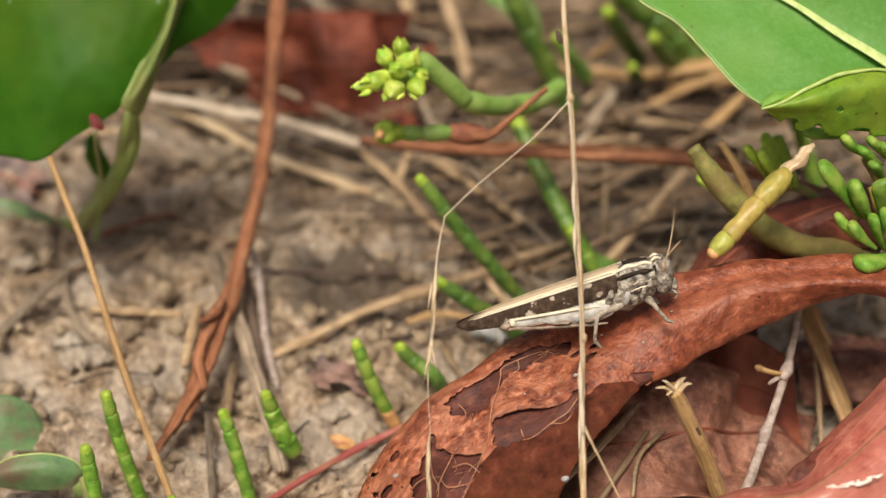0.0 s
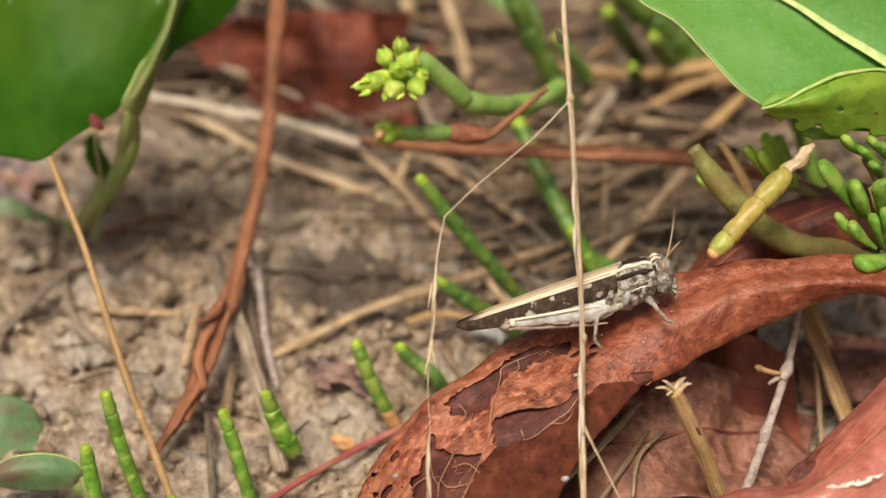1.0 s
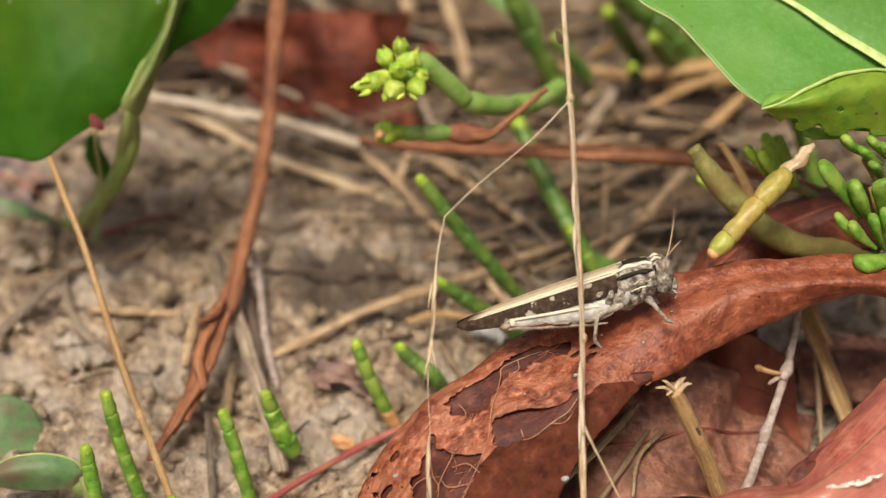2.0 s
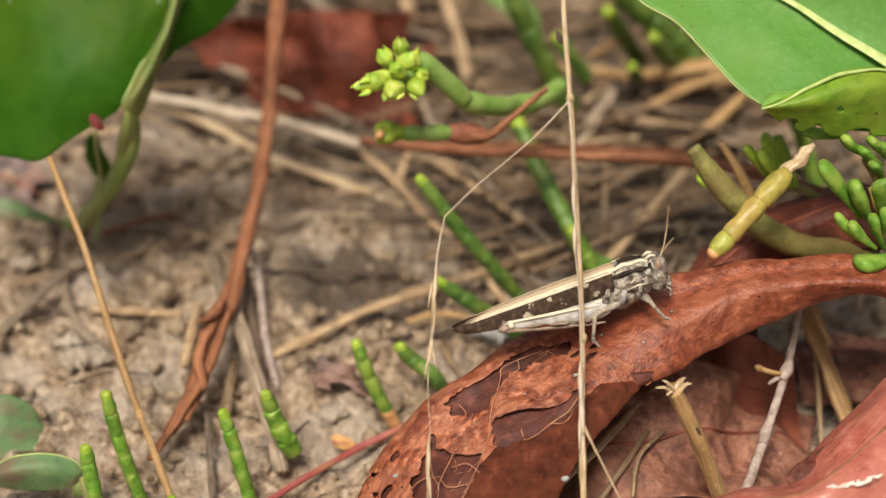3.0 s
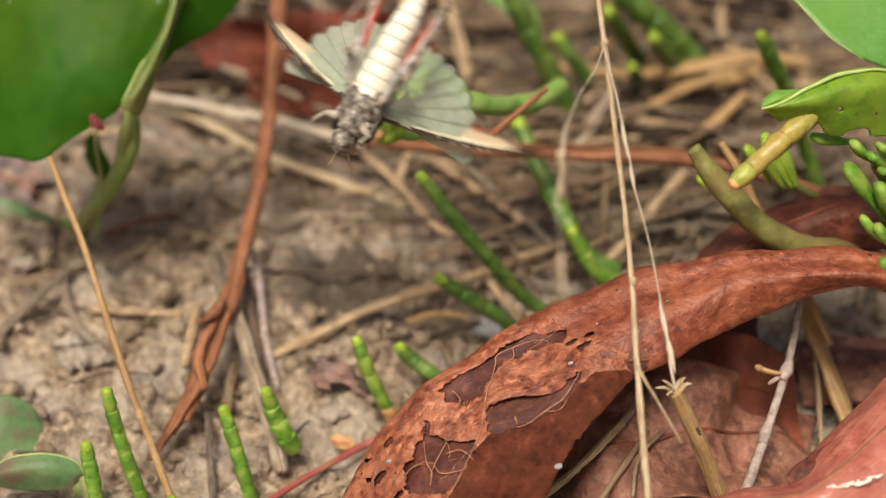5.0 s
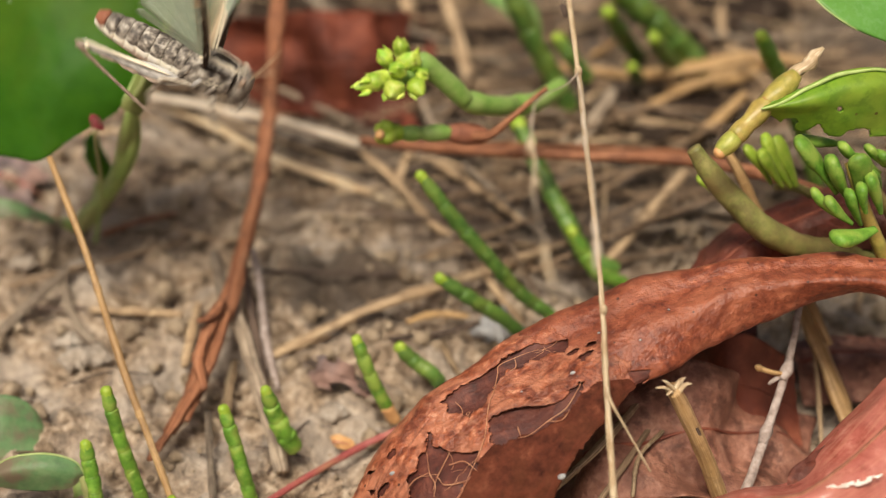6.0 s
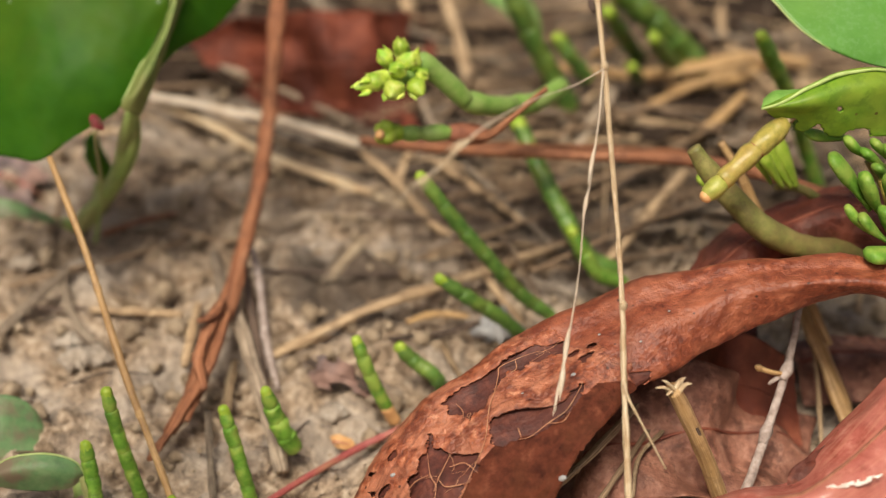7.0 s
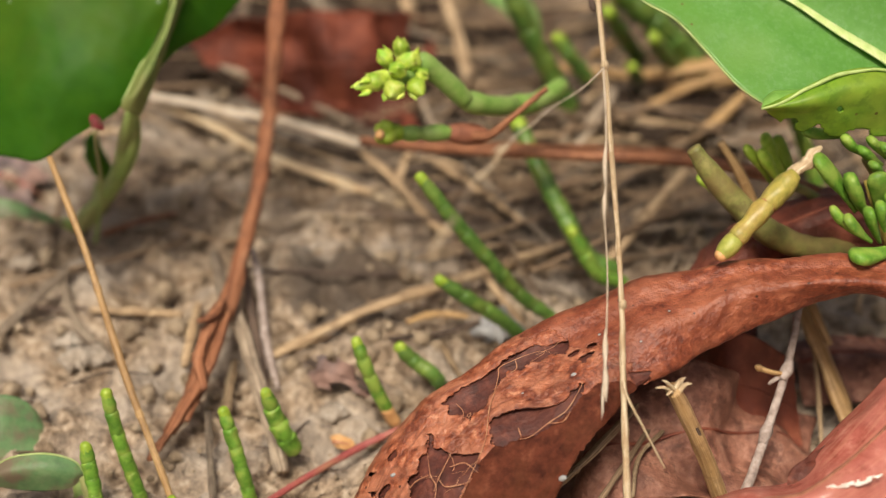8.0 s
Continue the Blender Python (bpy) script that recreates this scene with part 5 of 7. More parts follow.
BIG_LEAF = green_leaf("broad_leaf",
    [[(19.3, 27.9, 54.4), (23.2, 24.4, 51.1), (27.4, 21.8, 49.5), (30.8, 19.0, 46.9), (34.3, 15.3, 44.3), (37.9, 13.4, 42.5), (43.9, 13.2, 40.4), (52.8, 13.7, 39.3), (62.7, 16.1, 39.2)],
     [(19.3, 27.9, 54.4), (27.3, 26.4, 52.2), (36.5, 21.9, 48.5), (42.3, 18.8, 45.7), (46.8, 16.4, 43.2), (51.6, 15.7, 41.4), (57.0, 15.4, 40.0), (62.7, 16.1, 39.2)],
     [(19.3, 27.9, 54.4), (30.1, 29.0, 55.1), (40.8, 25.3, 50.7), (46.7, 22.7, 47.8), (52.5, 20.2, 45.1), (56.0, 18.9, 43.4), (59.4, 17.5, 41.3), (62.7, 16.1, 39.2)],
     [(19.3, 27.9, 54.4), (33.2, 30.1, 59.3), (43.7, 28.0, 58.0), (51.7, 25.7, 54.8), (57.0, 23.4, 51.5), (61.2, 21.2, 47.4), (63.4, 18.9, 43.4), (62.7, 16.1, 39.2)]],
    LEAF, "broad fresh green leaf with a yellow midrib and brown specks",
    rim=[[(19.3, 27.7, 54.4), (23.2, 24.2, 51.1), (27.4, 21.6, 49.5), (30.8, 18.8, 46.9), (34.3, 15.1, 44.3), (37.9, 13.2, 42.5)]],
    rib=[(30.1, 28.8, 55.1), (40.8, 25.2, 50.8), (46.7, 22.5, 47.9), (52.5, 20.0, 45.2), (59.3, 17.3, 41.3), (62.7, 16.1, 39.2)],
    petiole=[(62.0, 16.2, 39.5), (66.7, 16.2, 32.4), (71.5, 16.4, 22.3), (75.8, 15.5, 10.6)], pivot=(62.7, 16.1, 39.2), rib_r=1.5, rim_r=0.14, nu=140, nv=60, wave=0.5, fine=0.05)
BITTEN_LEAF = green_leaf("broad_leaf",
    [[(36.3, 9.2, 45.1), (39.4, 10.0, 46.3), (44.7, 12.2, 47.7), (50.6, 13.4, 47.6), (58.5, 14.2, 45.3), (63.1, 13.5, 40.8)],
     [(36.3, 8.7, 45.3), (40.4, 8.6, 46.1), (45.3, 9.9, 47.0), (50.2, 11.0, 46.9), (57.5, 12.5, 44.6), (63.1, 13.5, 40.8)],
     [(36.6, 9.1, 45.0), (40.8, 9.3, 44.4), (46.0, 9.9, 44.4), (50.6, 11.0, 44.2), (57.8, 12.5, 42.9), (63.1, 13.5, 40.8)],
     [(37.0, 9.8, 44.3), (40.0, 10.1, 42.0), (45.3, 10.4, 40.8), (51.3, 11.2, 40.2), (58.3, 12.4, 40.1), (63.1, 13.5, 40.8)]],
    BITTEN, "green leaf folded along its margin, edge bitten and browned",
    rim=[[(35.9, 8.5, 45.3), (37.6, 8.6, 45.8), (39.2, 9.1, 46.4), (40.6, 9.7, 47.0), (42.5, 10.4, 47.6), (44.5, 11.2, 48.1), (47.2, 12.0, 48.2), (50.4, 12.6, 48.0), (58.3, 13.5, 45.6)]],
    petiole=[(62.7, 13.5, 40.8), (68.1, 16.2, 32.4), (72.6, 16.4, 22.3), (76.5, 15.5, 10.6)], rib_r=0.14, rim_r=0.24, rim_skin=PALE_RIM, nu=150, nv=60, fine=0.12, hole=eaten([(0.17, 1.0, 0.05, 0.2), (0.3, 1.02, 0.06, 0.16), (0.36, 0.62, 0.018, 0.06), (0.48, 1.0, 0.06, 0.12)], 2.0, 1.3))
g = Geo()
sheet(g, [[(36.0, 9.1, 45.1), (37.8, 9.3, 45.5), (39.4, 9.8, 46.1), (40.9, 10.5, 46.6)], [(36.3, 9.8, 45.3), (37.7, 10.4, 45.8), (39.4, 10.8, 45.9), (41.1, 10.9, 46.4)], [(36.5, 10.7, 45.2), (37.8, 11.7, 45.7), (39.6, 11.8, 45.8), (41.3, 11.5, 46.2)]], 40, 14, 0.25, None, 0.1, 3.0, 0.04, 1.0)
part("folded_tip", g, TIP_GREEN, BITTEN_LEAF, "pale green underside of the curled tip")
LEFT_LEAF = green_leaf("broad_leaf",
    [[(-62.4, 33.9, 24.6), (-58.9, 31.8, 25.1), (-55.0, 29.7, 25.6), (-52.1, 28.7, 25.9), (-48.3, 30.3, 28.2), (-42.3, 32.2, 31.0)],
     [(-62.9, 39.1, 33.8), (-59.4, 37.6, 35.1), (-53.8, 34.7, 36.2), (-48.8, 33.4, 36.1), (-43.9, 33.4, 35.3), (-40.8, 33.0, 33.0)],
     [(-62.7, 46.1, 40.2), (-57.4, 43.8, 42.2), (-51.0, 41.5, 42.5), (-44.9, 39.8, 41.7), (-40.5, 38.1, 39.3), (-39.1, 36.0, 35.5)],
     [(-61.0, 50.9, 43.7), (-55.4, 50.2, 44.4), (-48.2, 48.2, 45.0), (-41.3, 46.4, 44.2), (-36.6, 43.8, 42.2), (-35.9, 42.5, 40.4)]],
    LEAF_DEEP, "large deep green leaf, curled, dew-spotted, on a stalk", stalk_r=1.5, wave=1.6, nu=110, nv=60, fine=0.1,
    petiole=[(-39.6, 33.2, 32.5), (-40.7, 33.5, 29.8), (-42.4, 36.0, 24.4), (-44.3, 39.0, 18.0), (-48.0, 43.0, 10.8), (-52.1, 46.0, 4.7)], pivot=(-52.0, 46.0, 5.4))
g = Geo()
fold_grid, fold_nrm = sheet(g, [[(-35.9, 46.5, 41.7), (-36.2, 45.0, 40.8), (-37.1, 41.5, 38.4), (-38.5, 38.0, 36.5), (-39.8, 34.0, 35.0), (-40.8, 31.5, 33.7), (-41.4, 31.0, 32.5)],
          [(-34.5, 44.0, 42.9), (-35.0, 43.0, 41.8), (-35.8, 39.5, 39.4), (-36.9, 36.0, 37.6), (-38.2, 32.5, 35.8), (-39.3, 31.0, 34.0), (-40.3, 31.0, 31.8)],
          [(-34.1, 46.5, 41.7), (-34.6, 45.5, 40.5), (-35.6, 42.0, 38.1), (-36.4, 38.5, 36.2), (-37.4, 35.0, 34.4), (-38.1, 33.0, 32.9), (-39.3, 32.0, 30.7)]], 60, 20, 0.3, None, 0.15, 3.0, 0.05, 1.0)
part("folded_margin", g, FOLD_GREEN, LEFT_LEAF, "dull olive underside of the folded margin")
g = Geo()
tube(g, [tuple(p) for p in fold_grid[::6, 0]], [0.12, 0.2, 0.24, 0.2], 7, 40, 1, 0.2, 0.5)
part("rim", g, LEAF_PALE, LEFT_LEAF, "pale leaf margin")
green_leaf("broad_leaf",
    [[(-35.7, 45.9, 43.6), (-37.6, 42.3, 38.4), (-40.0, 38.2, 34.3), (-41.3, 34.4, 30.5)], [(-30.9, 52.3, 42.2), (-34.7, 45.2, 37.3), (-37.9, 39.1, 33.8), (-40.3, 35.0, 29.7)],
     [(-24.7, 57.8, 39.6), (-30.8, 49.5, 34.7), (-35.8, 43.1, 34.2), (-38.9, 37.8, 32.0), (-40.1, 34.8, 28.6)]],
    LEAF_DEEP, "green half of a curled leaf, seen behind its fold", petiole=[(-40.3, 34.6, 30.0), (-41.4, 35.7, 23.7), (-45.3, 39.6, 15.3), (-50.8, 44.6, 6.8)], pivot=(-50.8, 44.6, 6.8))
# low leaves by the soil
green_leaf("small_leaf", [[(-54.5, -8.3, 4.4), (-51.8, -7.0, 6.3), (-47.5, -6.5, 7.0), (-43.9, -6.6, 6.0), (-42.7, -7.2, 4.3)], [(-54.5, -8.3, 4.4), (-51.3, -8.6, 5.7), (-47.3, -8.4, 6.0), (-44.1, -7.9, 5.1), (-42.7, -7.2, 4.3)],
                          [(-54.5, -8.3, 4.4), (-51.8, -8.1, 3.0), (-47.7, -8.3, 2.7), (-44.4, -8.1, 3.0), (-42.7, -7.2, 4.3)]], LEAF_DULL, "oval grey-green leaf with a pale rim, low over soil",
           rim=[[(-54.5, -8.5, 4.5), (-51.8, -7.1, 6.5), (-47.4, -6.7, 7.1), (-43.9, -6.8, 6.1), (-42.6, -7.4, 4.4)]], petiole=[(-43.0, -7.3, 4.1), (-42.2, -7.6, 1.9), (-41.6, -8.1, -2.3)], thick=0.3, rim_r=0.12)
green_leaf("small_leaf", [[(-58.7, 3.9, 4.4), (-55.2, 5.1, 6.2), (-51.9, 5.3, 4.6), (-50.0, 4.2, 1.4)], [(-58.1, 0.4, 2.9), (-54.7, 1.2, 4.0), (-51.0, 2.3, 2.1), (-48.4, 1.8, -0.3)],
                          [(-58.1, -1.6, 0.0), (-54.0, -1.2, 0.6), (-49.3, -0.5, -0.1), (-45.9, 1.2, -1.1)]], LEAF_DULL, "soft green leaf with a purplish stain near soil",
           petiole=[(-46.6, 1.3, -1.0), (-45.3, -0.5, -1.9), (-44.2, -4.4, -4.0)])
green_leaf("small_leaf", [[(-52.9, 55.8, 12.4), (-51.8, 57.4, 12.9), (-50.8, 57.0, 10.5)], [(-52.4, 52.7, 11.4), (-50.6, 53.3, 10.5), (-49.3, 54.8, 9.1)], [(-51.4, 52.1, 8.8), (-49.8, 52.2, 8.0), (-48.9, 54.0, 8.1)]], LEAF_DEEP,
           "small dark green leaf at a plant's foot", petiole=[(-50.4, 53.0, 8.3), (-50.9, 53.2, 5.1), (-52.0, 53.2, 1.6)], thick=0.3)
green_leaf("small_leaf", [[(-44.8, 28.3, 33.0), (-44.2, 28.5, 33.0), (-43.5, 28.4, 32.5)], [(-44.8, 27.5, 32.6), (-43.9, 27.1, 32.7), (-43.0, 27.3, 32.0)], [(-44.5, 27.1, 31.8), (-43.8, 26.7, 31.8), (-43.0, 27.1, 31.3)]], WINE,
           "small wine-red young leaf before a broad leaf", petiole=[(-43.8, 27.2, 31.6), (-44.5, 28.0, 29.3), (-46.5, 36.0, 17.0), (-49.5, 43.0, 6.0), (-51.0, 46.0, 1.0)], thick=0.12, nu=24, nv=14, wave=0.5, stalk_r=0.3)
green_leaf("small_leaf", [[(5.9, 85.6, 23.5), (10.4, 85.6, 23.5), (14.9, 83.1, 19.9), (15.8, 80.4, 14.3)], [(6.8, 82.3, 22.2), (9.4, 81.3, 20.8), (12.1, 79.5, 18.2), (14.9, 79.0, 14.0)]], LEAF_GREY,
           "pale grey-green leaf behind a jointed stem", petiole=[(14.9, 79.2, 14.4), (16.3, 79.2, 10.8), (18.9, 79.5, 4.4)], nu=30, nv=12)
green_leaf("small_leaf", [[(-67.0, 46.3, 9.1), (-62.1, 45.8, 8.5), (-58.6, 46.5, 6.0), (-56.0, 48.1, 3.0)], [(-66.7, 43.6, 7.0), (-61.9, 43.6, 7.0), (-58.3, 44.9, 5.5), (-56.0, 48.1, 3.0)]], LEAF_DULL,
           "narrow dull green leaf at a plant's foot", petiole=[(-56.4, 48.2, 3.1), (-55.0, 48.7, 2.2), (-53.5, 49.4, 1.4)], nu=30, nv=10)


# ---- the leafy succulent at the edge ----
def fat_leaf(parent, a, b, r, material, pivot=None):
    g = Geo()
    a, b = Vector(a), Vector(b)
    bow = (b - a).cross(Vector((0.3, -1, 0.6))).normalized() * (b - a).length * 0.05 * math.sin(a.x * 3.1 + b.z)
    steps = (0, 0.15, 0.35, 0.55, 0.72, 0.86, 0.94, 0.98, 1.0)
    tube(g, [tuple(a.lerp(b, f) + bow * math.sin(f * math.pi)) for f in steps], [r * k for k in (0.38, 0.5, 0.72, 0.94, 1.06, 1.0, 0.8, 0.5, 0.08)], 12, 33, 0.6, 0.16, 0.5, a.x)
    return part("fat_leaf", g, material, parent, pivot=pivot)


def succulent():
    ob = thing("leafy_succulent", (64.8, 19.7, -0.2), "succulent with plump bright green leaves on olive stems", "succulent")
    g = Geo()
    tube(g, [(60.0, 6.7, 10.3), (56.6, 5.2, 20.2), (53.4, 5.0, 27.0), (51.4, 5.6, 31.3), (49.9, 8.3, 35.1)], [1.0, 0.9, 0.8, 0.6], 9, 30, 1, 0.1, 0.5)
    stem = part("leafy_stem", g, OLIVE, ob, pivot=(56.6, 5.2, 20.2))
    for a, b, w in (((48.2, 5.4, 32.7), (42.8, 6.5, 39.5), 44), ((49.7, 4.8, 31.9), (46.5, 4.4, 38.3), 44), ((51.0, 4.8, 31.9), (49.6, 4.5, 38.4), 40),
                    ((48.8, 1.9, 31.2), (44.4, 2.3, 35.3), 30), ((49.2, 0.9, 31.5), (45.8, 0.9, 35.0), 34), ((52.1, 1.3, 30.4), (46.5, -1.8, 31.2), 44),
                    ((50.7, 2.5, 30.3), (48.6, 2.2, 35.2), 34), ((53.3, 4.1, 30.8), (51.1, 4.2, 36.2), 40), ((50.8, 1.6, 32.5), (49.8, 1.8, 36.3), 34)):
        fat_leaf(stem, a, b, w * 188 * 0.000342 / 2, SUCCULENT)
    g = Geo()
    tube(g, [(61.0, 9.1, 11.9), (55.8, 11.5, 25.7), (52.0, 11.6, 32.9), (49.5, 11.9, 36.7)], [0.9, 0.7, 0.6, 0.5], 8, 24, 1, 0.1, 0.5)
    top = part("leafy_stem", g, OLIVE_DARK, ob, pivot=(55.8, 11.5, 25.7))
    for a, b, w in (((47.5, 13.4, 38.9), (41.6, 12.0, 40.5), 30), ((49.2, 11.2, 37.5), (46.0, 9.9, 41.0), 32), ((51.2, 10.6, 36.7), (47.9, 9.1, 39.8), 30), ((51.7, 11.0, 37.3), (49.1, 9.8, 40.7), 28),
                    ((53.2, 10.6, 36.7), (50.5, 9.4, 40.2), 30), ((51.2, 9.5, 35.1), (49.4, 8.1, 38.3), 28)):
        fat_leaf(top, a, b, w * 192 * 0.000342 / 2, SUCCULENT)
    g = Geo()
    tube(g, [(63.5, 15.5, 10.6), (52.3, 18.1, 21.2), (45.5, 19.6, 26.9), (41.1, 19.2, 28.0)], [0.9, 0.7, 0.6, 0.4], 8, 24, 1, 0.1, 0.5)
    back = part("leafy_stem", g, OLIVE_DARK, ob)
    # lighter lime colour here stands in for light that the broad leaves block
    for a, b, w in (((43.2, 19.2, 28.0), (39.4, 21.3, 34.5), 36), ((41.9, 18.4, 28.6), (38.7, 19.3, 33.3), 34), ((40.7, 19.4, 28.3), (37.0, 20.4, 33.2), 26), ((43.9, 19.2, 28.0), (41.0, 22.0, 33.7), 30),
                    ((33.7, 20.5, 26.4), (31.7, 20.8, 28.5), 22)):
        fat_leaf(back, a, b, w * 204 * 0.000342 / 2, LIME)
    # old jointed stem, bent, behind the arch
    g = Geo()
    tube(g, [(61.4, 15.6, 14.2), (51.6, 14.4, 21.2), (44.4, 11.5, 24.0), (39.0, 10.2, 27.4), (33.9, 11.1, 32.1), (31.2, 11.9, 35.1), (29.4, 12.5, 37.7)], [1.50, 1.44, 1.56, 1.62, 1.47, 1.27, 0.86], 11, 60, 1, 0.12, 0.4, 9)
    part("old_stem", g, OLIVE_DARK, ob, "bent olive jointed stem")
    # the yellow joint that hangs free
    low, high = Vector((30.5, -0.3, 31.5)), Vector((41.3, 7.9, 39.8))
    axis = high - low
    g = Geo()
    w = 1.35
    tube(g, [tuple(low + axis * k) for k in (0.17, 0.3, 0.52)], [w * 0.8, w * 0.86, w * 0.82, w * 0.76, w * 0.84, w * 0.95, w * 0.86], 14, 26, 1, 0.16, 0.6, 3)
    branch = part("yellow_branch", g, OLIVE, ob, "yellow-olive succulent joint with a peach tip", pivot=(41.3, 7.9, 39.8))
    g = Geo()
    tube(g, [tuple(low + axis * k) for k in (0.5, 0.66, 0.82)], [w * 0.84, w * 0.98, w * 1.04, w * 0.98, w * 0.9, w * 0.6], 14, 18, 1, 0.16, 0.6, 4)
    part("joint", g, OLIVE, branch)
    g = Geo()
    tube(g, [tuple(low + axis * k) for k in (0.495, 0.51, 0.525)], [w * 0.7, w * 0.92, w * 0.7], 14, 7, 1, 0.3, 1.0, 4)
    part("node", g, RUST, branch, "brown scar round a joint")
    g = Geo()
    tube(g, [tuple(low + axis * k) for k in (0.0, 0.09, 0.18)], [w * 0.5, w * 0.72, w * 0.82, w * 0.86, w * 0.84, w * 0.72], 14, 14, 1, 0.12, 0.6, 8)
    part("joint", g, OLIVE_GREEN, branch, "greenish end joint")
    g = Geo()
    bead(g, tuple(low - axis * 0.03), tuple(low + axis * 0.05), w * 0.58, 10)
    part("tip", g, PEACH, branch, "peach-coloured cut tip")
    g = Geo()
    bend = axis.cross(Vector((0, -0.7, 0.7))).normalized() * w * 0.25
    tube(g, [tuple(low + axis * k + bend * q) for k, q in ((0.76, 0), (0.83, -0.6), (0.9, 0.2), (0.96, 0.7), (1.02, -0.3), (1.1, 0.6))], [w * 0.6, w * 0.68, w * 0.48, w * 0.6, w * 0.62, w * 0.5, w * 0.18], 11, 40, 0.75, 0.55, 1.1, 4)
    part("dry_end", g, STALK, branch, "shrivelled dry end")
    return stem, top, branch


SUCC_STEM, SUCC_TOP, SUCC_BRANCH = succulent()


# ---- the dry grass panicle ----
def panicle():
    top = (13.6, 1.8, 50.3)
    ob = thing("grass_stalk", top, "dry bleached grass stalk with drooping seed branches", "grass stalk")
    g = Geo()
    tube(g, [(12.2, 15.0, 69.1), (12.8, 10.1, 62.1), (13.1, 6.6, 57.1), (13.7, 1.8, 50.3), (14.2, -3.2, 43.2), (14.7, -8.0, 36.2), (15.0, -12.9, 29.2), (15.0, -17.8, 22.3), (15.1, -22.8, 15.2), (15.3, -27.2, 8.8)], [0.25, 0.27, 0.30, 0.30, 0.29, 0.27, 0.30, 0.36, 0.40, 0.40], 9, 120, 0.8, 0.35, 0.7, 6)
    for f in [(13.7, 1.9, 50.4), (15.1, -12.9, 29.3)]:
        f = Vector(f)
        bead(g, tuple(f - Vector((0, 0, 0.7))), tuple(f + Vector((0, 0, 0.7))), 0.46, 8)
    part("stalk", g, STALK, ob)
    g = Geo()
    bead(g, (12.2, 5.6, 56.7), (12.7, 4.9, 55.4), 0.4, 7, 0.7)
    part("husk", g, DARK_TWIG, ob, "tiny dark husk caught on the stalk")
    g = Geo()
    tube(g, [(15.0, -17.9, 22.8), (15.3, -18.8, 21.5), (16.8, -20.5, 19.0), (19.2, -23.3, 15.1)], [0.25, 0.2, 0.14, 0.1], 6, 16)
    part("rootlet", g, STALK, ob)
    g = Geo()
    tube(g, [(13.6, 1.5, 50.4), (10.1, -0.5, 47.4), (7.0, -2.1, 45.2), (3.7, -3.7, 43.0), (0.2, -5.6, 40.2)], [0.12, 0.075, 0.07, 0.065, 0.085], 6, 60, 1, 0.4, 2.0)
    arm = part("branch", g, PALE_STALK, ob, "thin side branch", pivot=(13.6, 1.5, 50.4))
    g = Geo()
    tube(g, [(0.2, -5.6, 40.2), (-0.4, -7.2, 37.9), (-0.8, -9.0, 35.4), (-1.0, -11.8, 31.4), (-1.5, -14.0, 28.2), (-1.6, -16.6, 24.4), (-1.4, -19.1, 21.0), (-1.6, -23.1, 15.2)], [0.09, 0.1, 0.12, 0.11, 0.1, 0.045, 0.045, 0.07], 6, 80, 1, 0.4, 1.0)
    tail = part("hanging_twig", g, PALE_STALK, arm, "hanging seed twig", pivot=(0.2, -5.6, 40.2))
    return ob, arm, tail


STALK_OB, ARM, TAIL = panicle()


def seed_twig():
    """Dry husks, each of a few pointed scales, on the hanging twig and on the strand that clings to the stalk."""
    g = Geo()
    for a, b, r in (((-0.7, -9.0, 35.6), (-1.2, -11.9, 31.8), 0.42), ((-1.2, -9.9, 34.6), (-1.6, -11.7, 32.3), 0.2), ((-0.8, -10.5, 33.5), (-1.1, -13.2, 29.5), 0.25),
                    ((-1.1, -13.2, 29.6), (-1.7, -15.2, 27.2), 0.42), ((-1.2, -13.8, 29.0), (-0.8, -15.2, 27.4), 0.2), ((-1.5, -14.4, 28.1), (-2.0, -15.9, 26.4), 0.18),
                    ((-1.5, -19.2, 21.1), (-1.7, -22.8, 16.2), 0.4), ((-1.6, -21.3, 18.1), (-1.3, -23.5, 15.2), 0.3)):
        tube(g, [a, b], [0.04, r * 0.5, r * 0.75, r * 0.62, r * 0.36, 0.03], 7, 12, 0.55, 0.35, 1.2, r)
        tube(g, [b, tuple(Vector(b) + (Vector(b) - Vector(a)) * 0.45)], [0.035, 0.012], 4, 4)
    return g


def strand():
    g = Geo()
    tube(g, [(13.5, 1.1, 50.4), (13.9, -1.7, 46.5), (14.1, -4.1, 43.1), (14.2, -6.5, 39.6), (14.2, -8.1, 37.4), (14.7, -11.4, 32.6), (14.8, -14.9, 27.7), (14.7, -17.6, 23.7), (14.8, -20.1, 20.2)], [0.14, 0.1, 0.13, 0.1, 0.1, 0.08, 0.1, 0.1, 0.05], 6, 60, 1, 0.3, 1.0)
    for a, b, r in (((14.0, -3.7, 43.9), (14.0, -6.2, 40.5), 0.28), ((14.1, -6.5, 40.0), (14.1, -8.6, 37.2), 0.26), ((14.7, -14.9, 27.7), (14.8, -17.9, 23.9), 0.34), ((14.8, -17.1, 24.8), (15.0, -19.6, 21.4), 0.36), ((14.7, -17.8, 23.8), (14.6, -20.6, 19.9), 0.2)):
        tube(g, [a, b], [0.05, r * 0.7, r, r * 0.8, r * 0.45, 0.04], 7, 12, 0.6)
    return part("strand", g, PALE_STALK, STALK_OB, "thin strand with dry husks", pivot=(13.5, 1.1, 50.4))


part("husk", seed_twig(), STALK, TAIL, "dry pointed seed husks", pivot=(0.2, -5.6, 40.2))
STRAND = strand()


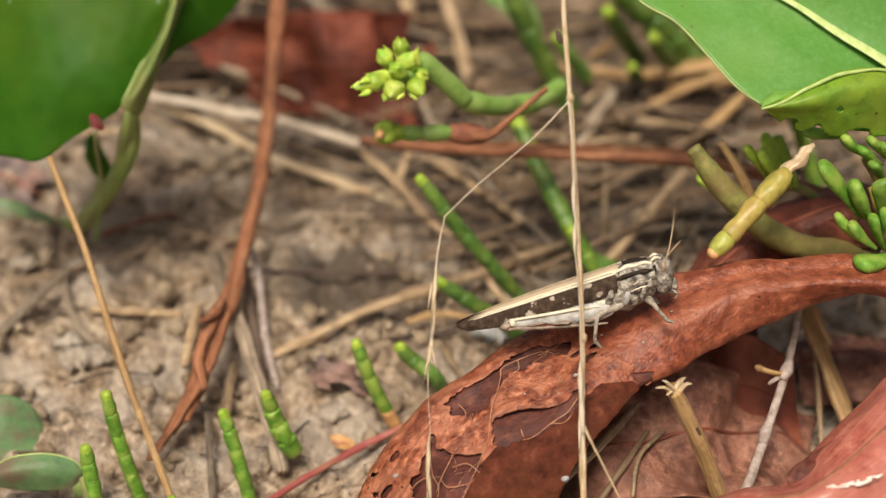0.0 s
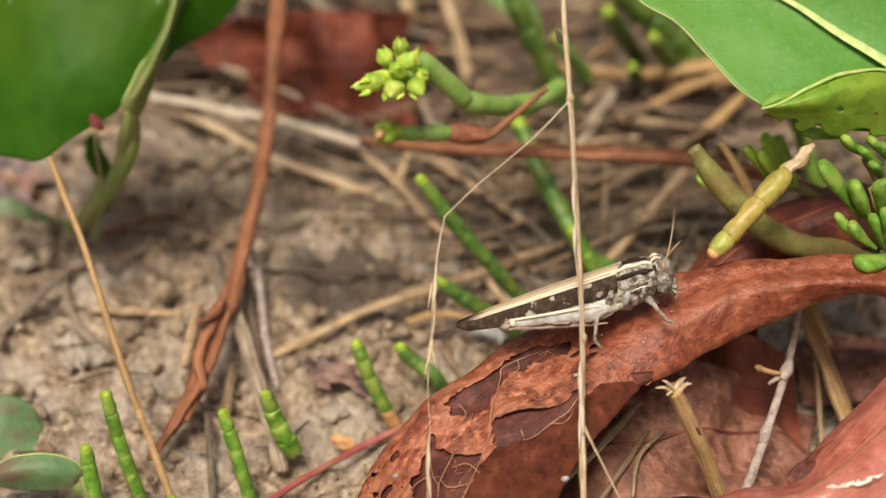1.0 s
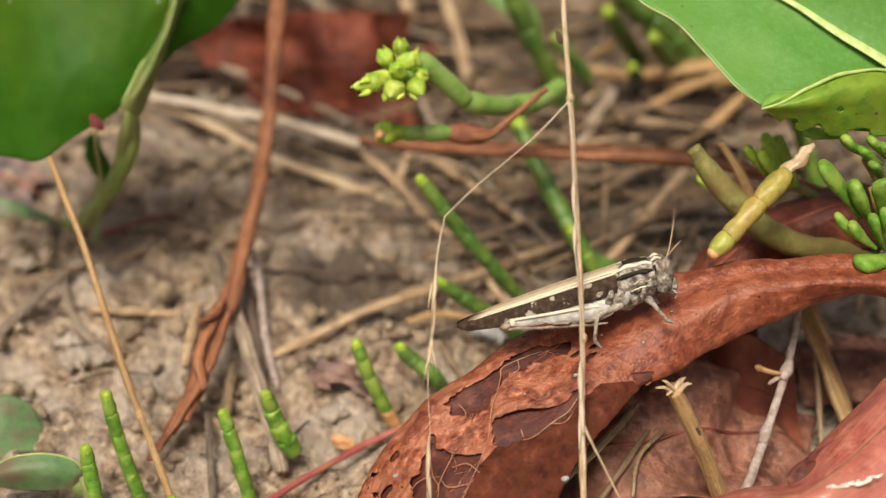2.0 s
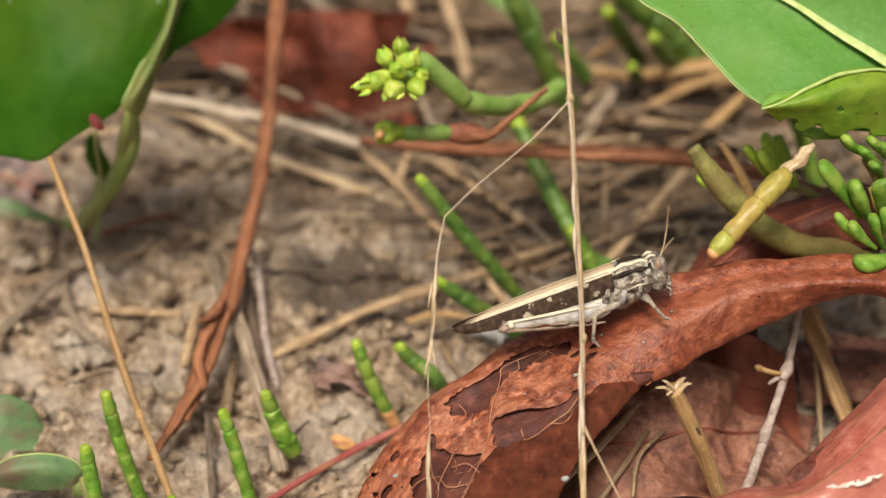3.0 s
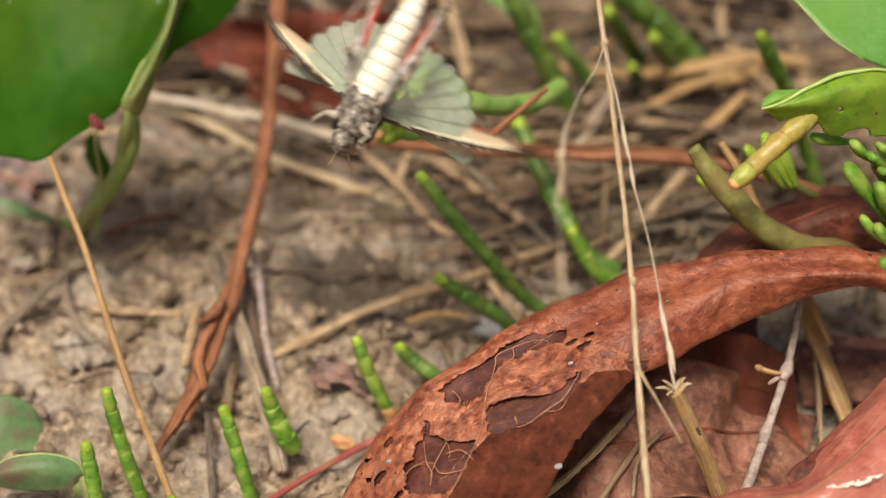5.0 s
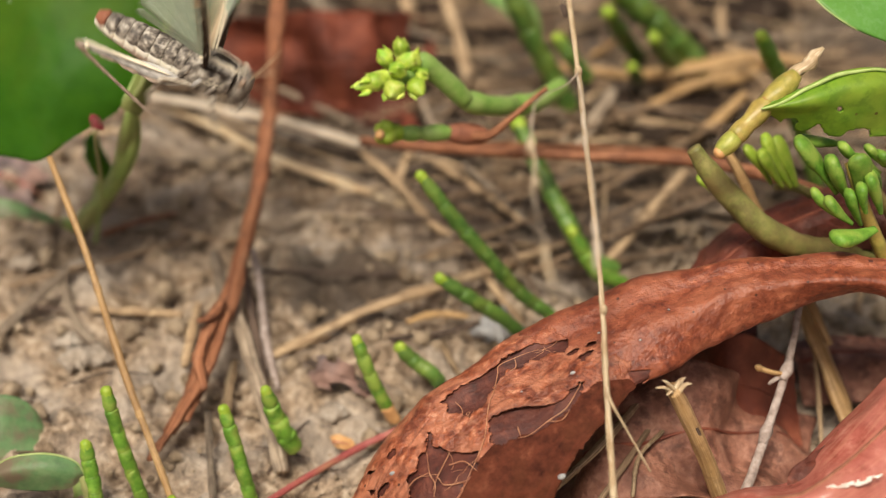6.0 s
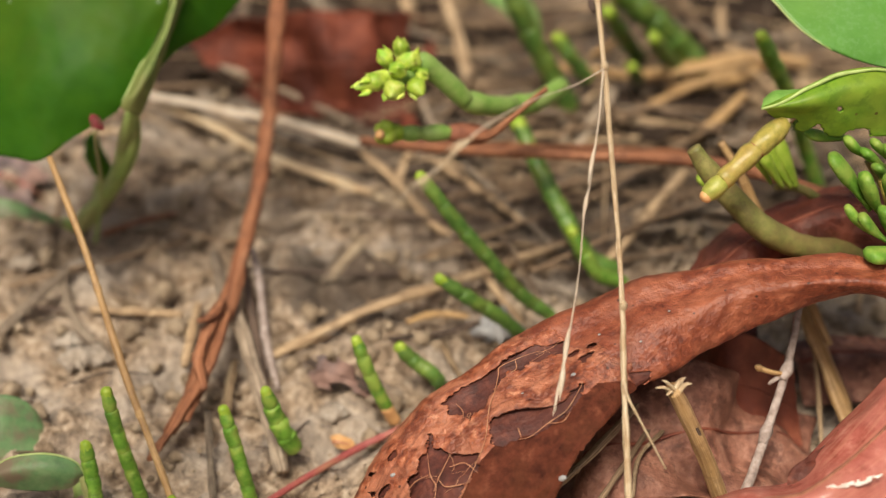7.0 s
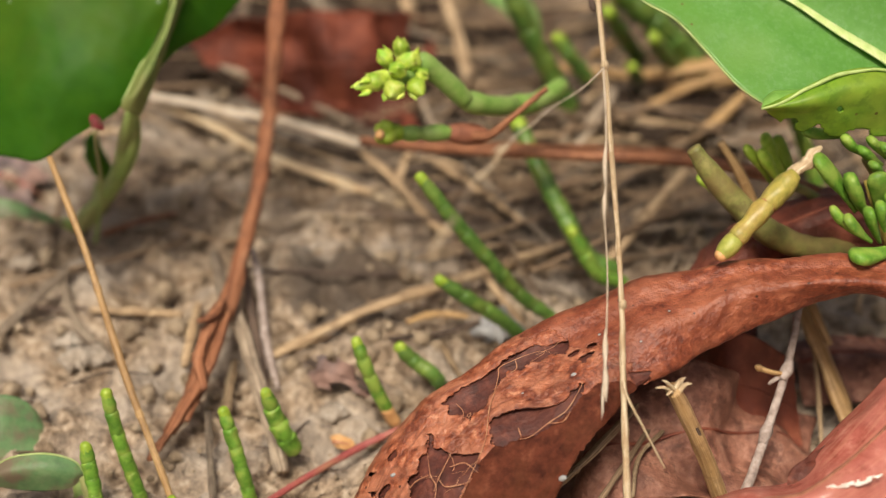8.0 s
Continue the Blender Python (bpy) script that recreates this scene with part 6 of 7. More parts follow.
# ---- small litter ----
def straw_points(rng, x, y, ln, r, high):
    a = rng.uniform(-0.7, 0.7) + (1.57 if rng.random() < 0.3 else 0)
    tilt = rng.uniform(-0.1, 0.14) if high else 0.0
    h = 11.0 * rng.random() ** 1.6 if high else 0.3
    pts = []
    for f in (-0.5, 0.0, 0.5):
        px, py = x + math.cos(a) * ln * f, y + math.sin(a) * ln * f
        pts.append((px, py, ground_z(px, py) + max(0.1, r * 0.4 + h * 0.5 + tilt * ln * f) + (rng.uniform(0, 0.5) if f == 0 else 0)))
    return pts


def litter():
    rng = random.Random(21)
    kinds = ((STRAW, "pale straw bit lying in the litter"), (STRAW_GREY, "weathered straw bit lying in the litter"),
             (STRAW_BROWN, "dull brown straw bit lying in the litter"), (DARK_TWIG, "dark twig bit lying in the litter"), (STRAW_BROWN, "long brown straw lying in the litter"))
    for k in range(200):
        back = k < 140
        x = rng.uniform(-5, 66) if back and k % 6 else rng.uniform(-62, 62)
        y = 38 + 125 * rng.random() if back else rng.uniform(-5, 75)
        ln = rng.uniform(12, 38) if back else rng.uniform(4, 12)
        r = 0.2 + 0.6 * rng.random() ** 1.5 if back else rng.uniform(0.15, 0.45)
        mat, text = kinds[k % 5]
        dark = mat is DARK_TWIG
        straw(straw_points(rng, x, y, ln, r, back), r, mat, text, name="twig" if dark else "straw", category="twig" if dark else "straw",
              group="twigs on the ground" if dark else "straws littering the ground", rough=0.3)
    for mat, text, count, seed in ((STRAW_BROWN, "mat of fine brown rotting straw behind the bare soil", 190, 4), (STRAW_GREY, "mat of fine grey straw behind the bare soil", 110, 9),
                                   (STRAW, "scatter of fine pale straw behind the bare soil", 90, 15)):
        rng = random.Random(seed)
        g = Geo()
        for k in range(count):
            x = rng.uniform(-2, 70) if k % 9 else rng.uniform(-66, 66)
            r = 0.15 + 0.5 * rng.random() ** 1.6
            tube(g, straw_points(rng, x, 40 + 125 * rng.random(), rng.uniform(9, 34), r, True), [r * 0.8, r, r, r * 0.7], 6, 10, 0.6, 0.3, 0.4, k)
        solid("straw_litter", g, mat, (20, 90, 0), text, "straw litter", kind="stuff")


litter()
straw([(19.9, 95.7, 3.0), (28.3, 92.6, 3.4), (34.7, 90.7, 4.0), (40.4, 91.6, 4.6), (45.4, 93.2, 5.0), (53.2, 94.8, 5.0), (62.0, 95.0, 4.0)], 1.35, STRAW_GOLD, "golden-brown runner stem winding through the litter", "runner_stem", "stem", "runner stems", flat=0.9, rough=0.3)
straw([(37.0, 89.0, 3.0), (42.7, 86.9, 4.4), (48.5, 88.5, 4.6), (54.1, 93.5, 4.0)], 1.2, STRAW_GOLD, "thick golden-brown stem piece beside a runner", "runner_stem", "stem", "runner stems", flat=0.85, rough=0.35)
straw([(20.8, 79.8, 2.5), (28.9, 77.5, 3.0), (36.5, 76.1, 3.0)], 0.95, STRAW, "long tan straw lying in the litter", flat=0.7)
straw([(49.7, 113.1, 6.0), (48.7, 107.2, 6.0), (48.8, 101.7, 5.0), (50.9, 99.1, 4.0), (54.0, 98.5, 3.0)], 0.8, STRAW, "bent tan straw in the litter", flat=0.7)
straw([(25.2, 97.5, 4.0), (27.5, 96.8, 6.0), (29.4, 96.0, 8.0)], 0.7, STRAW_GOLD, "short golden straw bit in the litter", flat=0.8)


def pebbles():
    rng = random.Random(3)
    for p, r in (((7.5, 26.9, -0.6), 4.0), ((-47.8, 19.1, 0.6), 3.7), ((-14.1, 9.2, -0.6), 2.2), ((-51.1, 23.8, -0.5), 2.0), ((-61.5, 43.5, -1.4), 2.4)):
        g = Geo()
        c = Vector(p)
        tube(g, [tuple(c + Vector((-r, 0, -0.2))), tuple(c + Vector((0, 0.3, 0.3))), tuple(c + Vector((r, 0.2, 0)))], [0.1, r * 0.45, r * 0.6, r * 0.65, r * 0.4, 0.1], 16, 24, 0.7, 0.9, 0.8, r)
        if r > 3.6 and p[0] > 0:
            solid("pebble", g, STONE, p, "smooth blue-grey pebble half sunk in soil", "pebble")
        else:
            solid("soil_clod", g, CLOD, p, "lumpy grey-tan clod of hard soil", "clod", "clods")


pebbles()


# ---- the grasshopper ----
def striped_wing():
    """Tan above, a cream line at the shoulder, dark brown flank with pale blotches."""
    m = surface("mottled_forewing", [(0.025, 0.015, 0.01), (0.05, 0.032, 0.022), (0.10, 0.066, 0.045)], 0.7, 5, rough=0.75, bump=0.03, bump_size=0.25, metal_like=0.12)
    nodes, links = m.node_tree.nodes, m.node_tree.links
    shader = nodes["Principled BSDF"]
    dark = shader.inputs["Base Color"].links[0].from_socket
    where = nodes.new("ShaderNodeTexCoord")
    split = nodes.new("ShaderNodeSeparateXYZ")
    links.new(where.outputs["UV"], split.inputs[0])
    stretch = nodes.new("ShaderNodeVectorMath")
    stretch.operation = "MULTIPLY"
    stretch.inputs[1].default_value = (0.5, 2.6, 1.0)
    links.new(where.outputs["UV"], stretch.inputs[0])
    blot = nodes.new("ShaderNodeTexNoise")
    blot.inputs["Scale"].default_value, blot.inputs["Detail"].default_value = 1.0, 3.0
    links.new(stretch.outputs[0], blot.inputs["Vector"])
    cut = nodes.new("ShaderNodeMapRange")
    cut.inputs["From Min"].default_value, cut.inputs["From Max"].default_value = 0.57, 0.61
    links.new(blot.outputs["Fac"], cut.inputs["Value"])
    fade = nodes.new("ShaderNodeMapRange")
    fade.inputs["From Min"].default_value, fade.inputs["From Max"].default_value = 15.5, 13.0
    links.new(split.outputs["X"], fade.inputs["Value"])
    only = nodes.new("ShaderNodeMath")
    only.operation = "MULTIPLY"
    links.new(cut.outputs[0], only.inputs[0])
    links.new(fade.outputs[0], only.inputs[1])
    blend = nodes.new("ShaderNodeMix")
    blend.data_type = "RGBA"
    links.new(only.outputs[0], blend.inputs["Factor"])
    links.new(dark, blend.inputs[6])
    blend.inputs[7].default_value = (0.42, 0.36, 0.28, 1)
    band = nodes.new("ShaderNodeValToRGB")
    for k, (at, tint) in enumerate(((0.0, (0.40, 0.30, 0.19)), (0.12, (0.52, 0.41, 0.28)), (0.33, (0.52, 0.40, 0.27)), (0.37, (0.74, 0.65, 0.47)), (0.46, (0.74, 0.65, 0.47)))):
        if k > 1:
            band.color_ramp.elements.new(at)
        band.color_ramp.elements[k].position = at
        band.color_ramp.elements[k].color = (*tint, 1)
    links.new(split.outputs["Y"], band.inputs["Fac"])
    flank = nodes.new("ShaderNodeMapRange")
    flank.inputs["From Min"].default_value, flank.inputs["From Max"].default_value = 0.43, 0.46
    links.new(split.outputs["Y"], flank.inputs["Value"])
    last = nodes.new("ShaderNodeMix")
    last.data_type = "RGBA"
    tip = nodes.new("ShaderNodeMapRange")
    tip.inputs["From Min"].default_value, tip.inputs["From Max"].default_value = 16.5, 19.0
    links.new(split.outputs["X"], tip.inputs["Value"])
    most = nodes.new("ShaderNodeMath")
    most.operation = "MAXIMUM"
    links.new(flank.outputs[0], most.inputs[0])
    links.new(tip.outputs[0], most.inputs[1])
    links.new(most.outputs[0], last.inputs["Factor"])
    links.new(band.outputs["Color"], last.inputs[6])
    links.new(blend.outputs[2], last.inputs[7])
    links.new(last.outputs[2], shader.inputs["Base Color"])
    return m


def clear_wing():
    m = surface("clear_hindwing", [(0.42, 0.48, 0.40), (0.60, 0.66, 0.56)], 1.2, 4, rough=0.3, bump=0.03, bump_size=0.3)
    nodes, links = m.node_tree.nodes, m.node_tree.links
    see = nodes.new("ShaderNodeBsdfTransparent")
    see.inputs["Color"].default_value = (0.93, 0.97, 0.90, 1)
    both = nodes.new("ShaderNodeMixShader")
    both.inputs["Fac"].default_value = 0.42
    links.new(see.outputs[0], both.inputs[1])
    links.new(nodes["Principled BSDF"].outputs[0], both.inputs[2])
    links.new(both.outputs[0], nodes["Material Output"].inputs["Surface"])
    return m


HIDE = surface("mottled_grey_hide", [(0.03, 0.024, 0.02), (0.12, 0.10, 0.082), (0.27, 0.235, 0.195), (0.52, 0.48, 0.41)], 0.75, 7, rough=0.55, bump=0.08, bump_size=0.25, spread_by=0.15)
BELLY = surface("cream_belly", [(0.74, 0.67, 0.52), (0.86, 0.81, 0.68), (0.90, 0.87, 0.78)], 1.2, 5, rough=0.5, bump=0.03)
DARK_HIDE = surface("dark_brown_hide", [(0.012, 0.009, 0.007), (0.025, 0.018, 0.013), (0.07, 0.05, 0.035)], 0.7, 5, rough=0.7, bump=0.03, metal_like=0.15)
CREAM = surface("cream_stripe", [(0.62, 0.54, 0.40), (0.80, 0.72, 0.56)], 0.8, 4, rough=0.5, bump=0.02)
THIGH = surface("pale_banded_thigh", [(0.12, 0.112, 0.10), (0.33, 0.31, 0.285), (0.48, 0.465, 0.44), (0.62, 0.60, 0.57)], 2.2, 5, rough=0.5, bump=0.04, bump_size=0.25, spread_by=0.14)
SHANK = surface("pale_grey_shank", [(0.10, 0.08, 0.06), (0.34, 0.29, 0.23), (0.50, 0.45, 0.37)], 0.9, 5, rough=0.6, bump=0.03, spread_by=0.16)
SHIN = surface("banded_brown_shin", [(0.06, 0.04, 0.03), (0.26, 0.19, 0.14), (0.42, 0.34, 0.27)], 1.0, 4, rough=0.5, bump=0.03)
SCARLET = surface("scarlet_shin", [(0.50, 0.05, 0.02), (0.68, 0.09, 0.04)], 1.0, 4, rough=0.45, bump=0.02)
EYE_BROWN = surface("brown_compound_eye", [(0.20, 0.13, 0.09), (0.36, 0.26, 0.18)], 0.4, 4, rough=0.3, bump=0.01, coat=0.3)
FOREWING, HINDWING = striped_wing(), clear_wing()


def grasshopper():
    ob = thing("grasshopper", (0, 0, 0), "mottled grey-brown grasshopper with cream stripes, perched on a dead leaf", "grasshopper")
    # abdomen rings, belly paler
    spine = spline([(4.5, 0, -0.6), (0, 0, -0.6), (-5, 0, -0.55), (-9.6, 0, -0.35)], 10)
    wide = (2.05, 2.1, 2.1, 2.05, 2.0, 1.9, 1.75, 1.55, 1.25, 0.7)
    for k in range(9):
        g = Geo()
        a, b = Vector(spine[k]), Vector(spine[k + 1])
        tube(g, [tuple(a), tuple(b - (b - a) * 0.04)], [wide[k] * 0.95, wide[k], (wide[k] + wide[k + 1]) * 0.5, wide[k + 1] * 0.97], 14, 7)
        ring = part("abdomen_ring", g, HIDE if k < 8 else DEAD_BACK, ob)
        g = Geo()
        tube(g, [tuple(a + Vector((0, 0, -0.5))), tuple(b + Vector((0.05, 0, -0.5)))], [wide[k] * 0.96, (wide[k] + wide[k + 1]) * 0.49, wide[k + 1] * 0.965], 14, 6)
        part("belly_plate", g, BELLY, ring, "cream belly plate")
    g = Geo()
    tube(g, [(2.0, 0, -0.7), (5, 0, -0.8), (8.6, 0, -0.5)], [1.7, 2.25, 2.3, 2.0, 1.5], 14, 20, 1.08, 0.12, 1.2)
    chest = part("thorax", g, HIDE, ob)
    g = Geo()
    tube(g, [(2.2, 0, -1.5), (5, 0, -1.75), (8.2, 0, -1.3)], [1.0, 1.5, 1.5, 1.3, 0.8], 12, 16, 0.95, 0.1, 0.8)
    part("breast_plate", g, BELLY, chest, "cream breast")
    for k, (x, z) in enumerate(((3.2, -0.6), (5.2, -0.9), (7.2, -0.9))):
        for s in (-1, 1):
            g = Geo()
            bead(g, (x + 0.6, s * 1.6, z + 1.1), (x - 0.5, s * 2.0, z - 1.3), 0.7, 8, 0.7)
            part("side_plate", g, HIDE if k != 1 else THIGH, ob)
    # saddle behind the head
    g = Geo()
    rail = lambda y, z, dip: [(9.0, y * 0.86, z * 0.92 + dip), (7.4, y, z + dip), (5.8, y * 1.06, z * 1.02 + dip), (4.2, y * 0.9, z * 0.9 + dip + 0.1)]
    sheet(g, [rail(-2.1, -0.9, 0), rail(-2.2, 0.6, 0), rail(-1.35, 1.8, 0), rail(0, 2.2, 0), rail(1.35, 1.8, 0), rail(2.2, 0.6, 0), rail(2.1, -0.9, 0)], 18, 40, 0.25, None, 0.05, 1.0, 0.05, 0.5)
    saddle = part("pronotum", g, HIDE, ob, "saddle-shaped shield, mottled grey")
    for s in (-1, 1):
        g = Geo()
        tube(g, [(9.0, s * 1.15, 1.74), (8.0, s * 1.05, 2.02), (7.0, s * 1.4, 2.0), (6.0, s * 1.2, 2.1), (5.2, s * 1.6, 1.95), (4.2, s * 1.55, 1.75)], [0.3, 0.42, 0.34, 0.46, 0.34, 0.25], 7, 24, 0.55, 0.35, 1.3, s)
        part("stripe", g, CREAM, saddle, "cream stripe")
        g = Geo()
        tube(g, [(8.9, s * 1.75, 1.05), (7.4, s * 1.95, 1.25), (5.8, s * 2.02, 1.2), (4.6, s * 1.95, 1.0)], [0.25, 0.72, 0.5, 0.74, 0.3], 7, 20, 0.45, 0.35, 1.0)
        part("dark_band", g, DARK_HIDE, saddle, "dark brown band")
        g = Geo()
        tube(g, [(8.7, s * 1.98, 0.35), (7.9, s * 2.15, 0.0), (7.2, s * 2.24, 0.45), (6.4, s * 2.3, 0.1), (5.4, s * 2.25, 0.4), (4.6, s * 2.2, 0.1)], [0.1, 0.22, 0.16, 0.24, 0.18, 0.08], 7, 22, 0.5, 0.6, 1.6)
        tube(g, [(8.3, s * 2.02, -0.6), (7.0, s * 2.28, -0.5), (5.6, s * 2.28, -0.75)], [0.1, 0.2, 0.22, 0.08], 7, 12, 0.5, 0.3, 1.2)
        part("pale_streak", g, CREAM, saddle)
        g = Geo()
        tube(g, [(8.6, s * 0.35, 2.15), (7.0, s * 0.4, 2.34), (5.6, s * 0.5, 2.34)], [0.2, 0.5, 0.3], 7, 10, 0.4)
        part("dark_band", g, DARK_HIDE, saddle)
    # head
    g = Geo()
    tube(g, [(9.9, 0, 2.2), (9.9, 0, 1.3), (9.8, 0, -0.2), (9.5, 0, -1.7), (9.3, 0, -2.5)], [0.5, 1.2, 1.45, 1.5, 1.4, 1.15, 0.5], 14, 24, 0.95, 0.05, 1.0, facing=(1, 0, 0))
    head = part("head", g, HIDE, ob, "blunt mottled head")
    for s in (-1, 1):
        g = Geo()
        bead(g, (10.25, s * 1.05, 1.65), (9.95, s * 1.22, 0.35), 0.56, 10, 0.7)
        part("eye", g, EYE_BROWN, head, "brown oval eye")
        g = Geo()
        tube(g, [(10.5, s * 0.4, 1.3), (11.4, s * 0.8, 3.0 if s < 0 else 2.0), (12.3, s * 1.0, 5.2 if s < 0 else 2.6), (13.0, s * 1.2, 7.4 if s < 0 else 3.0)], [0.12, 0.09, 0.08, 0.04], 6, 24, 1, 0.1, 2.0)
        part("antenna", g, STALK, head, "thin tan antenna")
        g = Geo()
        tube(g, [(8.9, s * 0.95, 1.95), (9.5, s * 0.85, 2.2), (10.2, s * 0.6, 1.9)], [0.15, 0.22, 0.12], 6, 10)
        part("stripe", g, CREAM, head)
        g = Geo()
        tube(g, [(8.9, s * 1.45, 1.2), (9.3, s * 1.5, 1.2)], [0.3, 0.35], 6, 6)
        part("dark_band", g, DARK_HIDE, head)
        g = Geo()
        tube(g, [(10.5, s * 0.5, -2.1), (11.0, s * 0.7, -2.7), (10.6, s * 0.8, -3.2)], [0.14, 0.14, 0.08], 6, 8)
        part("palp", g, HIDE, head)
    g = Geo()
    bead(g, (10.75, 0, -0.6), (10.4, 0, -2.7), 0.8, 9, 0.6)
    part("mouth", g, HIDE, head)
    wings, legs = [], []
    for s in (-1, 1):
        root = (4.6, s * 1.1, 1.6)
        g = Geo()
        sheet(g, [[(5.0, s * 0.15, 2.3), (-2, s * 0.12, 1.78), (-9, s * 0.15, 1.05), (-14.6, s * 0.5, 0.25)],
                  [(5.0, s * 1.0, 2.2), (-2, s * 1.1, 1.68), (-9, s * 0.95, 0.95), (-15.0, s * 0.6, 0.12)],
                  [(5.0, s * 1.7, 1.75), (-2, s * 1.85, 1.3), (-9, s * 1.55, 0.68), (-15.2, s * 0.75, -0.05)],
                  [(4.7, s * 2.1, 0.75), (-2, s * 2.3, 0.3), (-9, s * 1.9, -0.1), (-14.9, s * 0.85, -0.4)],
                  [(4.2, s * 2.15, -0.5), (-2, s * 2.4, -0.95), (-9, s * 2.05, -1.2), (-13.9, s * 0.95, -0.95)]], 60, 26, 0.1, None, 0.0, 3.0, 0.06, 0.6)
        cover = part("forewing", g, FOREWING, ob, "narrow forewing, cream edge, brown blotched flank", pivot=root)
        g = Geo()
        tube(g, [(4.6, s * 1.78, 1.72), (-2, s * 1.93, 1.3), (-8, s * 1.66, 0.8), (-13.0, s * 1.1, 0.25)], [0.2, 0.3, 0.26, 0.06], 6, 24, 0.6)
        part("wing_vein", g, CREAM, cover, "cream wing edge")
        wings.append((cover, s, root, 78.0, 0))
        for k in range(8):
            g = Geo()
            ln = 13.5 - 0.55 * k
            y = s * (0.95 - 0.05 * k)
            rows = []
            for f in (-1.0, 0.0, 1.0):
                a = radians(5.3 * f - 7)
                rows.append([(4.4 - ln * r * math.cos(a), y, 1.3 + ln * r * math.sin(a)) for r in (0.04, 0.35, 0.7, 0.94)])
            rows[1][-1] = (4.4 - ln * math.cos(radians(7)), y, 1.3 - ln * math.sin(radians(7)))
            sheet(g, rows, 12, 7, 0.03)
            fan = part("hindwing_fold", g, HINDWING, ob, "clear greenish hindwing fold", pivot=(4.4, y, 1.3))
            wings.append((fan, s, (4.4, y, 1.3), 82.0 - 10.3 * k, 90))
        # hind leg
        hip, knee = (3.2, s * 2.35, -2.3), (-9.3, s * 2.8, -0.8)
        g = Geo()
        tube(g, [hip, (-3, s * 2.7, -1.6), knee], [0.5, 0.95, 1.15, 1.18, 1.08, 0.9, 0.72, 0.58, 0.5, 0.54, 0.62, 0.3], 12, 40, 0.5, facing=(0, s, 0.0))
        thigh = part("hind_thigh", g, THIGH, ob, "stout pale hind thigh with dark bands", pivot=hip)
        g = Geo()
        tube(g, [(2.0, s * 2.85, -1.45), (-1.0, s * 3.0, -1.0), (-4, s * 3.0, -0.8), (-8.8, s * 3.0, -0.42)], [0.1, 0.36, 0.42, 0.38, 0.32, 0.34], 6, 24, 0.5)
        part("ridge", g, CREAM, thigh, "cream ridge")
        g = Geo()
        tube(g, [(1.0, s * 2.15, -2.3), (-3, s * 2.32, -1.9), (-8.0, s * 2.5, -1.15)], [0.15, 0.66, 0.6, 0.15], 8, 16, 0.4, facing=(0, s, 0))
        part("inner_patch", g, SCARLET, thigh, "scarlet inner face")
        g = Geo()
        bead(g, (-8.5, s * 2.9, -0.85), (-10.1, s * 2.9, -1.1), 0.6, 9, 0.7)
        part("knee", g, SHIN, thigh, "brown knee")
        g = Geo()
        tube(g, [(-8.2, s * 2.92, -0.78), (-8.75, s * 2.92, -0.85)], [0.5, 0.66, 0.5], 9, 6, 0.8)
        part("knee_ring", g, CREAM, thigh, "cream ring before the knee")
        for x, z, r in ((0.2, -2.75, 0.5), (-2.6, -2.3, 0.5), (-5.4, -1.75, 0.36)):
            g = Geo()
            tube(g, [(x + 0.9, s * 3.02, z - 0.05), (x, s * 3.2, z + 0.1), (x - 1.5, s * 3.2, z + 0.3)], [0.08, r, r * 0.8, 0.08], 7, 12, 0.5, 0.6, 1.2, x)
            part("dark_band", g, SHIN, thigh)
        g = Geo()
        tube(g, [(-9.5, s * 2.9, -1.3), (-5, s * 2.95, -2.25), (0.4, s * 3.0, -3.25)], [0.28, 0.22, 0.2, 0.24], 8, 24, 1, 0.1, 2.0)
        for q in range(7):
            x = -6.5 + q * 0.95
            tube(g, [(x, s * 2.95, -1.95 - 0.17 * q), (x + 0.25, s * 3.2, -2.4 - 0.17 * q)], [0.07, 0.02], 4, 3)
        tube(g, [(0.4, s * 3.0, -3.25), (1.2, s * 3.0, -3.4), (2.3, s * 3.1, -3.5)], [0.24, 0.18, 0.1], 6, 10)
        shin = part("hind_shin", g, SHIN, thigh, "spiny brown hind shin", pivot=(-9.5, s * 2.9, -1.2))
        legs.append((thigh, shin, s, hip, tuple(Vector((-9.5, s * 2.9, -1.2)) - Vector(hip))))
        # walking legs
        for name, hipx, kneep, ankle, foot in (("middle_leg", (4.6, s * 1.7, -2.2), (1.2, s * 3.2, -2.4), (0.3, s * 3.4, -5.2), (0.9, s * 3.6, -6.2)),
                                               ("front_leg", (7.4, s * 1.4, -2.3), (7.9, s * 2.9, -2.6), (9.0, s * 3.0, -4.9), (9.8, s * 3.1, -5.4))):
            g = Geo()
            tube(g, [hipx, tuple(Vector(hipx).lerp(Vector(kneep), 0.5) + Vector((0, 0, 0.15))), kneep], [0.42, 0.52, 0.46, 0.34], 8, 14, 0.9, 0.1, 2.0)
            tube(g, [kneep, tuple(Vector(kneep).lerp(Vector(ankle), 0.5)), ankle], [0.34, 0.28, 0.25, 0.27], 8, 14, 0.9, 0.1, 2.0)
            tube(g, [ankle, tuple(Vector(ankle).lerp(Vector(foot), 0.5)), foot], [0.24, 0.2, 0.1], 6, 8)
            part(name, g, SHANK, ob)
    return ob, wings, legs


HOPPER, WINGS, LEGS = grasshopper()
HOPPER.scale = (0.94, 0.94, 0.94)


# ---- what moves ----
# The swaying goes on in a plane that leans back by 35 degrees.
SIDE, RISE, AWAY = Vector((1, 0, 0)), Vector((0, 0.5736, 0.8192)), Vector((0, 0.8192, -0.5736))


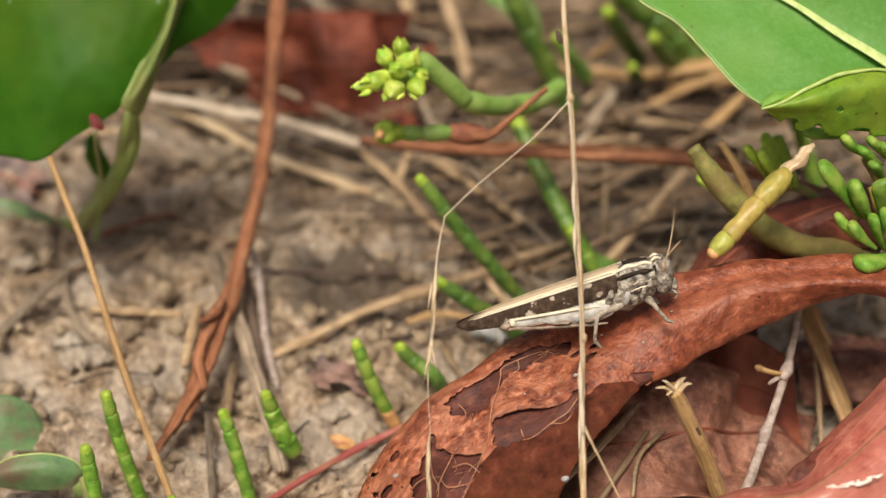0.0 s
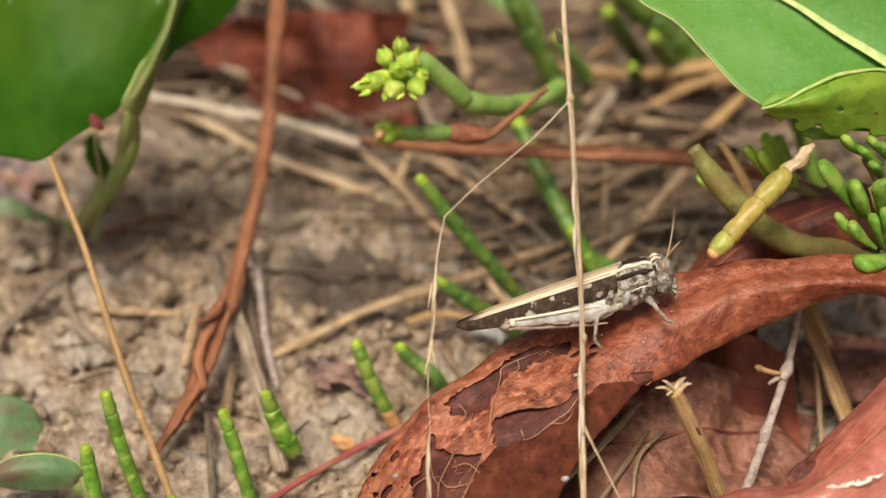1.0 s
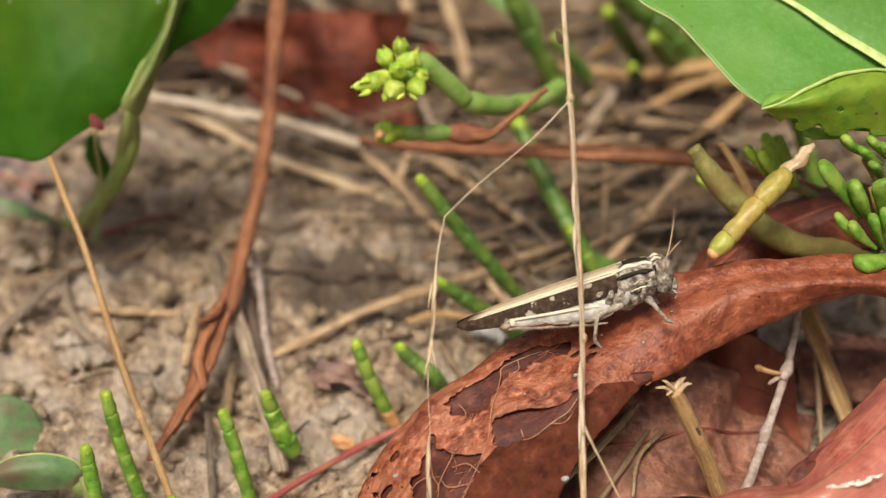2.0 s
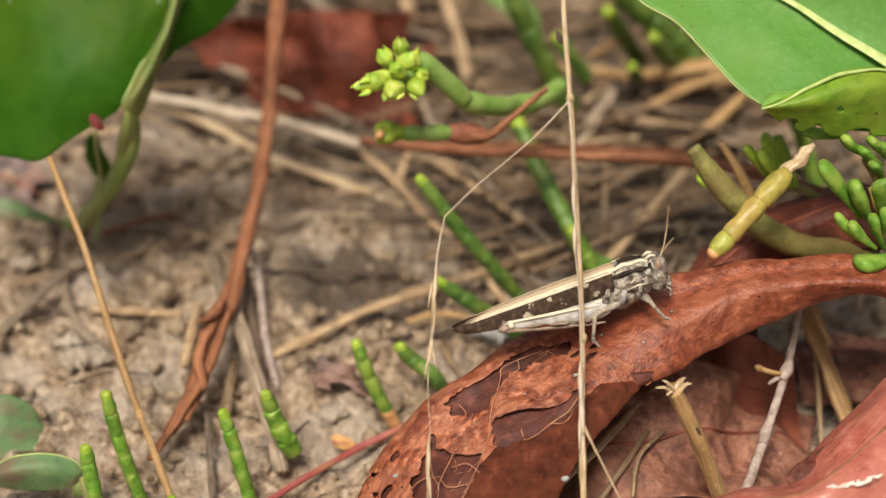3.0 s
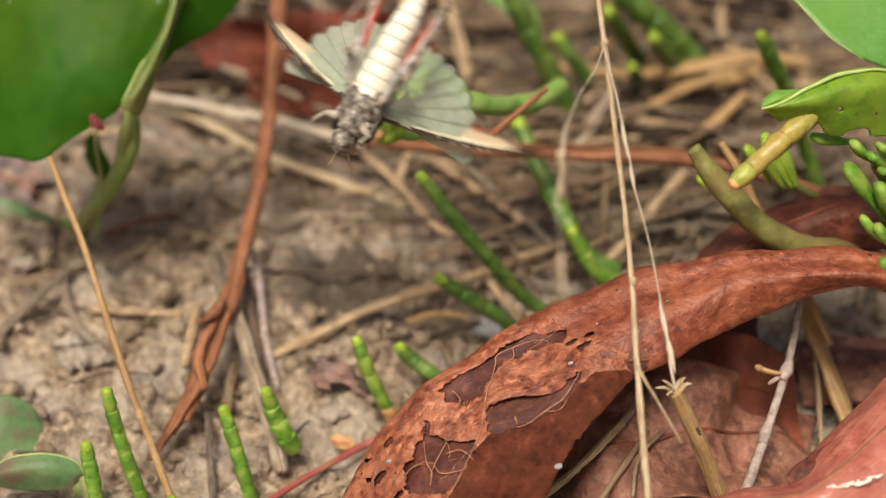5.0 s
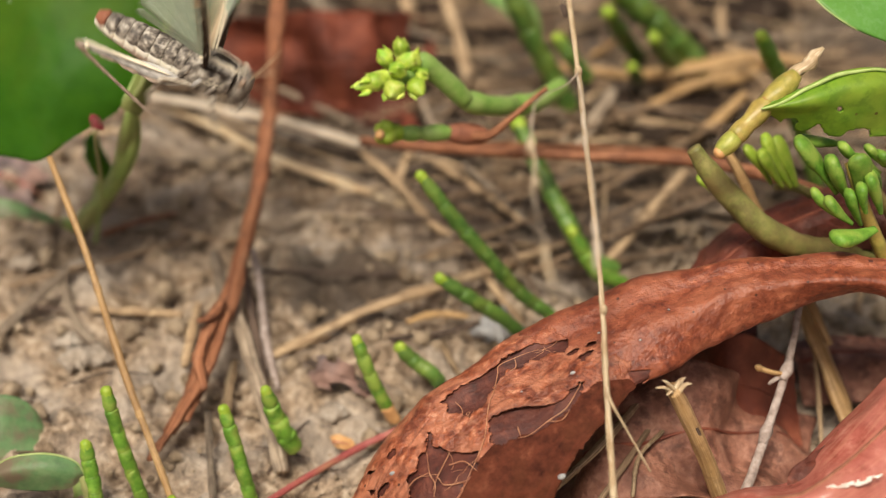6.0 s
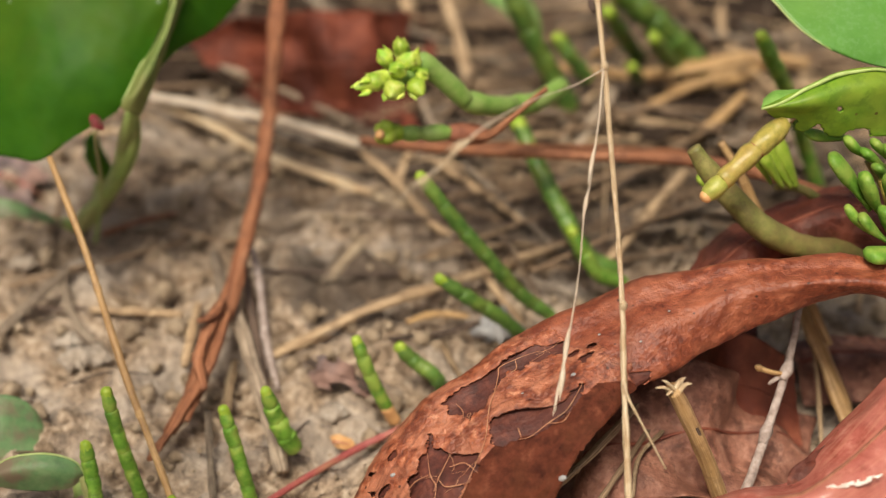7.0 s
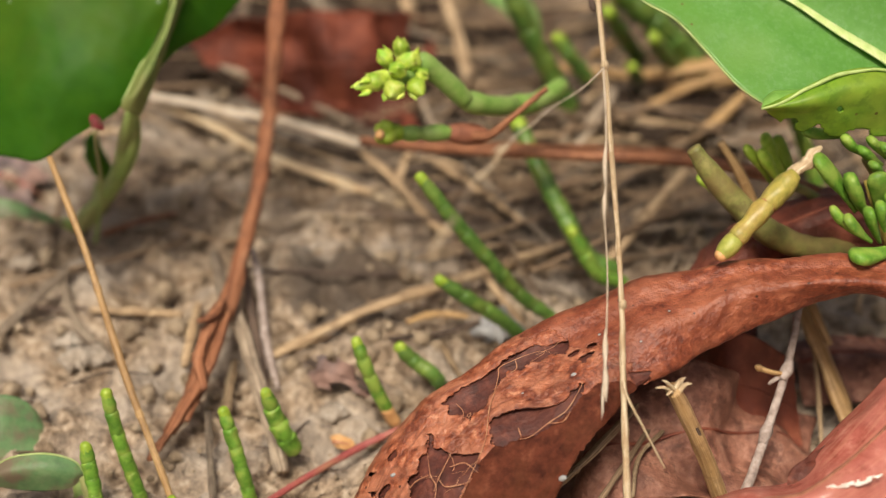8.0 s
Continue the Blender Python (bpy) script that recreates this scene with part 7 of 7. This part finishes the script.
def swing(home, along, up, roll=0.0, deep=0.0):
    """The pose of a thing whose pivot, at home, has gone along, up and deep by mm and turned by roll degrees in that plane."""
    p = (Vector(home) + SIDE * along + RISE * up + AWAY * deep) * MM
    return Matrix.Translation(p) @ Matrix.Rotation(radians(roll), 4, AWAY)


def sway(ob, rows, home=None):
    home = home or ORIGIN[ob.name]
    walk(ob, [(t, swing(home, *r)) for t, *r in rows])


def move_leaves():
    sway(ARCH, [(0, 0, 0), (3.8, 0, 0), (3.9, -0.6, -1.9, -1.2), (4.0, -2.4, -2.2, -4.4), (4.1, -1.5, 0.2, -1.2), (4.2, -0.8, 2.3, 1.5), (4.3, -0.8, 4.2, 4.0), (4.4, -0.6, 3.9, 3.8), (4.5, -0.65, 2.9, 1.8),
                (4.6, -0.5, 2.3, 1.0), (4.7, -0.5, 1.9, 1.0), (5.2, -0.5, 1.0, 0.5), (5.8, -0.4, 0.45, 0.2), (6.2, -0.3, 0.1), (7.0, -0.28, 0.06), (8.0, -0.26, 0.06)])
    sway(BIG_LEAF, [(0, 0, 0), (3.9, 0, 0), (4.0, -0.20, 0.33), (4.2, 1.99, -0.00), (4.4, 6.63, 0.40), (4.5, 7.76, 1.33), (4.7, 9.61, 2.98), (5.2, 10.94, 7.62),
                    (5.8, 10.48, 9.28), (6.0, 10.28, 9.15), (6.5, 9.61, 8.09), (7.0, 7.29, 6.83), (7.2, 6.30, 5.64), (7.5, 4.97, 2.98), (7.7, 3.32, 1.33), (7.9, 0.33, 0.33), (8.0, 0.00, 0.27)])


def move_succulent():
    base = ORIGIN["leafy_succulent"]
    rel = lambda ob: tuple(Vector(ORIGIN[ob.name]) - Vector(base))
    sway(SUCC_BRANCH, [(0, 0, 0), (3.95, 0, 0), (4.1, 0.06, -0.13, 0.0), (4.2, 0.19, 1.03, 0.7), (4.3, 0.64, 2.44, 1.7), (4.4, 1.80, 2.83, 3.7), (4.5, 2.70, 3.47, 4.7), (4.6, 3.21, 3.98, 4.7), (4.7, 3.08, 4.50, 4.7), (5.2, 3.53, 8.55, 5.7), (5.8, 2.06, 11.37, 4.2), (6.0, 1.03, 11.05, 1.7), (6.3, -0.77, 9.12, 2.7), (6.5, -1.48, 8.67, 1.7), (6.7, -1.41, 7.20, 3.2), (7.0, -0.06, 5.59, 4.2), (7.3, 0.39, 4.05, 1.7), (7.6, 0.71, 2.63, -0.8), (8.0, 0.84, -0.26, 0.0)], rel(SUCC_BRANCH))
    sway(SUCC_STEM, [(0, 0, 0), (3.9, 0, 0), (4.0, -0.32, -0.26), (4.2, -1.16, 1.29), (4.4, 1.29, -0.13), (4.5, 3.02, -0.39), (4.7, 4.24, -1.03), (5.2, 1.29, 0.64), (5.8, -2.06, 2.57),
                     (6.0, -2.70, 2.83), (6.3, -2.18, 2.83), (6.5, -1.41, 2.57), (7.0, 1.16, 0.90), (7.3, 1.54, -0.13), (7.6, 1.29, -0.51), (8.0, -0.51, 0.77)], rel(SUCC_STEM))
    sway(SUCC_TOP, [(0, 0, 0), (3.9, 0, 0), (4.4, 0.52, -0.00), (4.7, 1.17, -0.39), (5.8, 0.00, -0.91), (6.0, -0.26, -0.91), (7.0, 0.39, -0.26), (8.0, 0, 0)], rel(SUCC_TOP))


def move_shoots():
    for k, amount in ((0, 1.0), (1, 1.5), (2, 0.9), (3, 0.5), (4, 1.6), (7, 0.4), (8, 0.8)):
        sway(SHOOTS[k], [(0, 0, 0), (3.9, 0, 0), (4.2, 0, 0.1, amount * 1.1), (4.5, 0, 0, -amount * 1.7), (4.7, 0, 0.2, -amount * 0.5), (5.2, 0, 0.4, amount * 0.3), (5.8, 0, 0.5, 0), (8.0, 0, 0.25, 0)])


def turned(first, turn, tip):
    """Turn in the plane by some degrees, and tip towards the open by others, of a branch that first points at an angle below the level."""
    lies = SIDE * math.cos(radians(first)) - RISE * math.sin(radians(first))
    return Matrix.Rotation(radians(turn), 4, AWAY) @ Matrix.Rotation(radians(tip), 4, lies.cross(-AWAY))


def move_panicle():
    """Stalk: time, way of its joint along and up, lean; then turn and tip of the branch, of its hanging twig and of the strand."""
    rows = [
        (0, 0.00, 0.00, -0.00, 0.0, 0, 0.0, 0, 0.0, 0),
        (3.85, 0.00, 0.00, -0.00, 0.0, 0, 0.0, 0, 0.0, 0),
        (4.0, -0.66, 0.12, 0.91, 2.8, 0, 0.0, 0, 2.0, 0),
        (4.1, -2.83, 0.49, 4.67, 27.8, 5, 0.0, 0, 5.0, 0),
        (4.2, -3.25, 1.10, 9.77, 50.8, 10, 0.0, 10, 7.0, 0),
        (4.3, -2.28, 1.70, 7.84, 37.8, 20, 8.0, 20, 4.0, 0),
        (4.4, -0.93, 1.70, 5.58, 2.8, 35, 18.0, 35, 2.0, 0),
        (4.5, 0.6, 2.31, 0.58, -15.2, 60, 0.0, 58, 0.0, 0),
        (4.6, 3.10, 4.75, -2.85, -18.2, 58, 0.0, 55, -3.0, 0),
        (4.7, 4.52, 8.3, -4.58, -15.2, 62, 12.0, 62, -6.0, 0),
        (5.2, 2.73, 4.14, -2.52, -19.2, 55, -2.0, 50, -10.0, 10),
        (5.8, 0.94, 3.22, -0.45, -15.2, 65, -17.0, 50, -11.0, 12),
        (6.0, 0.87, 2.92, -2.97, 2.8, 67, -4.0, 55, 4.0, 56),
        (6.3, -0.13, 2.31, -4.45, 2.8, 66, 0.0, 55, 2.0, 45),
        (6.5, -0.28, 2.01, -4.58, 9.8, 68, 6.0, 58, 3.5, 26),
        (6.8, 1.77, 2.62, -2.91, 4.8, 60, 25.0, 62, 7.0, 15),
        (7.0, 3.68, 3.41, -1.43, 14.8, 48, 42.0, 40, 10.0, 0),
        (7.2, 3.80, 3.41, -1.10, 9.8, 35, 58.0, 35, 9.0, 0),
        (7.4, 3.70, 3.65, -0.91, 8.8, 5, 63.0, 5, 8.0, 0),
        (7.5, 3.69, 3.89, -0.84, 7.8, 0, 63.0, 0, 8.0, 0),
        (7.6, 3.69, 3.77, -0.84, 6.8, 15, 55.0, 20, 7.0, 0),
        (7.8, 3.66, 3.47, -1.04, 5.8, 40, 43.0, 45, 4.0, 0),
        (8.0, 3.70, 3.53, -1.23, 2.8, 52, 33.0, 58, 2.0, 0),
    ]
    sway(STALK_OB, [(t, x, z, lean) for t, x, z, lean, *rest in rows])
    at = lambda ob, home: Matrix.Translation((Vector(ORIGIN[ob.name]) - Vector(ORIGIN[home.name])) * MM)
    arms, tails, strands = [], [], []
    for t, x, z, lean, a, a_tip, b, b_tip, c, c_tip in rows:
        stalk, arm, tail = Matrix.Rotation(radians(lean), 4, AWAY), turned(137.2, a, a_tip), turned(92, b, b_tip)
        arms.append((t, at(ARM, STALK_OB) @ stalk.inverted() @ arm))
        tails.append((t, at(TAIL, ARM) @ arm.inverted() @ tail))
        strands.append((t, at(STRAND, STALK_OB) @ stalk.inverted() @ turned(88, c, c_tip)))
    walk(ARM, arms)
    walk(TAIL, tails)
    walk(STRAND, strands)


def flight_rows():
    """Seconds, place in mm, roll, pitch and heading of the grasshopper."""
    return [
        (0, (15.3, -5.3, 29.7), -24, -14.5, 4),
        (2.8, (15.3, -5.3, 29.7), -24, -14.5, 4),
        (3.0, (14.8, -5.3, 29.7), -24, -13, 9),
        (3.2, (14.1, -5.2, 29.9), -24, -11, 14),
        (3.4, (13.6, -5.0, 30.1), -24, -6, 23),
        (3.6, (13.0, -4.9, 30.2), -24, -2, 30),
        (3.8, (11.9, -4.8, 30.3), -24, 1, 34),
        (3.9, (11.3, -3.2, 30.9), -24, -4, 28),
        (4.0, (9.7, 1.5, 34.1), 0, -10, 20),
        (4.1, (6.8, 5.6, 36.5), 0, -12, 14),
        (4.2, (5.7, 8.5, 38.9), 0, -4, 6),
        (4.3, (7.6, 5.3, 44.9), -7, -7, 5),
        (4.4, (6.4, 6.5, 44.9), -13, -8, 6),
        (4.467, (4.9, 7.0, 47.4), -14, -22, -2),
        (4.5, (4.5, 5.1, 44.5), -26, -12, -4),
        (4.533, (4.0, 3.4, 42.2), -44, 2, -14),
        (4.6, (2.6, 4.3, 46.9), -103, 24, -60),
        (4.7, (0.7, 5.9, 49.2), 137, 40, -144),
        (5.0, (-6.4, 5.6, 52.2), 156, 46, -133),
        (5.3, (-14.8, 4.8, 54.7), -94, 50, -58),
        (5.6, (-22.8, 5.0, 54.9), -7, 16, -12),
        (5.8, (-27.3, 5.0, 54.9), 20, 2, -2),
        (5.9, (-32.2, 16.5, 49.5), 12, 6, -7),
        (6.0, (-31.3, 14.8, 49.7), -6, 22, -16),
        (6.1, (-33.6, 12.9, 50.5), -32, 40, -33),
        (6.2, (-35.1, 10.8, 52.8), -92, 55, -83),
        (6.3, (-35.0, -7.6, 59.6), 148, 46, -133),
        (6.4, (-32.5, -23.0, 67.2), 130, 26, -160),
        (6.5, (-30.2, -35.1, 74.4), 126, 11, -172),
        (6.6, (-30.6, -36.8, 75.4), 125, 2, -179),
        (6.7, (-32.2, -37.1, 75.0), 127, -7, 175),
        (6.8, (-34.0, -37.5, 74.3), 132, -15, 169),
        (6.9, (-38.5, -38.6, 72.8), 136, -20, 165),
        (7.0, (-45.7, -40.1, 70.6), 138, -20, 165),
        (7.3, (-60.6, -44.5, 64.4), 138, -20, 165),
        (8.0, (-85.0, -53.3, 51.8), 138, -20, 165),
    ]


# seconds, and how far the wings are raised, in degrees
BEATS = ((4.1, 0), (4.2, 20), (4.3, 55), (4.4, 62), (4.5, 40), (4.6, 15), (4.7, 5), (4.8, 35), (4.9, -10), (5.0, 30), (5.1, -5), (5.2, 40), (5.3, 0), (5.4, 35), (5.5, -5), (5.6, 40), (5.7, 20), (5.8, 4), (5.9, 45),
         (6.0, 72), (6.1, 58), (6.2, 25), (6.25, 40), (6.3, 62), (6.4, 88), (6.5, 96), (6.6, 96), (6.7, 88), (6.8, 20), (6.9, -10), (7.0, 20), (7.1, 0), (7.2, 20))


def move_grasshopper():
    path = [(t, pose(p[0] * MM, p[1] * MM, p[2] * MM, rx, ry, rz)) for t, p, rx, ry, rz in flight_rows()]
    rows = []
    for (t, m), (t_next, m_next) in zip(path, path[1:]):
        steps = max(1, round((t_next - t) * FPS)) if 4.2 <= t < 7.0 else 1
        for k in range(steps):
            f = k / steps
            turn = m.to_quaternion().slerp(m_next.to_quaternion(), f)
            rows.append((t + (t_next - t) * f, Matrix.Translation(m.translation.lerp(m_next.translation, f)) @ turn.to_matrix().to_4x4()))
    walk(HOPPER, rows + path[-1:])
    beats = [(0.0, 0, 0), (4.1, 0, 0)]
    for (t, up), (t_next, up_next) in zip(BEATS, BEATS[1:]):
        share = lambda at: min(1.0, max(0.0, (at - 4.13) / 0.17))
        beats += [(t + 0.0334, 0.75 * up + 0.25 * up_next - 24, share(t + 0.0334)), (t + 0.0667, 0.25 * up + 0.75 * up_next - 24, share(t + 0.0667)), (t_next, up_next, share(t_next))]
    beats.append((8.0, 0, 1))
    for ob, s, root, wide, fold in WINGS:
        rows = []
        for t, beat, f in beats:
            m = Matrix.Translation(Vector(root) * MM) @ Matrix.Rotation(radians(s * beat * f), 4, "X") @ Matrix.Rotation(radians(-s * wide * f), 4, "Z")
            rows.append((t, m @ Matrix.Rotation(radians(s * fold * f * 0.9), 4, "X")))
        walk(ob, rows)
    for thigh, shin, s, hip, knee in LEGS:
        bend = ((0, 0, 0), (3.85, 0, 0), (3.93, -18, 40), (4.0, -30, 85), (4.1, -26, 140), (4.25, -12, 160), (4.4, -20, 120), (4.7, -6, 40), (5.3, -16, 45), (5.8, -18, 40), (5.95, -8, 25), (6.2, -10, 16), (6.8, -10, 12), (8.0, -10, 12))
        walk(thigh, [(t, pose(hip[0] * MM, hip[1] * MM, hip[2] * MM, 0, b, s * (4.0 if t > 6.1 else -min(6.0, abs(b) * 0.8)))) for t, b, c in bend])
        walk(shin, [(t, pose(knee[0] * MM, knee[1] * MM, knee[2] * MM, 0, c, 0)) for t, b, c in bend])


def motions():
    move_leaves()
    move_succulent()
    move_shoots()
    move_panicle()
    move_grasshopper()


motions()
